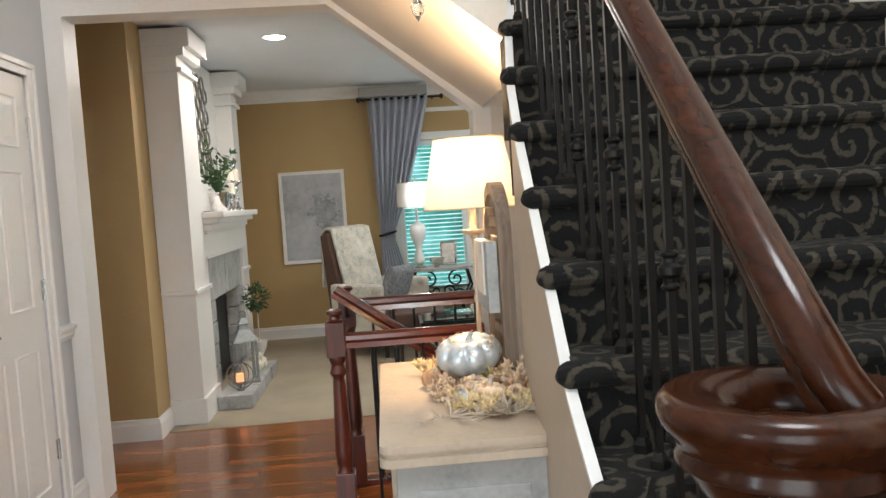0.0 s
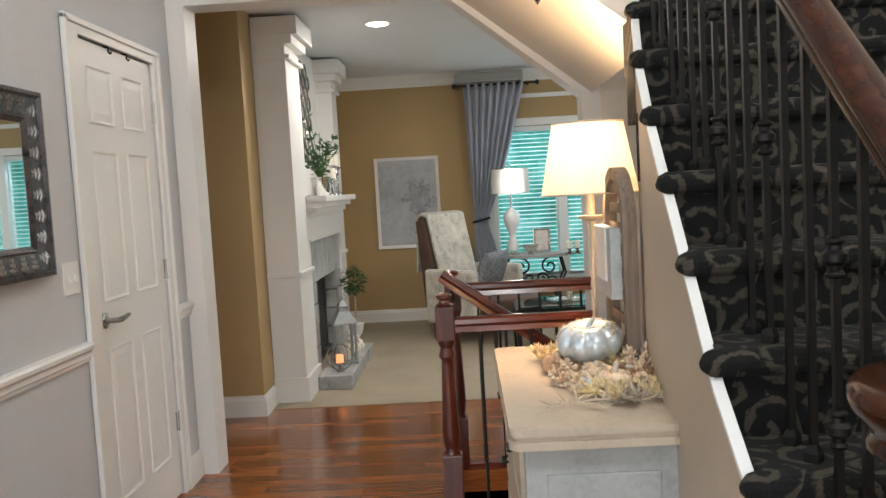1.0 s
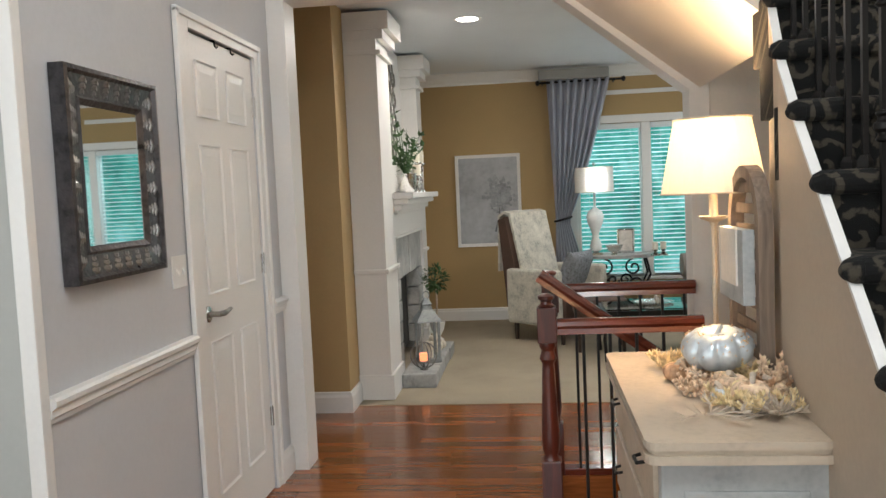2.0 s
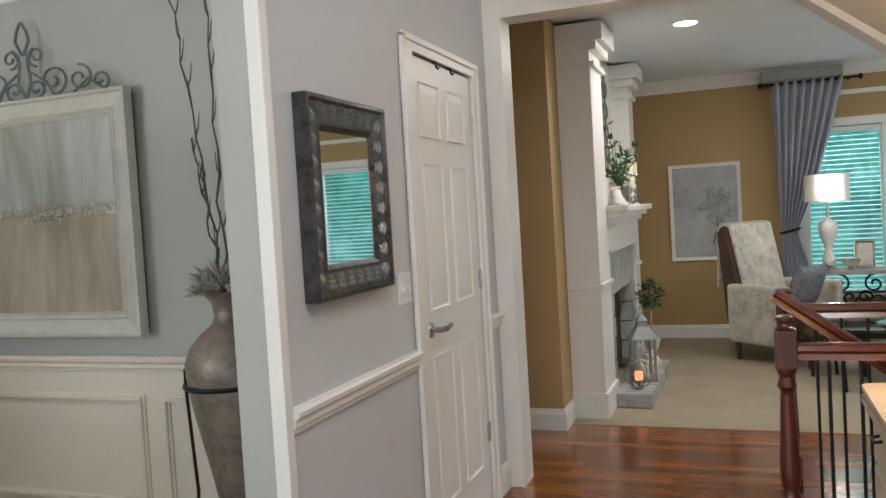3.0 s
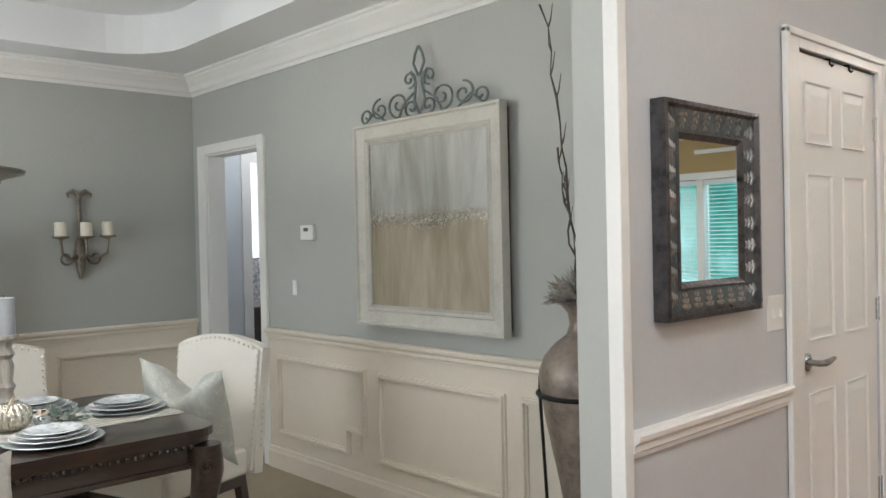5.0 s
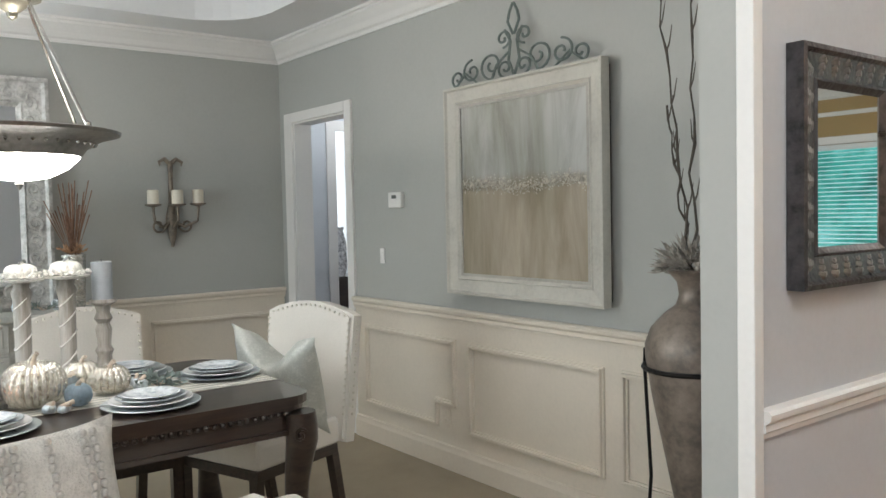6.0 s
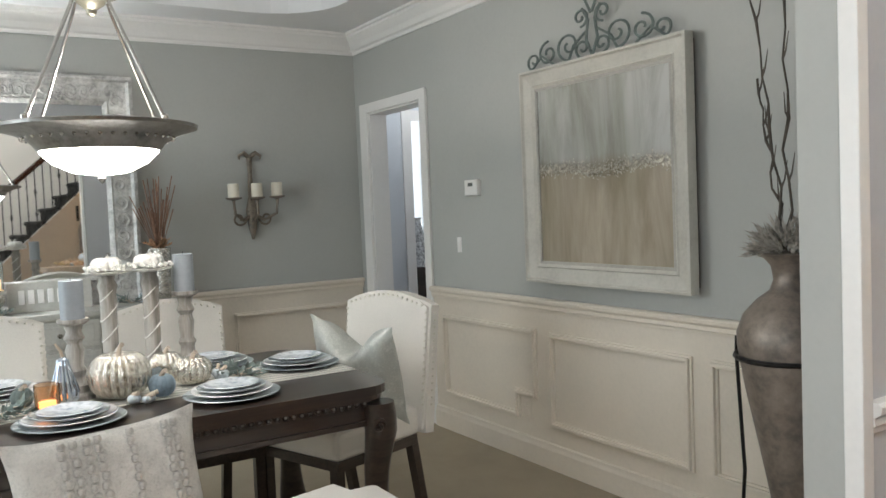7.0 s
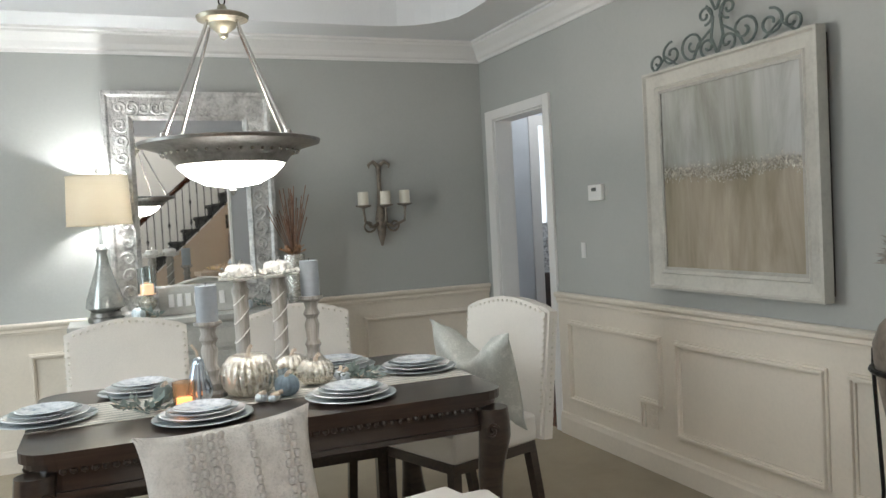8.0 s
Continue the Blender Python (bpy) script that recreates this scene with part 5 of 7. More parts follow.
def cushion(name, label, w, h, d, material, m, category="cushion", group="", n=14, chop=0.0):
    """A stuffed square: pinched corners, full middle; stands in x-z."""
    b = bmesh.new()
    grids = []
    for s in (-1, 1):
        g = []
        for i in range(n + 1):
            row = []
            for j in range(n + 1):
                u, v = 2 * i / n - 1, 2 * j / n - 1
                k = ((1 - abs(u) ** 2.5) * (1 - abs(v) ** 2.5)) ** 0.45
                pin = 1 - 0.09 * (1 - abs(u) ** 3) * abs(v) ** 2
                pin2 = 1 - 0.09 * (1 - abs(v) ** 3) * abs(u) ** 2
                row.append(b.verts.new((u * w / 2 * pin2, s * (d / 2 * k + 0.0015), v * h / 2 * pin - chop * math.exp(-(u / 0.42) ** 2) * max(0, v + 0.3) ** 1.5)))
            g.append(row)
        for i in range(n):
            for j in range(n):
                b.faces.new((g[i][j], g[i + 1][j], g[i + 1][j + 1], g[i][j + 1]))
        grids.append(g)
    rim = lambda g: [g[i][0] for i in range(n)] + [g[n][j] for j in range(n)] + [g[i][n] for i in range(n, 0, -1)] + [g[0][j] for j in range(n, 0, -1)]
    a, c = rim(grids[0]), rim(grids[1])
    for i in range(len(a)):
        b.faces.new((a[i], a[(i + 1) % len(a)], c[(i + 1) % len(a)], c[i]))
    t = part(name, b, material, None, "", True)
    t.matrix_basis = m
    return tagged(t, label, category, group)


chair = thing("armchair", "brown armchair with floral covers facing the window", "armchair", pose(0.571, 7.130, 0, 0, 0, -40))
part("seat", boxed(-0.3, 0.3, -0.3, 0.28, 0.18, 0.44, bevel=0.04, seg=3), BROWN_CLOTH, chair)
back = part("backrest", prism(bmesh.new(), [(-0.44, 1.10), (-0.36, 1.13), (-0.20, 0.42), (-0.36, 0.30)], "y", -0.3, 0.3), BROWN_CLOTH, chair)
for y in (-0.36, 0.30):
    part("arm", boxed(-0.32, 0.28, y, y + 0.09, 0.16, 0.66, bevel=0.04, seg=3), FLORAL, chair, "floral covered arm")
for x in (-0.27, 0.26):
    for y in (-0.28, 0.28):
        part("leg", turned([(0.018, 0), (0.026, 0.18)], 10, c=(x, y, 0)), DARK_WOOD, chair)
throw = thing("throw_blanket", "pale floral throw draped over the armchair", "blanket", pose(0.571, 7.130, 0, 0, 0, -40))
b = bmesh.new()
prism(b, [(-0.475, 0.62), (-0.455, 1.12), (-0.40, 1.155), (-0.345, 1.14), (-0.19, 0.5), (-0.17, 0.5), (-0.325, 1.16), (-0.40, 1.18), (-0.475, 1.14), (-0.495, 0.62)], "y", -0.26, 0.26)
part("drape", b, FLORAL, throw)
cushion("cushion", "grey textured cushion on the armchair", 0.46, 0.38, 0.16, surface("grey_shag", (0.22, 0.23, 0.25), 0.95, vary=0.4, big=40, fine=120, bumpy=0.9, depth=0.01), pose(0.720, 6.897, 0.64, -20, 0, -120))

SOFA = surface("taupe_sofa_fabric", (0.28, 0.25, 0.22), 0.9, vary=0.12, big=3, fine=200, bumpy=0.3)
sofa = thing("sofa", "taupe sofa with rolled arms near the window", "sofa", pose(2.210, 6.908, 0, 0, 0, 0))
part("seat", boxed(-0.35, 0.5, -0.8, 0.8, 0.12, 0.44, bevel=0.05, seg=3), SOFA, sofa)
part("backrest", boxed(0.3, 0.55, -0.8, 0.8, 0.4, 0.88, bevel=0.08, seg=3), SOFA, sofa)
for y in (-0.92, 0.76):
    part("arm", boxed(-0.4, 0.55, y, y + 0.17, 0.12, 0.56, bevel=0.03), SOFA, sofa)
    part("arm_roll", tube(bmesh.new(), [(-0.42, y + 0.085, 0.57), (0.5, y + 0.085, 0.57)], 0.115, 18), SOFA, sofa, "", True)
for y in (-0.75, 0.75):
    part("foot", turned([(0.02, 0), (0.03, 0.12)], 10, c=(-0.3, y, 0)), DARK_WOOD, sofa)
cushion("cushion", "brown square cushion on the sofa", 0.42, 0.42, 0.16, surface("brown_velvet", (0.22, 0.16, 0.12), 0.8, vary=0.2), pose(1.933, 7.075, 0.66, -12, 0, -75))

ct = thing("coffee_table", "glass top coffee table with a dark iron frame", "coffee table", pose(1.309, 6.185, 0))
part("glass_top", boxed(-0.42, 0.42, -0.3, 0.3, 0.42, 0.432, bevel=0.003), GLASS, ct)
part("frame", box(box(box(boxed(-0.44, 0.44, -0.32, -0.29, 0.38, 0.42), -0.44, 0.44, 0.29, 0.32, 0.38, 0.42), -0.44, -0.41, -0.29, 0.29, 0.38, 0.42), 0.41, 0.44, -0.29, 0.29, 0.38, 0.42), IRON, ct)
for x in (-0.42, 0.42):
    for y in (-0.3, 0.3):
        part("leg", tube(bmesh.new(), [(x, y, 0.38), (x * 1.03, y, 0.2), (x, y, 0)], 0.013, 6), IRON, ct)
tray_t = thing("silver_tray", "silver tray with small glass ornaments on the coffee table", "tray", pose(1.289, 6.185, 0.432))
part("tray", turned([(0.14, 0), (0.16, 0.012), (0.155, 0.012), (0.13, 0.004), (0, 0.004)], 28), SILVER, tray_t, "", True)
part("votive", turned([(0.02, 0.004), (0.035, 0.03), (0.03, 0.07), (0.025, 0.07), (0.02, 0.02), (0, 0.015)], 16, c=(0.04, 0.02, 0)), MERCURY, tray_t, "", True)
stool = thing("footstool", "dark brown upholstered footstool", "stool", pose(0.895, 6.541, 0))
part("top", boxed(-0.22, 0.22, -0.18, 0.18, 0.3, 0.44, bevel=0.03, seg=3), BROWN_CLOTH, stool)
for x in (-0.18, 0.18):
    for y in (-0.14, 0.14):
        part("leg", turned([(0.015, 0), (0.022, 0.3)], 8, c=(x, y, 0)), DARK_WOOD, stool)

# Only the first downlight is in sight; the other is an addition.
for x, y in ((-0.047, 5.52), (1.8, 5.63)):
    dl = thing("downlight", "recessed ceiling downlight, switched on", "light", pose(x, y, CZ), "living downlights")
    part("ring", turned([(0.075, -0.001), (0.085, -0.006), (0.1, -0.004), (0.1, 0.0)], 28), WHITE_TRIM, dl, "", True)
    part("lens", turned([(0.074, -0.004), (0.05, -0.009), (0.0, -0.011)], 24), glow("downlight_lens", (1.0, 0.97, 0.92), 25), dl, "", True)

# ---- dining room: wainscot ----
b = bmesh.new()
box(b, -4.195, HX - 0.13, DY - 0.012, DY, 0, 0.82)
box(b, DX, DX + 0.012, -2.35, DY - 0.012, 0, 0.82)
shell("wainscot", b, IVORY_TRIM, "ivory painted wainscot", "wainscot")
b = bmesh.new()
moulding(b, CHAIR_RAIL, (-4.195, DY - 0.01, 0.805), (HX - 0.13, DY - 0.01, 0.805), (0, -1, 0))
moulding(b, CHAIR_RAIL, (DX + 0.01, -2.35, 0.805), (DX + 0.01, DY - 0.01, 0.805), (1, 0, 0))
moulding(b, BASE, (-4.195, DY - 0.012, 0.0), (HX - 0.13, DY - 0.012, 0.0), (0, -1, 0))
moulding(b, BASE, (DX + 0.012, -2.35, 0.0), (DX + 0.012, DY - 0.012, 0.0), (1, 0, 0))
shell("chair_rail_dining", b, IVORY_TRIM, "ivory chair rail and base of the dining room", "trim")
PM = [(0, 0), (0.008, 0), (0.012, 0.008), (0.009, 0.018), (0.004, 0.026), (0, 0.026)]


def panel_outline(b, pts, wall):
    """Panel moulding along a closed outline on a wall; pts are (along, height)."""
    k = len(pts)
    for i in range(k):
        (a0, z0), (a1, z1) = pts[i], pts[(i + 1) % k]
        lo0, hi0, lo1, hi1 = min(a0, a1) - 0.011, max(a0, a1) + 0.011, min(z0, z1) - 0.011, max(z0, z1) + 0.011
        up = abs(z1 - z0) > abs(a1 - a0)
        for e, out in ((0.006, 0.013), (-0.003, 0.028)):
            # uprights sit a hair lower and shorter than the level pieces
            out -= 0.0012 if up else 0.0
            e -= 0.0009 if up else 0.0
            if wall == "art":
                box(b, lo0 - e, hi0 + e, DY - 0.012 - out, DY - 0.0115, lo1 - e, hi1 + e, bevel=0.004)
            else:
                box(b, DX + 0.0115, DX + 0.012 + out, lo0 - e, hi0 + e, lo1 - e, hi1 + e, bevel=0.004)


b = bmesh.new()
panel_outline(b, [(-4.06, 0.237), (-3.355, 0.237), (-3.355, 0.36), (-3.20, 0.36), (-3.20, 0.695), (-4.06, 0.695)], "art")
panel_outline(b, [(-3.06, 0.237), (-2.18, 0.237), (-2.18, 0.69), (-3.06, 0.69)], "art")
panel_outline(b, [(-2.05, 0.237), (-1.2, 0.237), (-1.2, 0.69), (-2.05, 0.69)], "art")
panel_outline(b, [(1.54, 0.237), (2.36, 0.237), (2.36, 0.695), (1.54, 0.695)], "end")
panel_outline(b, [(-0.52, 0.237), (1.40, 0.237), (1.40, 0.67), (-0.52, 0.67)], "end")
shell("panel_moulding", b, IVORY_TRIM, "ivory panel mouldings on the wainscot", "trim")

# doorway casing and the passage behind it
b = bmesh.new()
for x0, x1, z0, z1 in ((-5.095, -4.985, 0, 2.095), (-4.27, -4.195, 0, 2.095), (-4.985, -4.27, 2.03, 2.095)):
    box(b, x0, x1, DY - 0.02, DY, z0, z1, bevel=0.004)
box(b, -4.985, -4.973, DY, DY + 0.13, 0, 2.03)
box(b, -4.282, -4.27, DY, DY + 0.13, 0, 2.03)
box(b, -4.973, -4.282, DY, DY + 0.13, 2.018, 2.03)
shell("trim_passage", b, WHITE_TRIM, "white casing of the passage doorway", "trim")
PALE_BLUE = surface("pale_blue_grey_paint", (0.62, 0.65, 0.68), 0.7, vary=0.03)
b = boxed(-5.92, -5.8, DY + 0.13, 3.270, 0, CZ)
box(b, -5.92, -5.8, 3.270, 4.1, 2.1, CZ)
box(b, -7.4, -4.1, 4.1, 4.2, 0, CZ)
box(b, -4.1, -4.0, DY + 0.13, 4.2, 0, CZ)
box(b, -7.5, -7.4, 2.5, 3.2, 0, CZ)
box(b, -7.5, -7.4, 3.2, 4.2, 0, 0.9)
box(b, -7.5, -5.92, 2.5, 2.62, 0, CZ)
box(b, -5.92, -5.32, DY, DY + 0.13, 0, CZ)
shell("wall_passage", b, PALE_BLUE, "pale blue-grey passage walls", "wall")
b = boxed(-5.8, -5.785, 3.200, 3.285, 0, 2.17)
box(b, -5.92, -5.8, 3.270, 3.285, 0, 2.1)
box(b, -5.8, -5.785, 3.285, 4.1, 2.085, 2.17)
shell("trim_passage_inner", b, WHITE_TRIM, "white casing deeper in the passage", "trim")
shell("ceiling_passage", boxed(-7.5, -4.0, DY + 0.0, 4.2, CZ, CZ + 0.1), CEILING_WHITE, "white passage ceiling", "ceiling")
shell("floor_passage", boxed(-7.5, -4.0, DY + 0.0, 4.2, 0.003, 0.007), PLANK, "oak floor of the passage", "floor")
wg = tagged(new("window_2"), "bright white window at the end of the passage", "window", "", "structure")
part("bright_pane", boxed(-7.41, -7.40, 3.2, 4.1, 0.9, 2.5), glow("daylit_sheer", (0.92, 0.97, 1.0), 4.0), wg, "bright sheer in daylight")
part("frame", box(boxed(-7.40, -7.36, 3.14, 3.2, 0.85, 2.55), -7.40, -7.36, 3.2, 4.1, 0.85, 0.9), WHITE_TRIM, wg)
pc = thing("passage_cabinet", "dark cabinet under the bright passage window", "cabinet", pose(-6.6, 3.72, 0.007))
part("body", boxed(-0.2, 0.2, -0.3, 0.3, 0, 0.8, bevel=0.005), DARK_WOOD, pc)
pj = thing("patterned_jar", "black and white patterned jar on the cabinet", "jar", pose(-6.5, 3.71, 0.807))
part("jar", turned([(0.05, 0), (0.075, 0.1), (0.07, 0.3), (0.04, 0.42), (0.05, 0.46), (0, 0.46)], 20), surface("patterned_glaze", (0.5, 0.5, 0.5), 0.4, vary=0.6, big=30, second=(0.02, 0.02, 0.02)), pj, "", True)

# thermostat, switch, outlet
th = thing("thermostat", "white wall thermostat with a small grey display", "thermostat", pose(-3.713, DY, 1.46))
part("case", boxed(-0.065, 0.065, -0.03, 0, -0.045, 0.045, bevel=0.008, seg=3), WHITE_TRIM, th)
part("display", boxed(-0.025, 0.02, -0.032, -0.029, 0.008, 0.028), surface("lcd_grey", (0.1, 0.11, 0.1), 0.3), th, "dark display")
sw = thing("light_switch", "white single switch plate on the dining wall", "switch", pose(-3.89, DY, 1.133))
part("plate", boxed(-0.022, 0.022, -0.006, 0, -0.045, 0.045, bevel=0.003), WHITE_TRIM, sw)
part("rocker", boxed(-0.01, 0.01, -0.01, -0.005, -0.02, 0.02, bevel=0.002), WHITE_TRIM, sw)
ol = thing("wall_outlet", "ivory outlet plate in the wainscot", "outlet", pose(-3.278, DY - 0.012, 0.285))
part("plate", boxed(-0.036, 0.036, -0.006, 0, -0.058, 0.058, bevel=0.003), IVORY_TRIM, ol)
for z in (-0.024, 0.024):
    part("socket", boxed(-0.016, 0.016, -0.0085, -0.005, z - 0.014, z + 0.014, bevel=0.004), IVORY_TRIM, ol)

# ---- the large painting ----
AX0, AX1, AZ0, AZ1 = -3.153, -2.095, 0.967, 2.007
aw, ah = AX1 - AX0, AZ1 - AZ0
paint = thing("framed_painting", "cream framed abstract painting with a silver glitter band", "painting", pose((AX0 + AX1) / 2, DY - 0.042, (AZ0 + AZ1) / 2))
FRAME_CREAM = surface("cream_frame_paint", (0.51, 0.49, 0.435), 0.5, vary=0.1, big=6)
picture_frame(paint, aw, ah, 0.095, 0.05, FRAME_CREAM)
part("back_box", boxed(-aw / 2 + 0.02, aw / 2 - 0.03, 0.0, 0.041, -ah / 2 + 0.02, ah / 2 - 0.02), DARK_WOOD, paint, "dark back of the frame")
CANVAS = painted_canvas("streaked_canvas", (0.5, 0.5, 0.475), (0.42, 0.36, 0.28), 0.03, 1.0)
part("canvas", boxed(-aw / 2 + 0.085, aw / 2 - 0.085, -0.018, -0.002, -ah / 2 + 0.085, ah / 2 - 0.085), CANVAS, paint, "streaked grey and beige canvas")
part("inner_slip", box(box(box(boxed(-aw / 2 + 0.09, aw / 2 - 0.09, -0.026, -0.016, -ah / 2 + 0.09, -ah / 2 + 0.105), -aw / 2 + 0.09, aw / 2 - 0.09, -0.026, -0.016, ah / 2 - 0.105, ah / 2 - 0.09), -aw / 2 + 0.09, -aw / 2 + 0.105, -0.026, -0.016, -ah / 2 + 0.105, ah / 2 - 0.105), aw / 2 - 0.105, aw / 2 - 0.09, -0.026, -0.016, -ah / 2 + 0.105, ah / 2 - 0.105), surface("grey_slip", (0.4, 0.38, 0.34), 0.5, vary=0.15), paint)
b = bmesh.new()
rnd = random.Random(11)
for k in range(1500):
    u = rnd.uniform(0, 1)
    x = -aw / 2 + 0.105 + u * (aw - 0.21)
    z = 0.02 + 0.012 * math.sin(u * 9) + rnd.gauss(0, 0.016)
    r = rnd.uniform(0.003, 0.008)
    c = Vector((x, -0.0195, z))
    v = [b.verts.new(c + Vector((rnd.uniform(-r, r), rnd.uniform(-0.004, 0.0), rnd.uniform(-r, r)))) for _ in range(4)]
    for t3 in ((0, 1, 2), (0, 2, 3), (0, 1, 3), (1, 2, 3)):
        b.faces.new([v[i] for i in t3])
tagged(part("glitter", b, surface("silver_glass_chips", (0.62, 0.58, 0.5), 0.3, 0.8, vary=0.2, big=60), paint, "band of silver glass chips"), kind="stuff")

# iron scroll ornament over the painting
sc = thing("iron_scroll", "verdigris iron scroll ornament above the painting", "wall decor", Matrix.Translation((-2.65, DY - 0.06, 2.01)) @ Matrix.Diagonal((1.22, 1, 0.96, 1)))
VERD = surface("verdigris_iron", (0.16, 0.19, 0.175), 0.6, 0.4, vary=0.3, big=14)
curves = []
for s in (-1, 1):
    curves += [scroll_curve(s * 0.34, 0.045, 0.045, 1.2, -math.pi / 2, s), scroll_curve(s * 0.25, 0.065, 0.06, 1.3, math.pi / 2, -s), scroll_curve(s * 0.13, 0.075, 0.07, 1.4, -math.pi / 2, s), scroll_curve(s * 0.06, 0.19, 0.045, 1.3, -math.pi / 2, -s), scroll_curve(s * 0.05, 0.045, 0.045, 1.2, -math.pi / 2, s)]
    curves += [[(s * 0.0, 0, 0.0), (s * 0.03, 0, 0.08), (s * 0.018, 0, 0.17), (s * 0.05, 0, 0.23)], [(s * 0.13, 0, 0.005), (s * 0.1, 0, 0.07), (s * 0.03, 0, 0.12)], [(s * 0.36, 0, 0.0), (s * 0.29, 0, 0.06), (s * 0.22, 0, 0.005)]]
    curves += [[(s * 0.003, 0, 0.2), (s * 0.032, 0, 0.265), (s * 0.022, 0, 0.31), (s * 0.002, 0, 0.35)]]
for c in curves:
    part("scroll", tube(bmesh.new(), c, 0.006, 6), VERD, sc)
part("bar", tube(bmesh.new(), [(-0.37, 0, 0.0), (0.37, 0, 0.0)], 0.006, 6), VERD, sc)

# ---- floor vase on its stand ----
vx, vy = -1.555, 2.25
vase = thing("floor_vase", "tall bronze-grey vase in an iron stand with branches", "vase", pose(vx, vy, 0))
BRONZE = surface("aged_bronze_glaze", (0.25, 0.205, 0.17), 0.42, 0.35, vary=0.4, big=7, fine=40, bumpy=0.3, second=(0.1, 0.085, 0.075))
part("body", turned([(0.02, 0.2), (0.05, 0.24), (0.10, 0.5), (0.145, 0.72), (0.165, 0.85), (0.167, 0.90), (0.145, 0.96), (0.1, 1.01), (0.06, 1.04), (0.048, 1.075), (0.055, 1.12), (0.08, 1.15), (0.09, 1.16), (0.08, 1.165), (0.05, 1.13), (0.03, 1.06)], 40), BRONZE, vase, "", True)
part("hoop", tube(bmesh.new(), [(0.172 * math.cos(a), 0.172 * math.sin(a), 0.82) for a in np.linspace(0, 2 * math.pi, 33)], 0.009, 6, False), IRON, vase)
for a in (3.3, 1.75, 0.2):
    ca, sa = math.cos(a), math.sin(a)
    part("stand_leg", tube(bmesh.new(), [(0.19 * ca, 0.19 * sa, 0.87), (0.192 * ca, 0.192 * sa, 0.8), (0.17 * ca, 0.17 * sa, 0.4), (0.2 * ca, 0.2 * sa, 0.0)], 0.0065, 6), IRON, vase, "iron stand leg")
plume = thing("dried_plumes", "grey feathery dried plumes in the vase", "dried plant", pose(vx, vy, 1.15))
b = bmesh.new()
rnd = random.Random(21)
PLUME = surface("grey_plume", (0.36, 0.33, 0.29), 0.95, vary=0.3, big=30)
for k in range(420):
    d = Vector((rnd.gauss(-0.3, 0.8), rnd.gauss(0, 0.5), abs(rnd.gauss(0.45, 0.4)) + 0.05)).normalized()
    p = d * rnd.uniform(0.03, 0.11)
    leaf_mesh(b, p, d + Vector((rnd.uniform(-0.5, 0.5), rnd.uniform(-0.5, 0.5), rnd.uniform(-0.4, 0.4))), Vector((rnd.uniform(-1, 1), 1, 0.4)), rnd.uniform(0.04, 0.07), 0.006)
tagged(part("plume", b, PLUME, plume), kind="stuff")
BARK = surface("dark_bark", (0.09, 0.075, 0.06), 0.85, vary=0.35, big=20, bumpy=0.6)
for k, (tx, ty, h) in enumerate(((-0.20, 0.05, 1.32), (-0.05, 0.07, 1.4), (-0.13, 0.03, 0.75))):
    br = thing("branch", "tall dark bare branch with buds in the vase", "branch", pose(vx, vy, 1.0), "vase branches")
    pts = []
    for i in range(15):
        u = i / 14
        pts.append((tx * u ** 1.2 + 0.012 * math.sin(i * 2.1 + k), ty * u + 0.01 * math.sin(i * 1.7 + 2 * k), h * u))
    part("stem", tube(bmesh.new(), pts, [0.0052 - 0.0033 * i / 14 + (0.0025 if i % 4 == 2 else 0) for i in range(15)], 7), BARK, br, "", True)
    for i in (4, 6, 8, 10, 11, 12, 13):
        p = Vector(pts[i])
        s = 1 if i % 3 else -1
        part("twig", tube(bmesh.new(), [p, p + Vector((0.012 * s, 0.0, 0.025)), p + Vector((0.02 * s, 0.006, 0.09))], [0.004, 0.003, 0.0012], 5), BARK, br)

# ---- dining table ----
dt = thing("dining_table", "espresso carved dining table with curved legs, set for guests", "table", pose(-2.805, 0.425, 0))
TX, TY = 0.475, 0.76
part("top", prism(bmesh.new(), rounded_rect(-TX, TX, -TY, TY, 0.10, 6), "z", 0.735, 0.765), DARK_WOOD, dt, "polished espresso table top")
part("top_edge", prism(bmesh.new(), rounded_rect(-TX + 0.012, TX - 0.012, -TY + 0.012, TY - 0.012, 0.095, 6), "z", 0.715, 0.735), DARK_WOOD, dt)
part("apron", prism(bmesh.new(), rounded_rect(-TX + 0.045, TX - 0.045, -TY + 0.045, TY - 0.045, 0.07, 5), "z", 0.63, 0.715), DARK_WOOD, dt)
part("apron_bead", prism(bmesh.new(), rounded_rect(-TX + 0.035, TX - 0.035, -TY + 0.035, TY - 0.035, 0.075, 5), "z", 0.625, 0.642), DARK_WOOD, dt)
nub = None
for s in (-1, 1):
    spots = [(s * (TX - 0.02), y) for y in np.arange(-TY + 0.12, TY - 0.1, 0.028)] + [(x, s * (TY - 0.02)) for x in np.arange(-TX + 0.12, TX - 0.1, 0.028)]
    for x, y in spots:
        if nub is None:
            nub = part("bead", turned([(0, -0.011), (0.009, -0.006), (0.011, 0), (0.009, 0.006), (0, 0.011)], 8), DARK_WOOD, dt)
            ob = nub
        else:
            ob = new("bead", nub.data)
            ob.parent = dt
        ob.location = (x, y, 0.706)
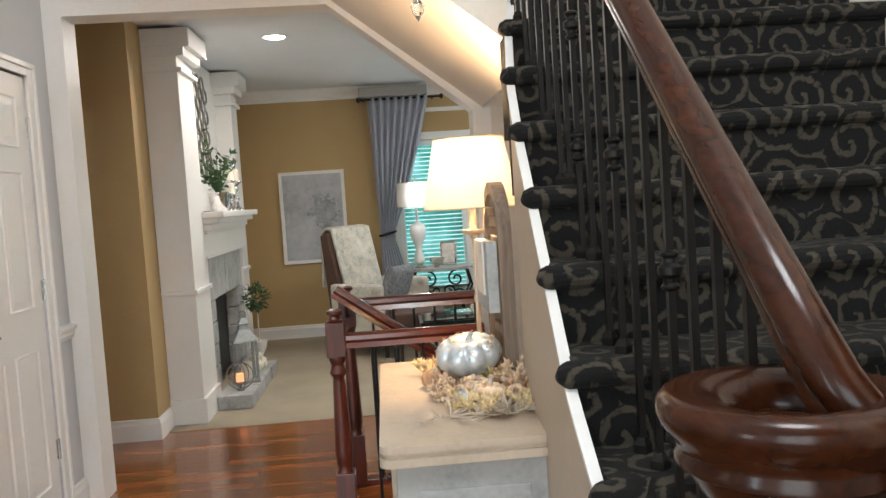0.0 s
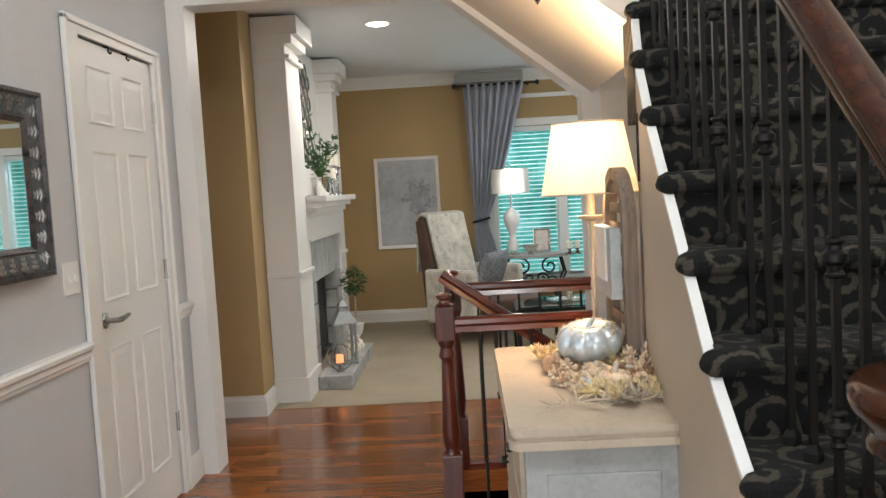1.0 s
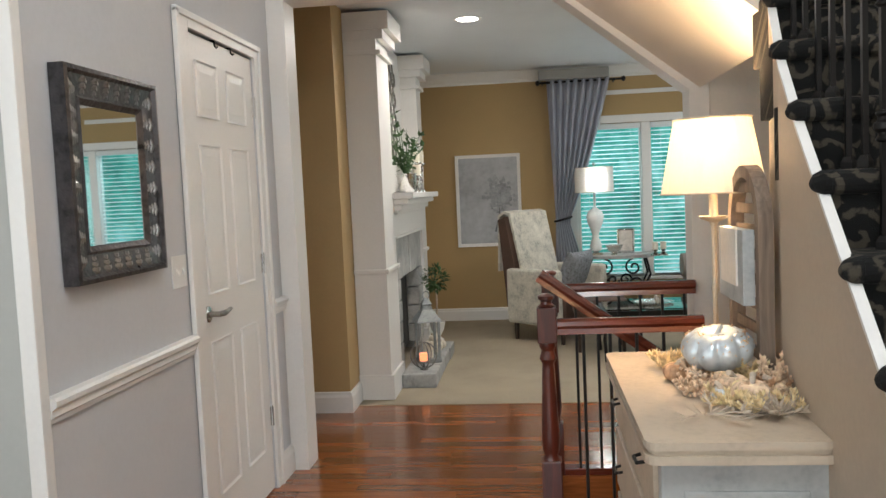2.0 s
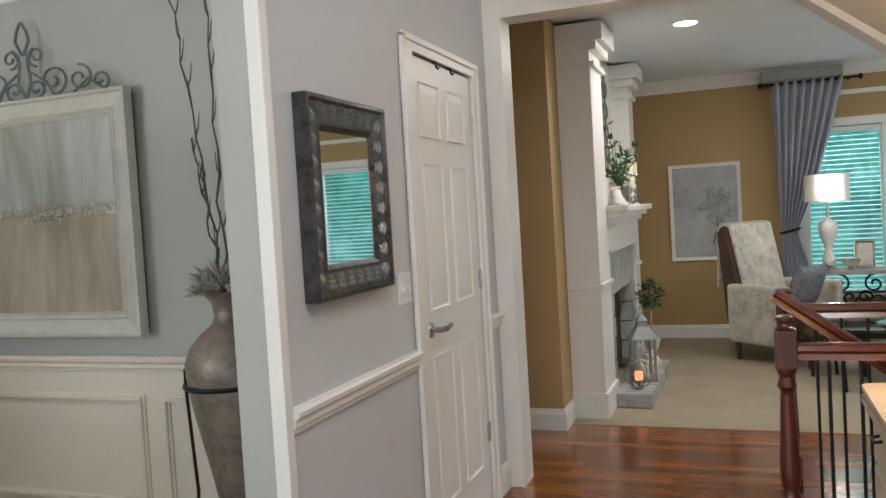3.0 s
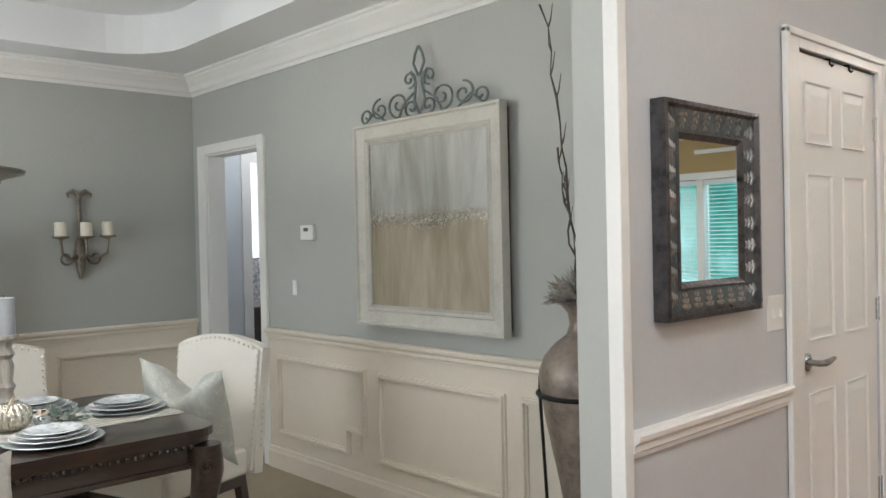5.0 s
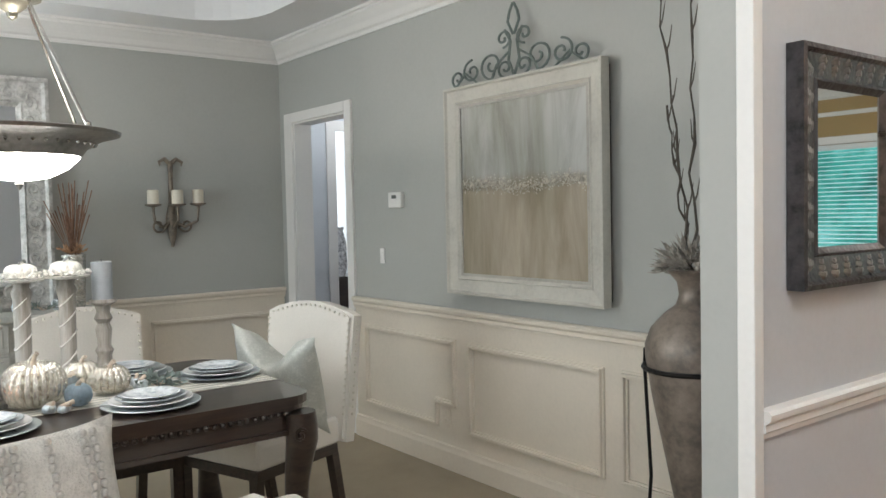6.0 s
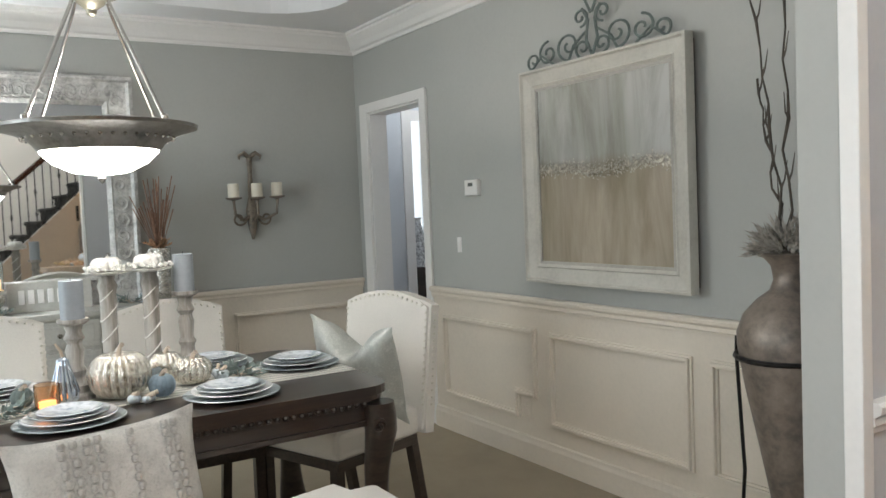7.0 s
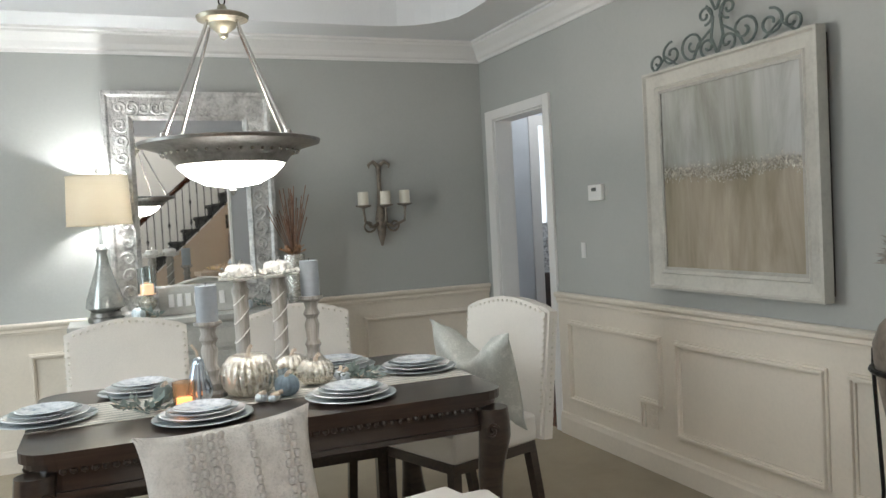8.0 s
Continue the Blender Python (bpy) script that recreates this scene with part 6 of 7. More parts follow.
for sx in (-1, 1):
    for sy in (-1, 1):
        b = bmesh.new()
        n = 14
        prof = []
        for i in range(n + 1):
            u = i / n
            z = 0.70 - 0.70 * u
            bulge = 0.0 + 0.016 * math.exp(-((u - 0.12) / 0.16) ** 2) - 0.004 * math.sin(math.pi * min(1, u * 1.1)) + 0.03 * u ** 6
            w = 0.056 - 0.016 * math.sin(math.pi * min(1, max(0, (u - 0.15) / 0.7))) + 0.012 * u ** 5
            prof.append((bulge, w, z))
        rings = []
        for o, w, z in prof:
            cx, cy = sx * (TX - 0.056 + o), sy * (TY - 0.056 + o)
            rings.append([b.verts.new((cx + w * math.cos(a), cy + w * math.sin(a), z)) for a in np.linspace(0, 2 * math.pi, 12, endpoint=False)])
        for a, c in zip(rings, rings[1:]):
            for i in range(12):
                b.faces.new((a[i], a[(i + 1) % 12], c[(i + 1) % 12], c[i]))
        b.faces.new(rings[0])
        b.faces.new(rings[-1])
        leg = part("leg", b, DARK_WOOD, dt, "curved carved leg", True)
        for (u0, v0, d) in ((0.025, 0.63, 1),):
            pts = [(sx * (TX + 0.012), sy * (TY - 0.075) + x, z) for x, _, z in scroll_curve(0, v0, 0.026, 1.3, 0, d, 18)]
            part("carving", tube(bmesh.new(), pts, 0.006, 5), DARK_WOOD, leg)

TT = 0.765
runner = thing("table_runner", "cream striped table runner along the dining table", "runner", pose(-2.805, 0.425, TT))
part("cloth", prism(bmesh.new(), [(-0.17, -0.759), (0.17, -0.759), (0.17, 0.759), (-0.17, 0.759)], "z", 0.0005, 0.003), surface("cream_runner_cloth", (0.62, 0.6, 0.54), 0.9, vary=0.1, fine=200, bumpy=0.4), runner)
STRIPE = surface("grey_stripe_thread", (0.34, 0.34, 0.33), 0.9, vary=0.1)
for x in np.linspace(-0.15, 0.15, 9):
    part("stripe", boxed(x - 0.003, x + 0.003, -0.758, 0.758, 0.0028, 0.0036), STRIPE, runner)

CHARGER = surface("pale_blue_charger", (0.42, 0.47, 0.49), 0.28, 0.3, vary=0.1, big=10)
CHINA = surface("white_china", (0.78, 0.79, 0.8), 0.15, vary=0.04)
BLUE_CHINA = surface("blue_transfer_china", (0.68, 0.72, 0.75), 0.18, vary=0.25, big=26, fine=70, bumpy=0.0, second=(0.16, 0.25, 0.34))


def plate_bm(r, h, z):
    return turned([(0.0, z), (r * 0.55, z), (r * 0.62, z + 0.002), (r, z + h), (r - 0.003, z + h + 0.002), (r * 0.62, z + 0.005), (0, z + 0.004)], 40)


def setting(m):
    s = thing("place_setting", "stack of three plates on a pale blue charger", "plates", m, "place settings")
    part("charger", plate_bm(0.158, 0.012, 0.0), CHARGER, s, "pale blue charger", True)
    part("dinner_plate", plate_bm(0.134, 0.016, 0.009), CHINA, s, "white dinner plate", True)
    part("salad_plate", plate_bm(0.112, 0.015, 0.02), CHARGER, s, "grey-blue salad plate", True)
    part("top_plate", plate_bm(0.092, 0.012, 0.030), BLUE_CHINA, s, "small blue and white patterned plate", True)
    return s


s0 = setting(pose(-2.538, 0.682, TT + 0.0005))
for x, y, z, a in ((-2.516, 0.188, 0, 30), (-2.854, 1.042, 0.004, 60), (-2.776, -0.281, 0.004, 200), (-3.099, 0.025, 0, 10), (-3.118, 0.789, 0, 90)):
    copy_thing(s0, pose(x, y, TT + 0.0005 + z, 0, 0, a))

# centrepiece
TAUPE_WOOD = wood("whitewashed_turned_wood", (0.5, 0.47, 0.43), (0.24, 0.215, 0.185), 0.7, "z")
GREY_WAX = surface("grey_wax", (0.36, 0.39, 0.42), 0.5, vary=0.08)
RZ = TT + 0.004


def wood_stick(m, h, candle, r=0.038, top=0.05):
    c = thing("wooden_candlestick", "whitewashed turned wood candlestick with a grey pillar candle", "candlestick", m, "centrepiece candlesticks")
    part("stand", turned([(0.055, 0), (0.055, 0.015), (0.04, 0.025), (0.045, 0.05), (0.028, 0.07), (0.026, h * 0.3), (0.034, h * 0.36), (0.024, h * 0.42), (0.03, h * 0.62), (0.022, h * 0.7), (0.034, h * 0.76), (0.024, h * 0.84), (0.03, h * 0.92), (top, h * 0.96), (top, h)], 22), TAUPE_WOOD, c, "", True)
    can = part("candle", turned([(r, h), (r, h + candle - 0.003), (r - 0.005, h + candle), (r * 0.7, h + candle - 0.006), (0, h + candle - 0.008)], 24), GREY_WAX, c, "", True)
    part("wick", tube(bmesh.new(), [(0, 0, h + candle - 0.008), (0.002, 0, h + candle + 0.008)], 0.0012, 5), IRON, can)
    return c


wood_stick(pose(-2.835, 0.252, RZ), 0.27, 0.13)
wood_stick(pose(-3.121, 0.694, TT), 0.31, 0.145)
LACE = surface("white_lace_ceramic", (0.74, 0.72, 0.68), 0.5, vary=0.2, big=40, fine=90, bumpy=0.6, depth=0.006)
for x, y, h in ((-3.130, 0.414, 0.405), (-3.104, 0.562, 0.41)):
    st = thing("pedestal_stand", "tall grey wood pedestal stand with a pale rim", "stand", pose(x, y, TT), "centrepiece pedestals")
    part("column", turned([(0.055, 0), (0.055, 0.015), (0.036, 0.03), (0.028, 0.1), (0.03, h - 0.08), (0.036, h - 0.05), (0.026, h - 0.03), (0.03, h - 0.012)], 20), TAUPE_WOOD, st, "", True)
    part("plate", turned([(0.03, h - 0.014), (0.08, h - 0.006), (0.084, h), (0, h)], 24), LACE, st, "", True)
    for k in range(4):
        z = 0.1 + k * 0.075
        part("carved_ring", tube(bmesh.new(), [(0.030 * math.cos(a), 0.030 * math.sin(a), z + 0.03 * math.sin(a * 1.0)) for a in np.linspace(0, 2 * math.pi, 19)], 0.003, 5, False), LACE, st)
    cl, rq = bmesh.new(), random.Random(int(y * 1000))
    for k in range(46):
        a, d = rq.uniform(0, 2 * math.pi), rq.uniform(0.045, 0.082)
        r = rq.uniform(0.005, 0.009)
        lathe(cl, [(0, -r), (r * 0.8, -r * 0.5), (r, 0), (r * 0.8, r * 0.6), (0, r)], 6, c=(d * math.cos(a), d * math.sin(a), h + r + rq.uniform(0, 0.012)))
    tagged(part("pearl_garland", cl, LACE, st, "pale beaded garland", True), kind="stuff")
    pumpkin("white_pumpkin", "small white lace pumpkin on a pedestal", 0.056, 0.055, LACE, pose(x, y, TT + h), 10, SILVER, "pumpkin", "white pumpkins")
pumpkin("mercury_pumpkin", "large mercury glass pumpkin on the table runner", 0.102, 0.155, MERCURY, pose(-2.756, 0.374, RZ), 24, GREY_TWIG, "pumpkin", "mercury pumpkins")
pumpkin("mercury_pumpkin", "medium mercury glass pumpkin on the table runner", 0.07, 0.10, MERCURY, pose(-2.802, 0.625, RZ), 16, GREY_TWIG, "pumpkin", "mercury pumpkins")
pumpkin("mercury_pumpkin", "mercury glass pumpkin behind the candlesticks", 0.062, 0.10, MERCURY, pose(-2.975, 0.573, RZ), 14, GREY_TWIG, "pumpkin", "mercury pumpkins")
VELVET = surface("blue_grey_velvet", (0.24, 0.31, 0.36), 0.85, vary=0.2, big=16, bumpy=0.2)
pumpkin("velvet_pumpkin", "blue-grey velvet pumpkin on the table", 0.044, 0.075, VELVET, pose(-2.678, 0.491, RZ), 8, GREY_TWIG, "pumpkin", "velvet pumpkins")
pumpkin("velvet_pumpkin", "dark grey-green velvet pumpkin on the table", 0.036, 0.06, surface("grey_green_velvet", (0.15, 0.18, 0.17), 0.85, vary=0.2), pose(-2.840, 0.087, RZ), 8, GREY_TWIG, "pumpkin", "velvet pumpkins")
pumpkin("velvet_pumpkin", "slate velvet pumpkin behind the votive", 0.034, 0.06, surface("slate_velvet", (0.2, 0.23, 0.24), 0.85, vary=0.2), pose(-2.923, 0.518, RZ), 8, GREY_TWIG, "pumpkin", "velvet pumpkins")
for k, (x, y, r) in enumerate(((-2.627, 0.391, 0.022), (-2.605, 0.428, 0.018), (-2.626, 0.441, 0.017), (-2.789, 0.724, 0.028), (-2.863, 0.732, 0.024))):
    pumpkin("tiny_gourd", "tiny pale silver gourd on the table", r, r * 1.4, SILVER_PAINT, pose(x, y, RZ, 0, 0, 33 * k), 7, GREY_TWIG, "gourd", "tiny gourds")
gd = thing("glass_gourd", "silvery blue ribbed glass gourd", "gourd", pose(-2.751, 0.203, RZ))
part("body", turned([(0.02, 0), (0.042, 0.02), (0.046, 0.05), (0.034, 0.09), (0.022, 0.13), (0.018, 0.15), (0.006, 0.16), (0, 0.16)], 64, lobes=12, depth=0.14), surface("silvered_blue_glass", (0.5, 0.57, 0.65), 0.12, 0.9, vary=0.2, big=20), gd, "", True)
part("stem", tube(bmesh.new(), [(0, 0, 0.155), (0.002, -0.004, 0.18), (0.0, -0.02, 0.205)], [0.006, 0.005, 0.004], 7), GREY_TWIG, gd, "", True)
vt = thing("votive", "amber glass votive with a lit candle", "candle holder", pose(-2.688, 0.146, RZ))
AMBER = clear_glass("amber_glass", (1.0, 0.72, 0.5), 0.15)
part("glass", turned([(0.03, 0), (0.036, 0.01), (0.038, 0.09), (0.035, 0.09), (0.033, 0.012), (0, 0.01)], 24), AMBER, vt, "", True)
part("candle", turned([(0.025, 0.012), (0.025, 0.04), (0, 0.038)], 18), glow("amber_candle", (1.0, 0.5, 0.22), 3.0, (0.8, 0.5, 0.3)), vt, "glowing candle", True)
EUC = surface("silver_green_leaf", (0.24, 0.29, 0.27), 0.7, vary=0.25, big=25)
spray("eucalyptus_sprig", "silver-green eucalyptus sprig on the runner", pose(-2.714, 0.014, RZ), EUC, 9, 0.11, 0.04, 0.011, 0.35, GREY_TWIG, 31, "greenery", 9)
spray("eucalyptus_sprig", "silver-green eucalyptus sprig beside the plates", pose(-2.787, 0.784, RZ), EUC, 9, 0.10, 0.04, 0.011, 0.35, GREY_TWIG, 32, "greenery", 9)


# ---- dining chairs ----
def nails(parent, pts, out):
    global nail_data
    for p in pts:
        ob = new("nail", nail_data)
        ob.parent = parent
        ob.location = p


nail_data = bpy.data.meshes.new("nail")
nb = turned([(0, -0.006), (0.005, -0.004), (0.006, 0), (0.005, 0.004), (0, 0.006)], 8)
nb.to_mesh(nail_data)
nb.free()
nail_data.materials.append(surface("pale_nail_head", (0.72, 0.68, 0.6), 0.35, 0.3, vary=0.05))


def dining_chair(m, label, wings=False, seat_mat=LINEN):
    """Faces +y of its own; camel top back with a row of nails."""
    c = thing("dining_chair", label, "chair", m, "dining chairs")
    w, d = 0.25, 0.24
    part("seat", boxed(-w, w, -d, d, 0.405, 0.525, bevel=0.03, seg=3), seat_mat, c, "linen seat")
    part("seat_rail", boxed(-w + 0.01, w - 0.01, -d + 0.01, d - 0.01, 0.365, 0.407, bevel=0.004), DARK_WOOD, c, "dark seat rail")
    top = [(-w, 0.40), (w, 0.40), (w + 0.005, 0.945)] + [(w - 2 * w * u, 0.955 + 0.045 * math.sin(math.pi * u) ** 1.2) for u in np.linspace(0.06, 0.94, 13)] + [(-w - 0.005, 0.945)]
    bb = bmesh.new()
    prism(bb, top, "y", -0.04, 0.04)
    bmesh.ops.bevel(bb, geom=[e for e in bb.edges if abs(e.verts[0].co.y - e.verts[1].co.y) < 1e-6], offset=0.014, segments=2, affect="EDGES")
    back = part("backrest", bb, seat_mat, c, "linen back with a curved top", True, pose(0, -d - 0.01, 0, 7, 0, 0))
    pts = [(s * (w - 0.012), 0.042, z) for s in (-1, 1) for z in np.arange(0.52, 0.94, 0.03)] + [(w - 0.012 - 2 * (w - 0.012) * u, 0.042, 0.937 + 0.045 * math.sin(math.pi * u) ** 1.2) for u in np.linspace(0.05, 0.95, 16)]
    nails(back, pts, 1)
    nails(back, [(s * (w + 0.004), 0.0, z) for s in (-1, 1) for z in np.arange(0.52, 0.94, 0.03)], 1)
    for sx in (-1, 1):
        part("leg", prism(bmesh.new(), [(sx * (w - 0.04) - 0.02, d - 0.05), (sx * (w - 0.04) + 0.02, d - 0.05), (sx * (w - 0.04) + 0.02, d - 0.01), (sx * (w - 0.04) - 0.02, d - 0.01)], "z", 0, 0.37), DARK_WOOD, c, "dark square leg")
        part("leg", prism(bmesh.new(), [(-d - 0.07, 0), (-d - 0.035, 0), (-d + 0.04, 0.385), (-d - 0.0, 0.385)], "x", sx * (w - 0.04) - 0.02, sx * (w - 0.04) + 0.02), DARK_WOOD, c, "dark raked leg")
    return c


end_chair = dining_chair(pose(-3.001, 1.261, 0, 0, 0, 199), "ivory linen dining chair with nail trim at the table end")
far_chair = dining_chair(pose(-3.356, -0.009, 0, 0, 0, -90), "ivory linen dining chair with nail trim pushed to the table")
copy_thing(far_chair, pose(-3.334, 0.746, 0, 0, 0, -90))
SILVER_SILK = surface("silver_damask_silk", (0.48, 0.49, 0.45), 0.4, 0.15, vary=0.35, big=11, fine=120, bumpy=0.4, second=(0.72, 0.71, 0.66))
cushion("cushion", "silver damask cushion on the end chair", 0.46, 0.44, 0.16, SILVER_SILK, pose(-2.960, 1.353, 0.70, 16, 4, 21), chop=0.085)


def ottoman(m, label):
    c = thing("upholstered_stool", label, "stool", m, "dining stools")
    part("seat", boxed(-0.22, 0.22, -0.25, 0.25, 0.40, 0.50, bevel=0.04, seg=4), LINEN, c, "cream padded seat", True)
    part("rail", boxed(-0.2, 0.2, -0.23, 0.23, 0.34, 0.40, bevel=0.004), DARK_WOOD, c)
    for x in (-0.17, 0.17):
        for y in (-0.2, 0.2):
            part("leg", turned([(0.016, 0), (0.022, 0.34)], 4, c=(x, y, 0)), DARK_WOOD, c)
    return c


o1 = ottoman(pose(-1.961, 0.771, 0), "cream padded stool with a folded napkin beside the table")
copy_thing(o1, pose(-1.903, 0.149, 0))
nap = thing("folded_napkin", "folded white napkin with grey stitching on the stool", "napkin", pose(-2.037, 0.759, 0.502, 0, 0, 12))
for k in range(3):
    part("fold", boxed(-0.12 + 0.004 * k, 0.12 - 0.006 * k, -0.15 + 0.005 * k, 0.15 - 0.006 * k, 0.008 * k, 0.008 * k + 0.007, bevel=0.003), surface("grey_napkin", (0.36, 0.36, 0.36), 0.9, vary=0.2, fine=200) if k == 0 else LINEN, nap)
KNIT = surface("cream_knit", (0.64, 0.61, 0.565), 0.95, vary=0.14, big=20, fine=150, bumpy=0.9, depth=0.006)
PM4 = pose(-1.945, 0.209, 0.668, 16, 2, -83)
pil = thing("knit_pillow", "cream knitted pillow with bobble stripes on a stool", "pillow", PM4)
kn = cushion("cover", "", 0.46, 0.42, 0.15, KNIT, Matrix.Identity(4))
kn.parent = pil
for key in ("label", "category"):
    if key in kn:
        del kn[key]
bob = None
for x in (-0.155, -0.13, -0.045, 0.03, 0.055, 0.085, 0.11):
    for k in range(17):
        z = -0.175 + k * 0.0218
        u, v = x / 0.23, z / 0.21
        y = -0.075 * ((1 - abs(u) ** 2.5) * (1 - abs(v) ** 2.5)) ** 0.45 - 0.003
        for sgn in (1, -1):
            if bob is None:
                bob = part("bobble", turned([(0, -0.012), (0.0085, -0.008), (0.011, 0), (0.0085, 0.008), (0, 0.012)], 8), KNIT, pil, "", True)
                ob = bob
            else:
                ob = new("bobble", bob.data)
                ob.parent = pil
            ob.location = (x + 0.002 * math.sin(k * 3), sgn * y, z)

# ---- chandelier ----
chd = thing("chandelier", "pewter bowl pendant with a lit alabaster glass", "chandelier", pose(-2.80, 0.365, -0.014))
part("bowl_rim", turned([(0.19, 1.605), (0.205, 1.625), (0.22, 1.64), (0.26, 1.66), (0.315, 1.675), (0.318, 1.685), (0.30, 1.69), (0.25, 1.675), (0.2, 1.645), (0.185, 1.62)], 48), PEWTER, chd, "pierced pewter rim", True)
for k in range(40):
    a = 2 * math.pi * k / 40
    part("bead", turned([(0, -0.008), (0.007, 0), (0, 0.008)], 6, c=(0.236 * math.cos(a), 0.236 * math.sin(a), 1.645)), NICKEL, chd)
part("glass_bowl", turned([(0.19, 1.615), (0.185, 1.60), (0.15, 1.565), (0.09, 1.535), (0.03, 1.526), (0, 1.525)], 40), glow("lit_alabaster", (1.0, 0.96, 0.9), 14.0), chd, "lit alabaster glass bowl", True)
part("bottom_finial", turned([(0, 1.495), (0.008, 1.505), (0.014, 1.515), (0.006, 1.527)], 14), PEWTER, chd, "", True)
part("hub", turned([(0, 2.045), (0.015, 2.055), (0.018, 2.07), (0.045, 2.09), (0.05, 2.105), (0.088, 2.115), (0.092, 2.128), (0.08, 2.135), (0.02, 2.15), (0.012, 2.17)], 28), surface("aged_brass_pewter", (0.3, 0.28, 0.22), 0.4, 0.85, vary=0.25, big=12), chd, "cast hub", True)
for a in (0.6, 2.17, 3.74, 5.31):
    ca, sa = math.cos(a), math.sin(a)
    part("arm", tube(bmesh.new(), [(0.07 * ca, 0.07 * sa, 2.105), (0.085 * ca, 0.085 * sa, 2.07), (0.278 * ca, 0.278 * sa, 1.70), (0.285 * ca, 0.285 * sa, 1.685)], [0.005, 0.006, 0.006, 0.008], 8), NICKEL, chd, "slim metal arm")
    part("knob", turned([(0, -0.014), (0.011, -0.006), (0.011, 0.006), (0, 0.014)], 10, c=(0.284 * ca, 0.284 * sa, 1.695)), NICKEL, chd, "", True)
for k in range(16):
    z = 2.17 + k * 0.042
    if z < 2.84:
        loop = [(0.011 * math.cos(a) * (1 if k % 2 else 0), 0.011 * math.cos(a) * (0 if k % 2 else 1), z + 0.02 + 0.026 * math.sin(a)) for a in np.linspace(0, 2 * math.pi, 13)]
        part("chain_link", tube(bmesh.new(), loop, 0.003, 5, False), IRON, chd)
part("ceiling_cap", turned([(0.06, CZ + 0.235), (0.055, CZ + 0.215), (0.012, CZ + 0.195)], 24), PEWTER, chd, "", True)

# ---- sideboard and what stands on it ----
sb = thing("sideboard", "grey painted sideboard with drawers against the wall", "sideboard", pose(DX + 0.03, 0.425, 0))
SBG = surface("grey_furniture_paint", (0.5, 0.49, 0.45), 0.5, vary=0.1, big=5)
SL = 0.73
part("top", boxed(0, 0.36, -SL, SL, 0.825, 0.86, bevel=0.008), SBG, sb, "pale grey top")
part("body", boxed(0.01, 0.33, -SL + 0.03, SL - 0.03, 0.1, 0.825, bevel=0.004), SBG, sb)
for k in range(3):
    for j, (z0, z1) in enumerate(((0.66, 0.81), (0.48, 0.64), (0.14, 0.46))):
        y0 = -SL + 0.06 + k * 0.463
        d = part("drawer", boxed(0.33, 0.348, y0, y0 + 0.42, z0, z1, bevel=0.005), SBG, sb)
        part("drawer_bead", boxed(0.346, 0.353, y0 + 0.03, y0 + 0.39, z0 + 0.025, z1 - 0.025, bevel=0.004), SBG, d)
        part("knob", turned([(0.006, 0), (0.014, 0.012), (0.012, 0.022), (0, 0.024)], 12, c=(0, 0, 0)), NICKEL, d, "", True, pose(0.352, y0 + 0.21, (z0 + z1) / 2, 0, 90, 0))
for y in (-SL + 0.08, SL - 0.08):
    for x in (0.05, 0.3):
        part("foot", turned([(0.02, 0), (0.032, 0.05), (0.028, 0.1)], 12, c=(x, y, 0)), SBG, sb, "", True)
SZ = 0.86
bm_m = thing("leaning_mirror", "large silver carved mirror standing on the sideboard", "mirror", Matrix.Translation((DX + 0.055, 0.445, SZ + 0.682)) @ pose(0, 0, 0, 0, 0, 92.2))
BIG_SILVER = surface("carved_silver_white", (0.58, 0.57, 0.55), 0.4, 0.5, vary=0.3, big=16, fine=50, bumpy=0.9, depth=0.01, second=(0.3, 0.3, 0.29))
mw2, mh2 = 1.0, 1.36
picture_frame(bm_m, mw2, mh2, 0.18, 0.06, BIG_SILVER)
part("glass", boxed(-mw2 / 2 + 0.165, mw2 / 2 - 0.165, -0.03, -0.01, -mh2 / 2 + 0.165, mh2 / 2 - 0.165), MIRROR, bm_m, "mirror glass")
rnd = random.Random(8)
for k in range(46):
    u = (k + 0.5) / 46 * 4
    side, f = int(u), u % 1
    x, z = ((-1 + 2 * f, -1), (1, -1 + 2 * f), (1 - 2 * f, 1), (-1, 1 - 2 * f))[side]
    x, z = x * (mw2 / 2 - 0.10), z * (mh2 / 2 - 0.10)
    crv = scroll_curve(x, z, rnd.uniform(0.035, 0.055), 1.2, rnd.uniform(0, 6), rnd.choice((-1, 1)), 16)
    part("leaf_carving", tube(bmesh.new(), [(a, -0.046, c) for a, _, c in crv], 0.009, 6), BIG_SILVER, bm_m)
sl_l = thing("table_lamp", "smoky glass lamp with a lit cream drum shade", "lamp", pose(-5.000, -0.100, SZ))
SMOKE = surface("smoky_mercury_glass", (0.42, 0.43, 0.4), 0.22, 0.5, vary=0.2, big=12)
part("foot", turned([(0.1, 0), (0.1, 0.025), (0.085, 0.03), (0.085, 0.055), (0.075, 0.06)], 28), PEWTER, sl_l, "", True)
part("body", turned([(0.075, 0.06), (0.108, 0.085), (0.1, 0.14), (0.066, 0.24), (0.035, 0.34), (0.026, 0.4), (0.034, 0.42), (0.026, 0.44), (0.01, 0.45), (0.01, 0.56)], 32), SMOKE, sl_l, "", True)
lamp_shade(0.18, 0.17, 0.565, 0.85, SHADE_CREAM, sl_l)
part("bulb", turned([(0.015, 0.64), (0.03, 0.70), (0.025, 0.73), (0, 0.745)], 14), glow("sideboard_bulb", (1.0, 0.85, 0.62), 8), sl_l, "", True)
part("finial", turned([(0.005, 0.83), (0.005, 0.87), (0.016, 0.885), (0, 0.905)], 12), NICKEL, sl_l, "", True)
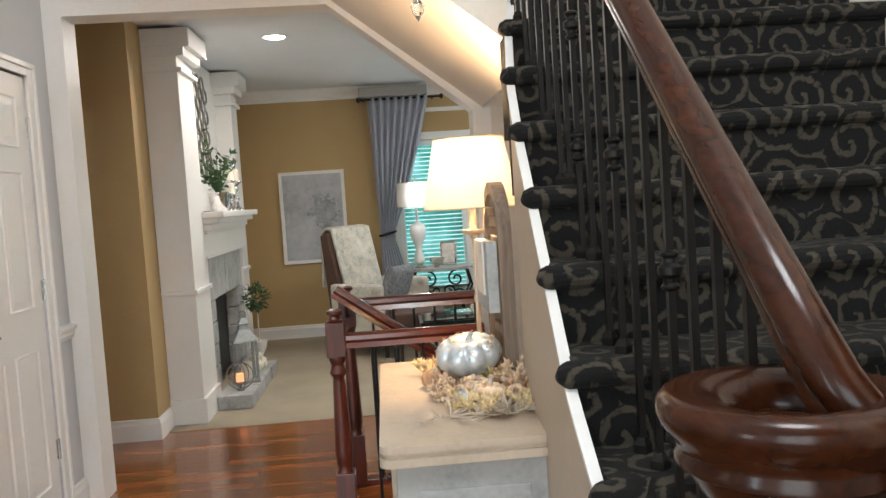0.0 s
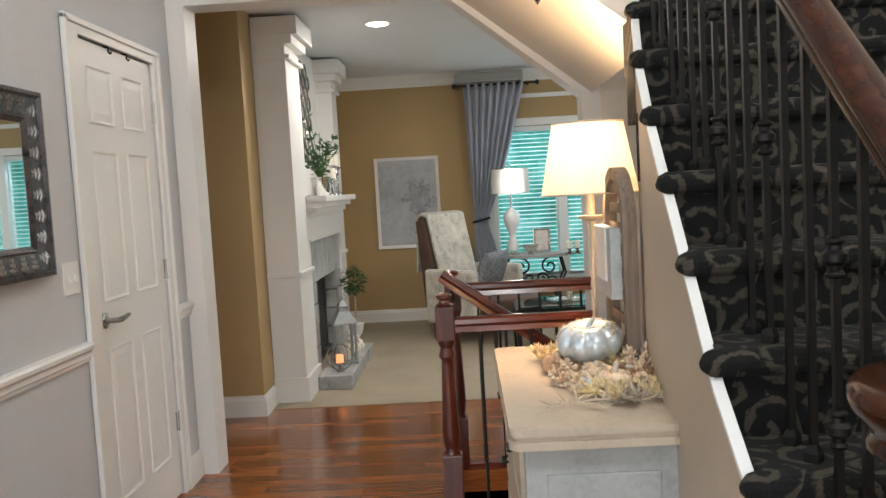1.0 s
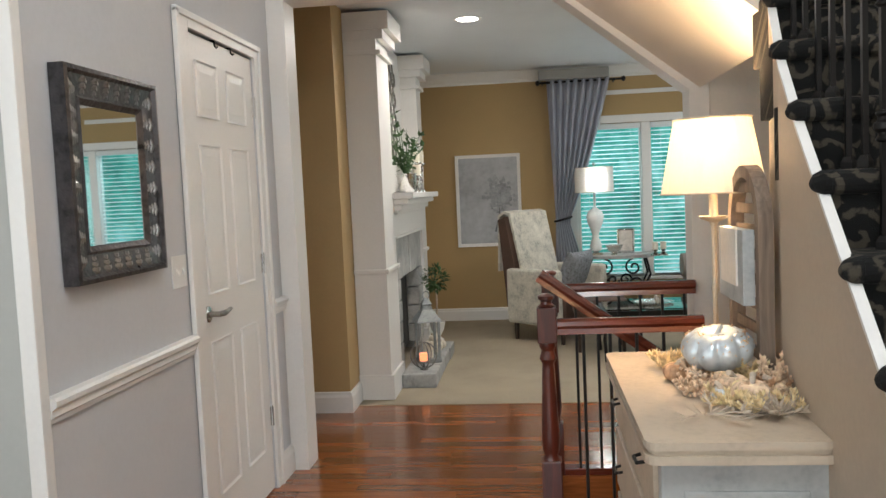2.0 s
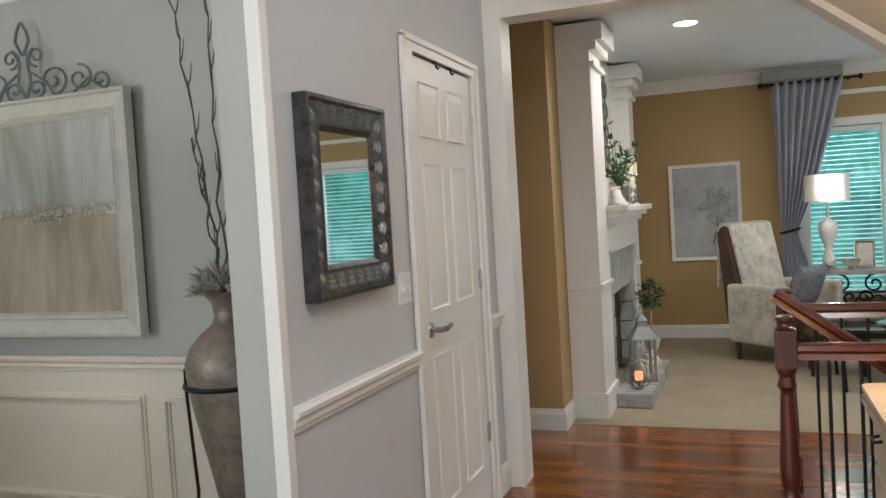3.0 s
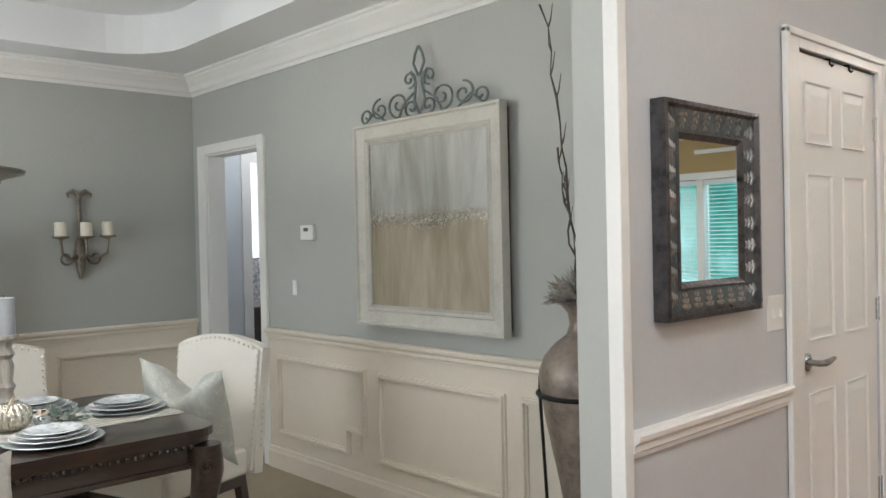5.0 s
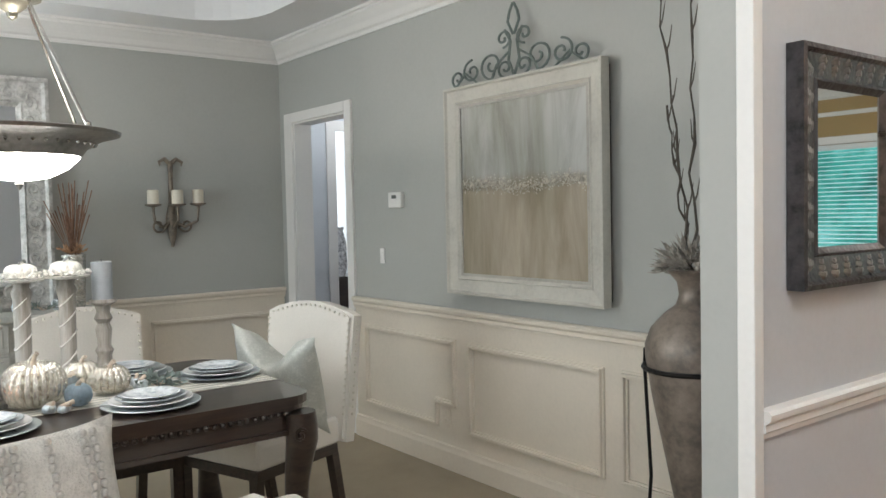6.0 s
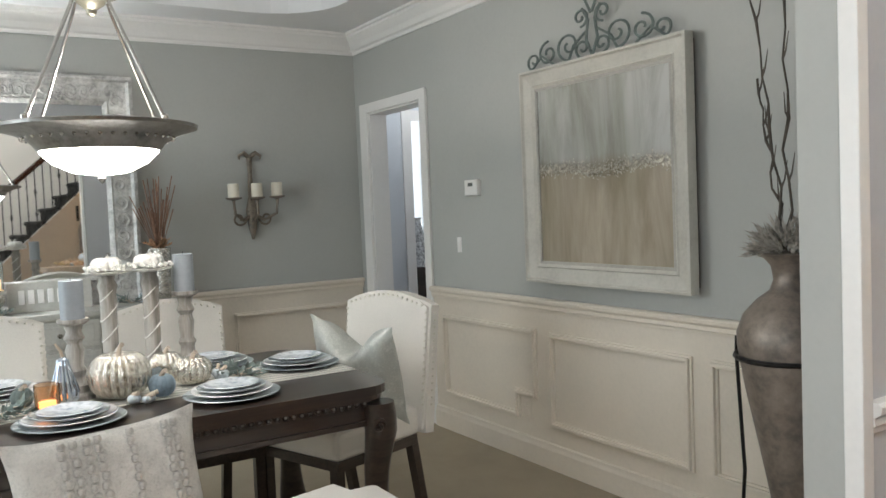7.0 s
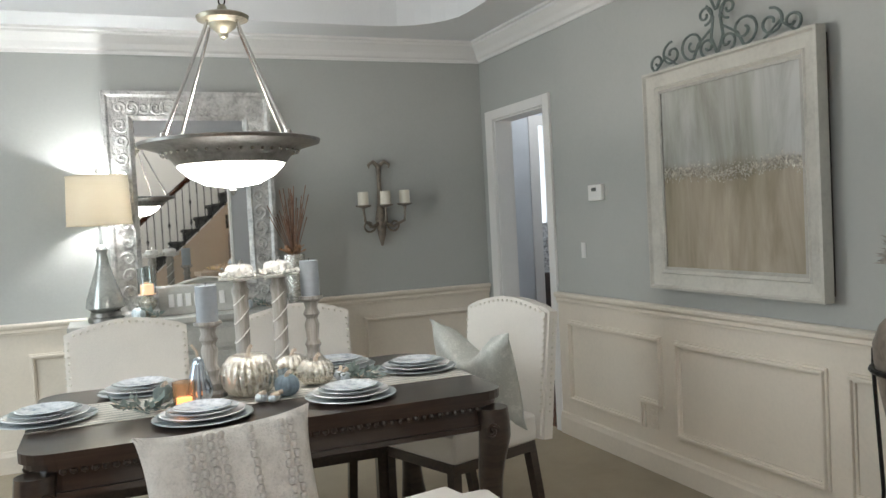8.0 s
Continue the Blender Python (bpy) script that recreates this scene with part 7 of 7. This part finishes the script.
sign = thing("sign_plaque", "grey wooden plaque with worn raised lettering", "sign", pose(DX + 0.15, 0.42, SZ + 0.085, -6, 0, 90))
part("board", boxed(-0.22, 0.22, -0.012, 0.012, -0.085, 0.085, bevel=0.004), SBG, sign)
for k, x in enumerate(np.linspace(-0.15, 0.15, 7)):
    part("raised_bar", boxed(x - 0.016, x + 0.016, -0.02, -0.011, -0.04, 0.04, bevel=0.004), WHITE_TRIM, sign)
hc = thing("hurricane_candle", "glass hurricane with an amber candle on a mercury foot", "candle holder", pose(-4.980, 0.134, SZ))
part("foot", turned([(0.045, 0), (0.045, 0.01), (0.02, 0.03), (0.05, 0.07), (0.055, 0.1), (0.03, 0.13), (0.05, 0.14)], 22), MERCURY, hc, "", True)
part("candle", turned([(0.038, 0.14), (0.038, 0.20), (0, 0.198)], 18), glow("amber_wax_glow", (1.0, 0.62, 0.36), 1.2, (0.7, 0.45, 0.3)), hc, "glowing candle", True)
part("glass", turned([(0.05, 0.14), (0.052, 0.30), (0.049, 0.30), (0.047, 0.145)], 24), GLASS, hc, "", True)
for k, (x, y, r) in enumerate(((-4.940, 0.077, 0.04), (-4.960, 0.924, 0.04), (-4.980, 0.716, 0.035))):
    pumpkin("silver_ornament", "silver ribbed ball on the sideboard", r, r * 1.7, SILVER_PAINT, pose(x, y, SZ, 0, 0, 40 * k), 10, SILVER, "ornament", "sideboard ornaments")
spray("pine_greenery", "grey-green pine sprigs on the sideboard", pose(-4.940, 0.165, SZ), EUC, 14, 0.1, 0.04, 0.004, 0.5, GREY_TWIG, 41, "greenery", 9)
spray("pine_greenery", "grey-green pine sprigs beside the vase", pose(-4.940, 0.841, SZ), EUC, 14, 0.11, 0.04, 0.004, 0.5, GREY_TWIG, 42, "greenery", 9)
tv = thing("mercury_vase", "tall mercury glass vase with rust grasses", "vase", pose(-5.020, 1.034, SZ))
part("vase", turned([(0.05, 0), (0.055, 0.01), (0.06, 0.15), (0.068, 0.32), (0.062, 0.32), (0.05, 0.1), (0, 0.05)], 24), surface("sequin_mercury", (0.7, 0.68, 0.64), 0.2, 0.9, vary=0.4, big=50, fine=120, bumpy=0.8, depth=0.006), tv, "", True)
gr = thing("dried_grasses", "rust and tan dried grasses in the vase", "dried plant", pose(-5.020, 1.034, SZ + 0.2))
rnd = random.Random(17)
b = bmesh.new()
for k in range(42):
    a, l = rnd.uniform(0, 6.3), rnd.uniform(0.28, 0.56)
    d = Vector((math.cos(a) * rnd.uniform(0, 0.25), math.sin(a) * rnd.uniform(0, 0.3), 1)) * l
    tube(b, [(0, 0, 0), d * 0.5, d + Vector((d.x * 0.3, d.y * 0.3, 0))], [0.002, 0.002, 0.004], 4)
tagged(part("grass", b, surface("rust_grass", (0.26, 0.15, 0.1), 0.9, vary=0.3, big=30), gr), kind="stuff")
spray("berry_pick", "brown berries and leaves in the vase", pose(-5.010, 1.034, SZ + 0.31), DRIED_BROWN, 16, 0.11, 0.03, 0.008, 1.0, GREY_TWIG, 43, "dried plant", 10)

# ---- wall sconce ----
sco = thing("wall_sconce", "antique bronze three-candle wall sconce", "sconce", pose(DX, 1.68, 1.485))
ANT = surface("antique_bronze", (0.23, 0.19, 0.15), 0.5, 0.5, vary=0.3, big=20, bumpy=0.3)
part("stem", tube(bmesh.new(), [(0.02, 0, -0.29), (0.025, 0, -0.22), (0.02, 0, -0.1), (0.02, 0, 0.0), (0.018, 0, 0.16), (0.02, 0, 0.27)], [0.008, 0.026, 0.04, 0.018, 0.014, 0.02], 10), ANT, sco, "", True)
b = bmesh.new()
for s in (-1, 1):
    tube(b, [(0.02, 0, 0.25), (0.03, s * 0.04, 0.285), (0.03, s * 0.075, 0.265), (0.03, s * 0.07, 0.24)], [0.016, 0.014, 0.01, 0.004], 7)
part("crest", b, ANT, sco, "leafy crest", True)
for dy, dz in ((-0.147, 0.0), (0.0, 0.0), (0.147, 0.004)):
    out = 0.11 if dy else 0.14
    arm = part("arm", tube(bmesh.new(), [(0.02, 0, -0.12), (0.06, dy * 0.5, -0.16), (out, dy * 0.95, -0.12), (out, dy, -0.05), (out, dy, -0.02)], [0.014, 0.010, 0.009, 0.008, 0.012], 8), ANT, sco, "curved bronze arm", True)
    part("cup", turned([(0.012, -0.03), (0.05, -0.018), (0.052, -0.01), (0, -0.01)], 20, c=(out, dy, dz)), ANT, arm, "", True)
    part("candle", turned([(0.036, -0.01), (0.036, 0.075), (0.03, 0.08), (0, 0.076)], 20, c=(out, dy, dz)), IVORY_WAX, arm, "ivory pillar candle", True)
for s in (-1, 1):
    crv = [(0.03, s * 0.09 + x * s, z) for x, _, z in scroll_curve(0, -0.15, 0.05, 1.2, math.pi, 1, 18)]
    part("leaf_scroll", tube(bmesh.new(), crv, 0.007, 6), ANT, sco)

# ---- oak boards of the hall floor, each by itself ----
board0 = {}
rnd = random.Random(5)
y, row = 2.40, 0
while y < 4.83:
    x = -1.8 + (row % 3) * 0.27
    while x < 2.2:
        ln = (0.75, 0.95, 1.15)[rnd.randrange(3)]
        x1 = min(x + ln, 2.2)
        if y + 0.082 > 3.04 and y < 3.52 and x1 > 0.42:
            x1 = 0.42
        if x1 - x > 0.15:
            key = round(x1 - x, 3)
            if key not in board0:
                board0[key] = part("board", boxed(0, key - 0.001, 0.0004, 0.0816, -0.012, 0.0, bevel=0.0007, seg=1), PLANK, floor)
                ob = board0[key]
            else:
                ob = new("board", board0[key].data)
                ob.parent = floor
            ob.location = (x, y, 0.0)
        if x1 == 0.42:
            break
        x = x1
    y += 0.082
    row += 1
shell("hall_floor_rest", boxed(-0.9, 0.9, -2.3, 2.395, -0.011, 0.0), PLANK, "oak floor near the entry", "floor")
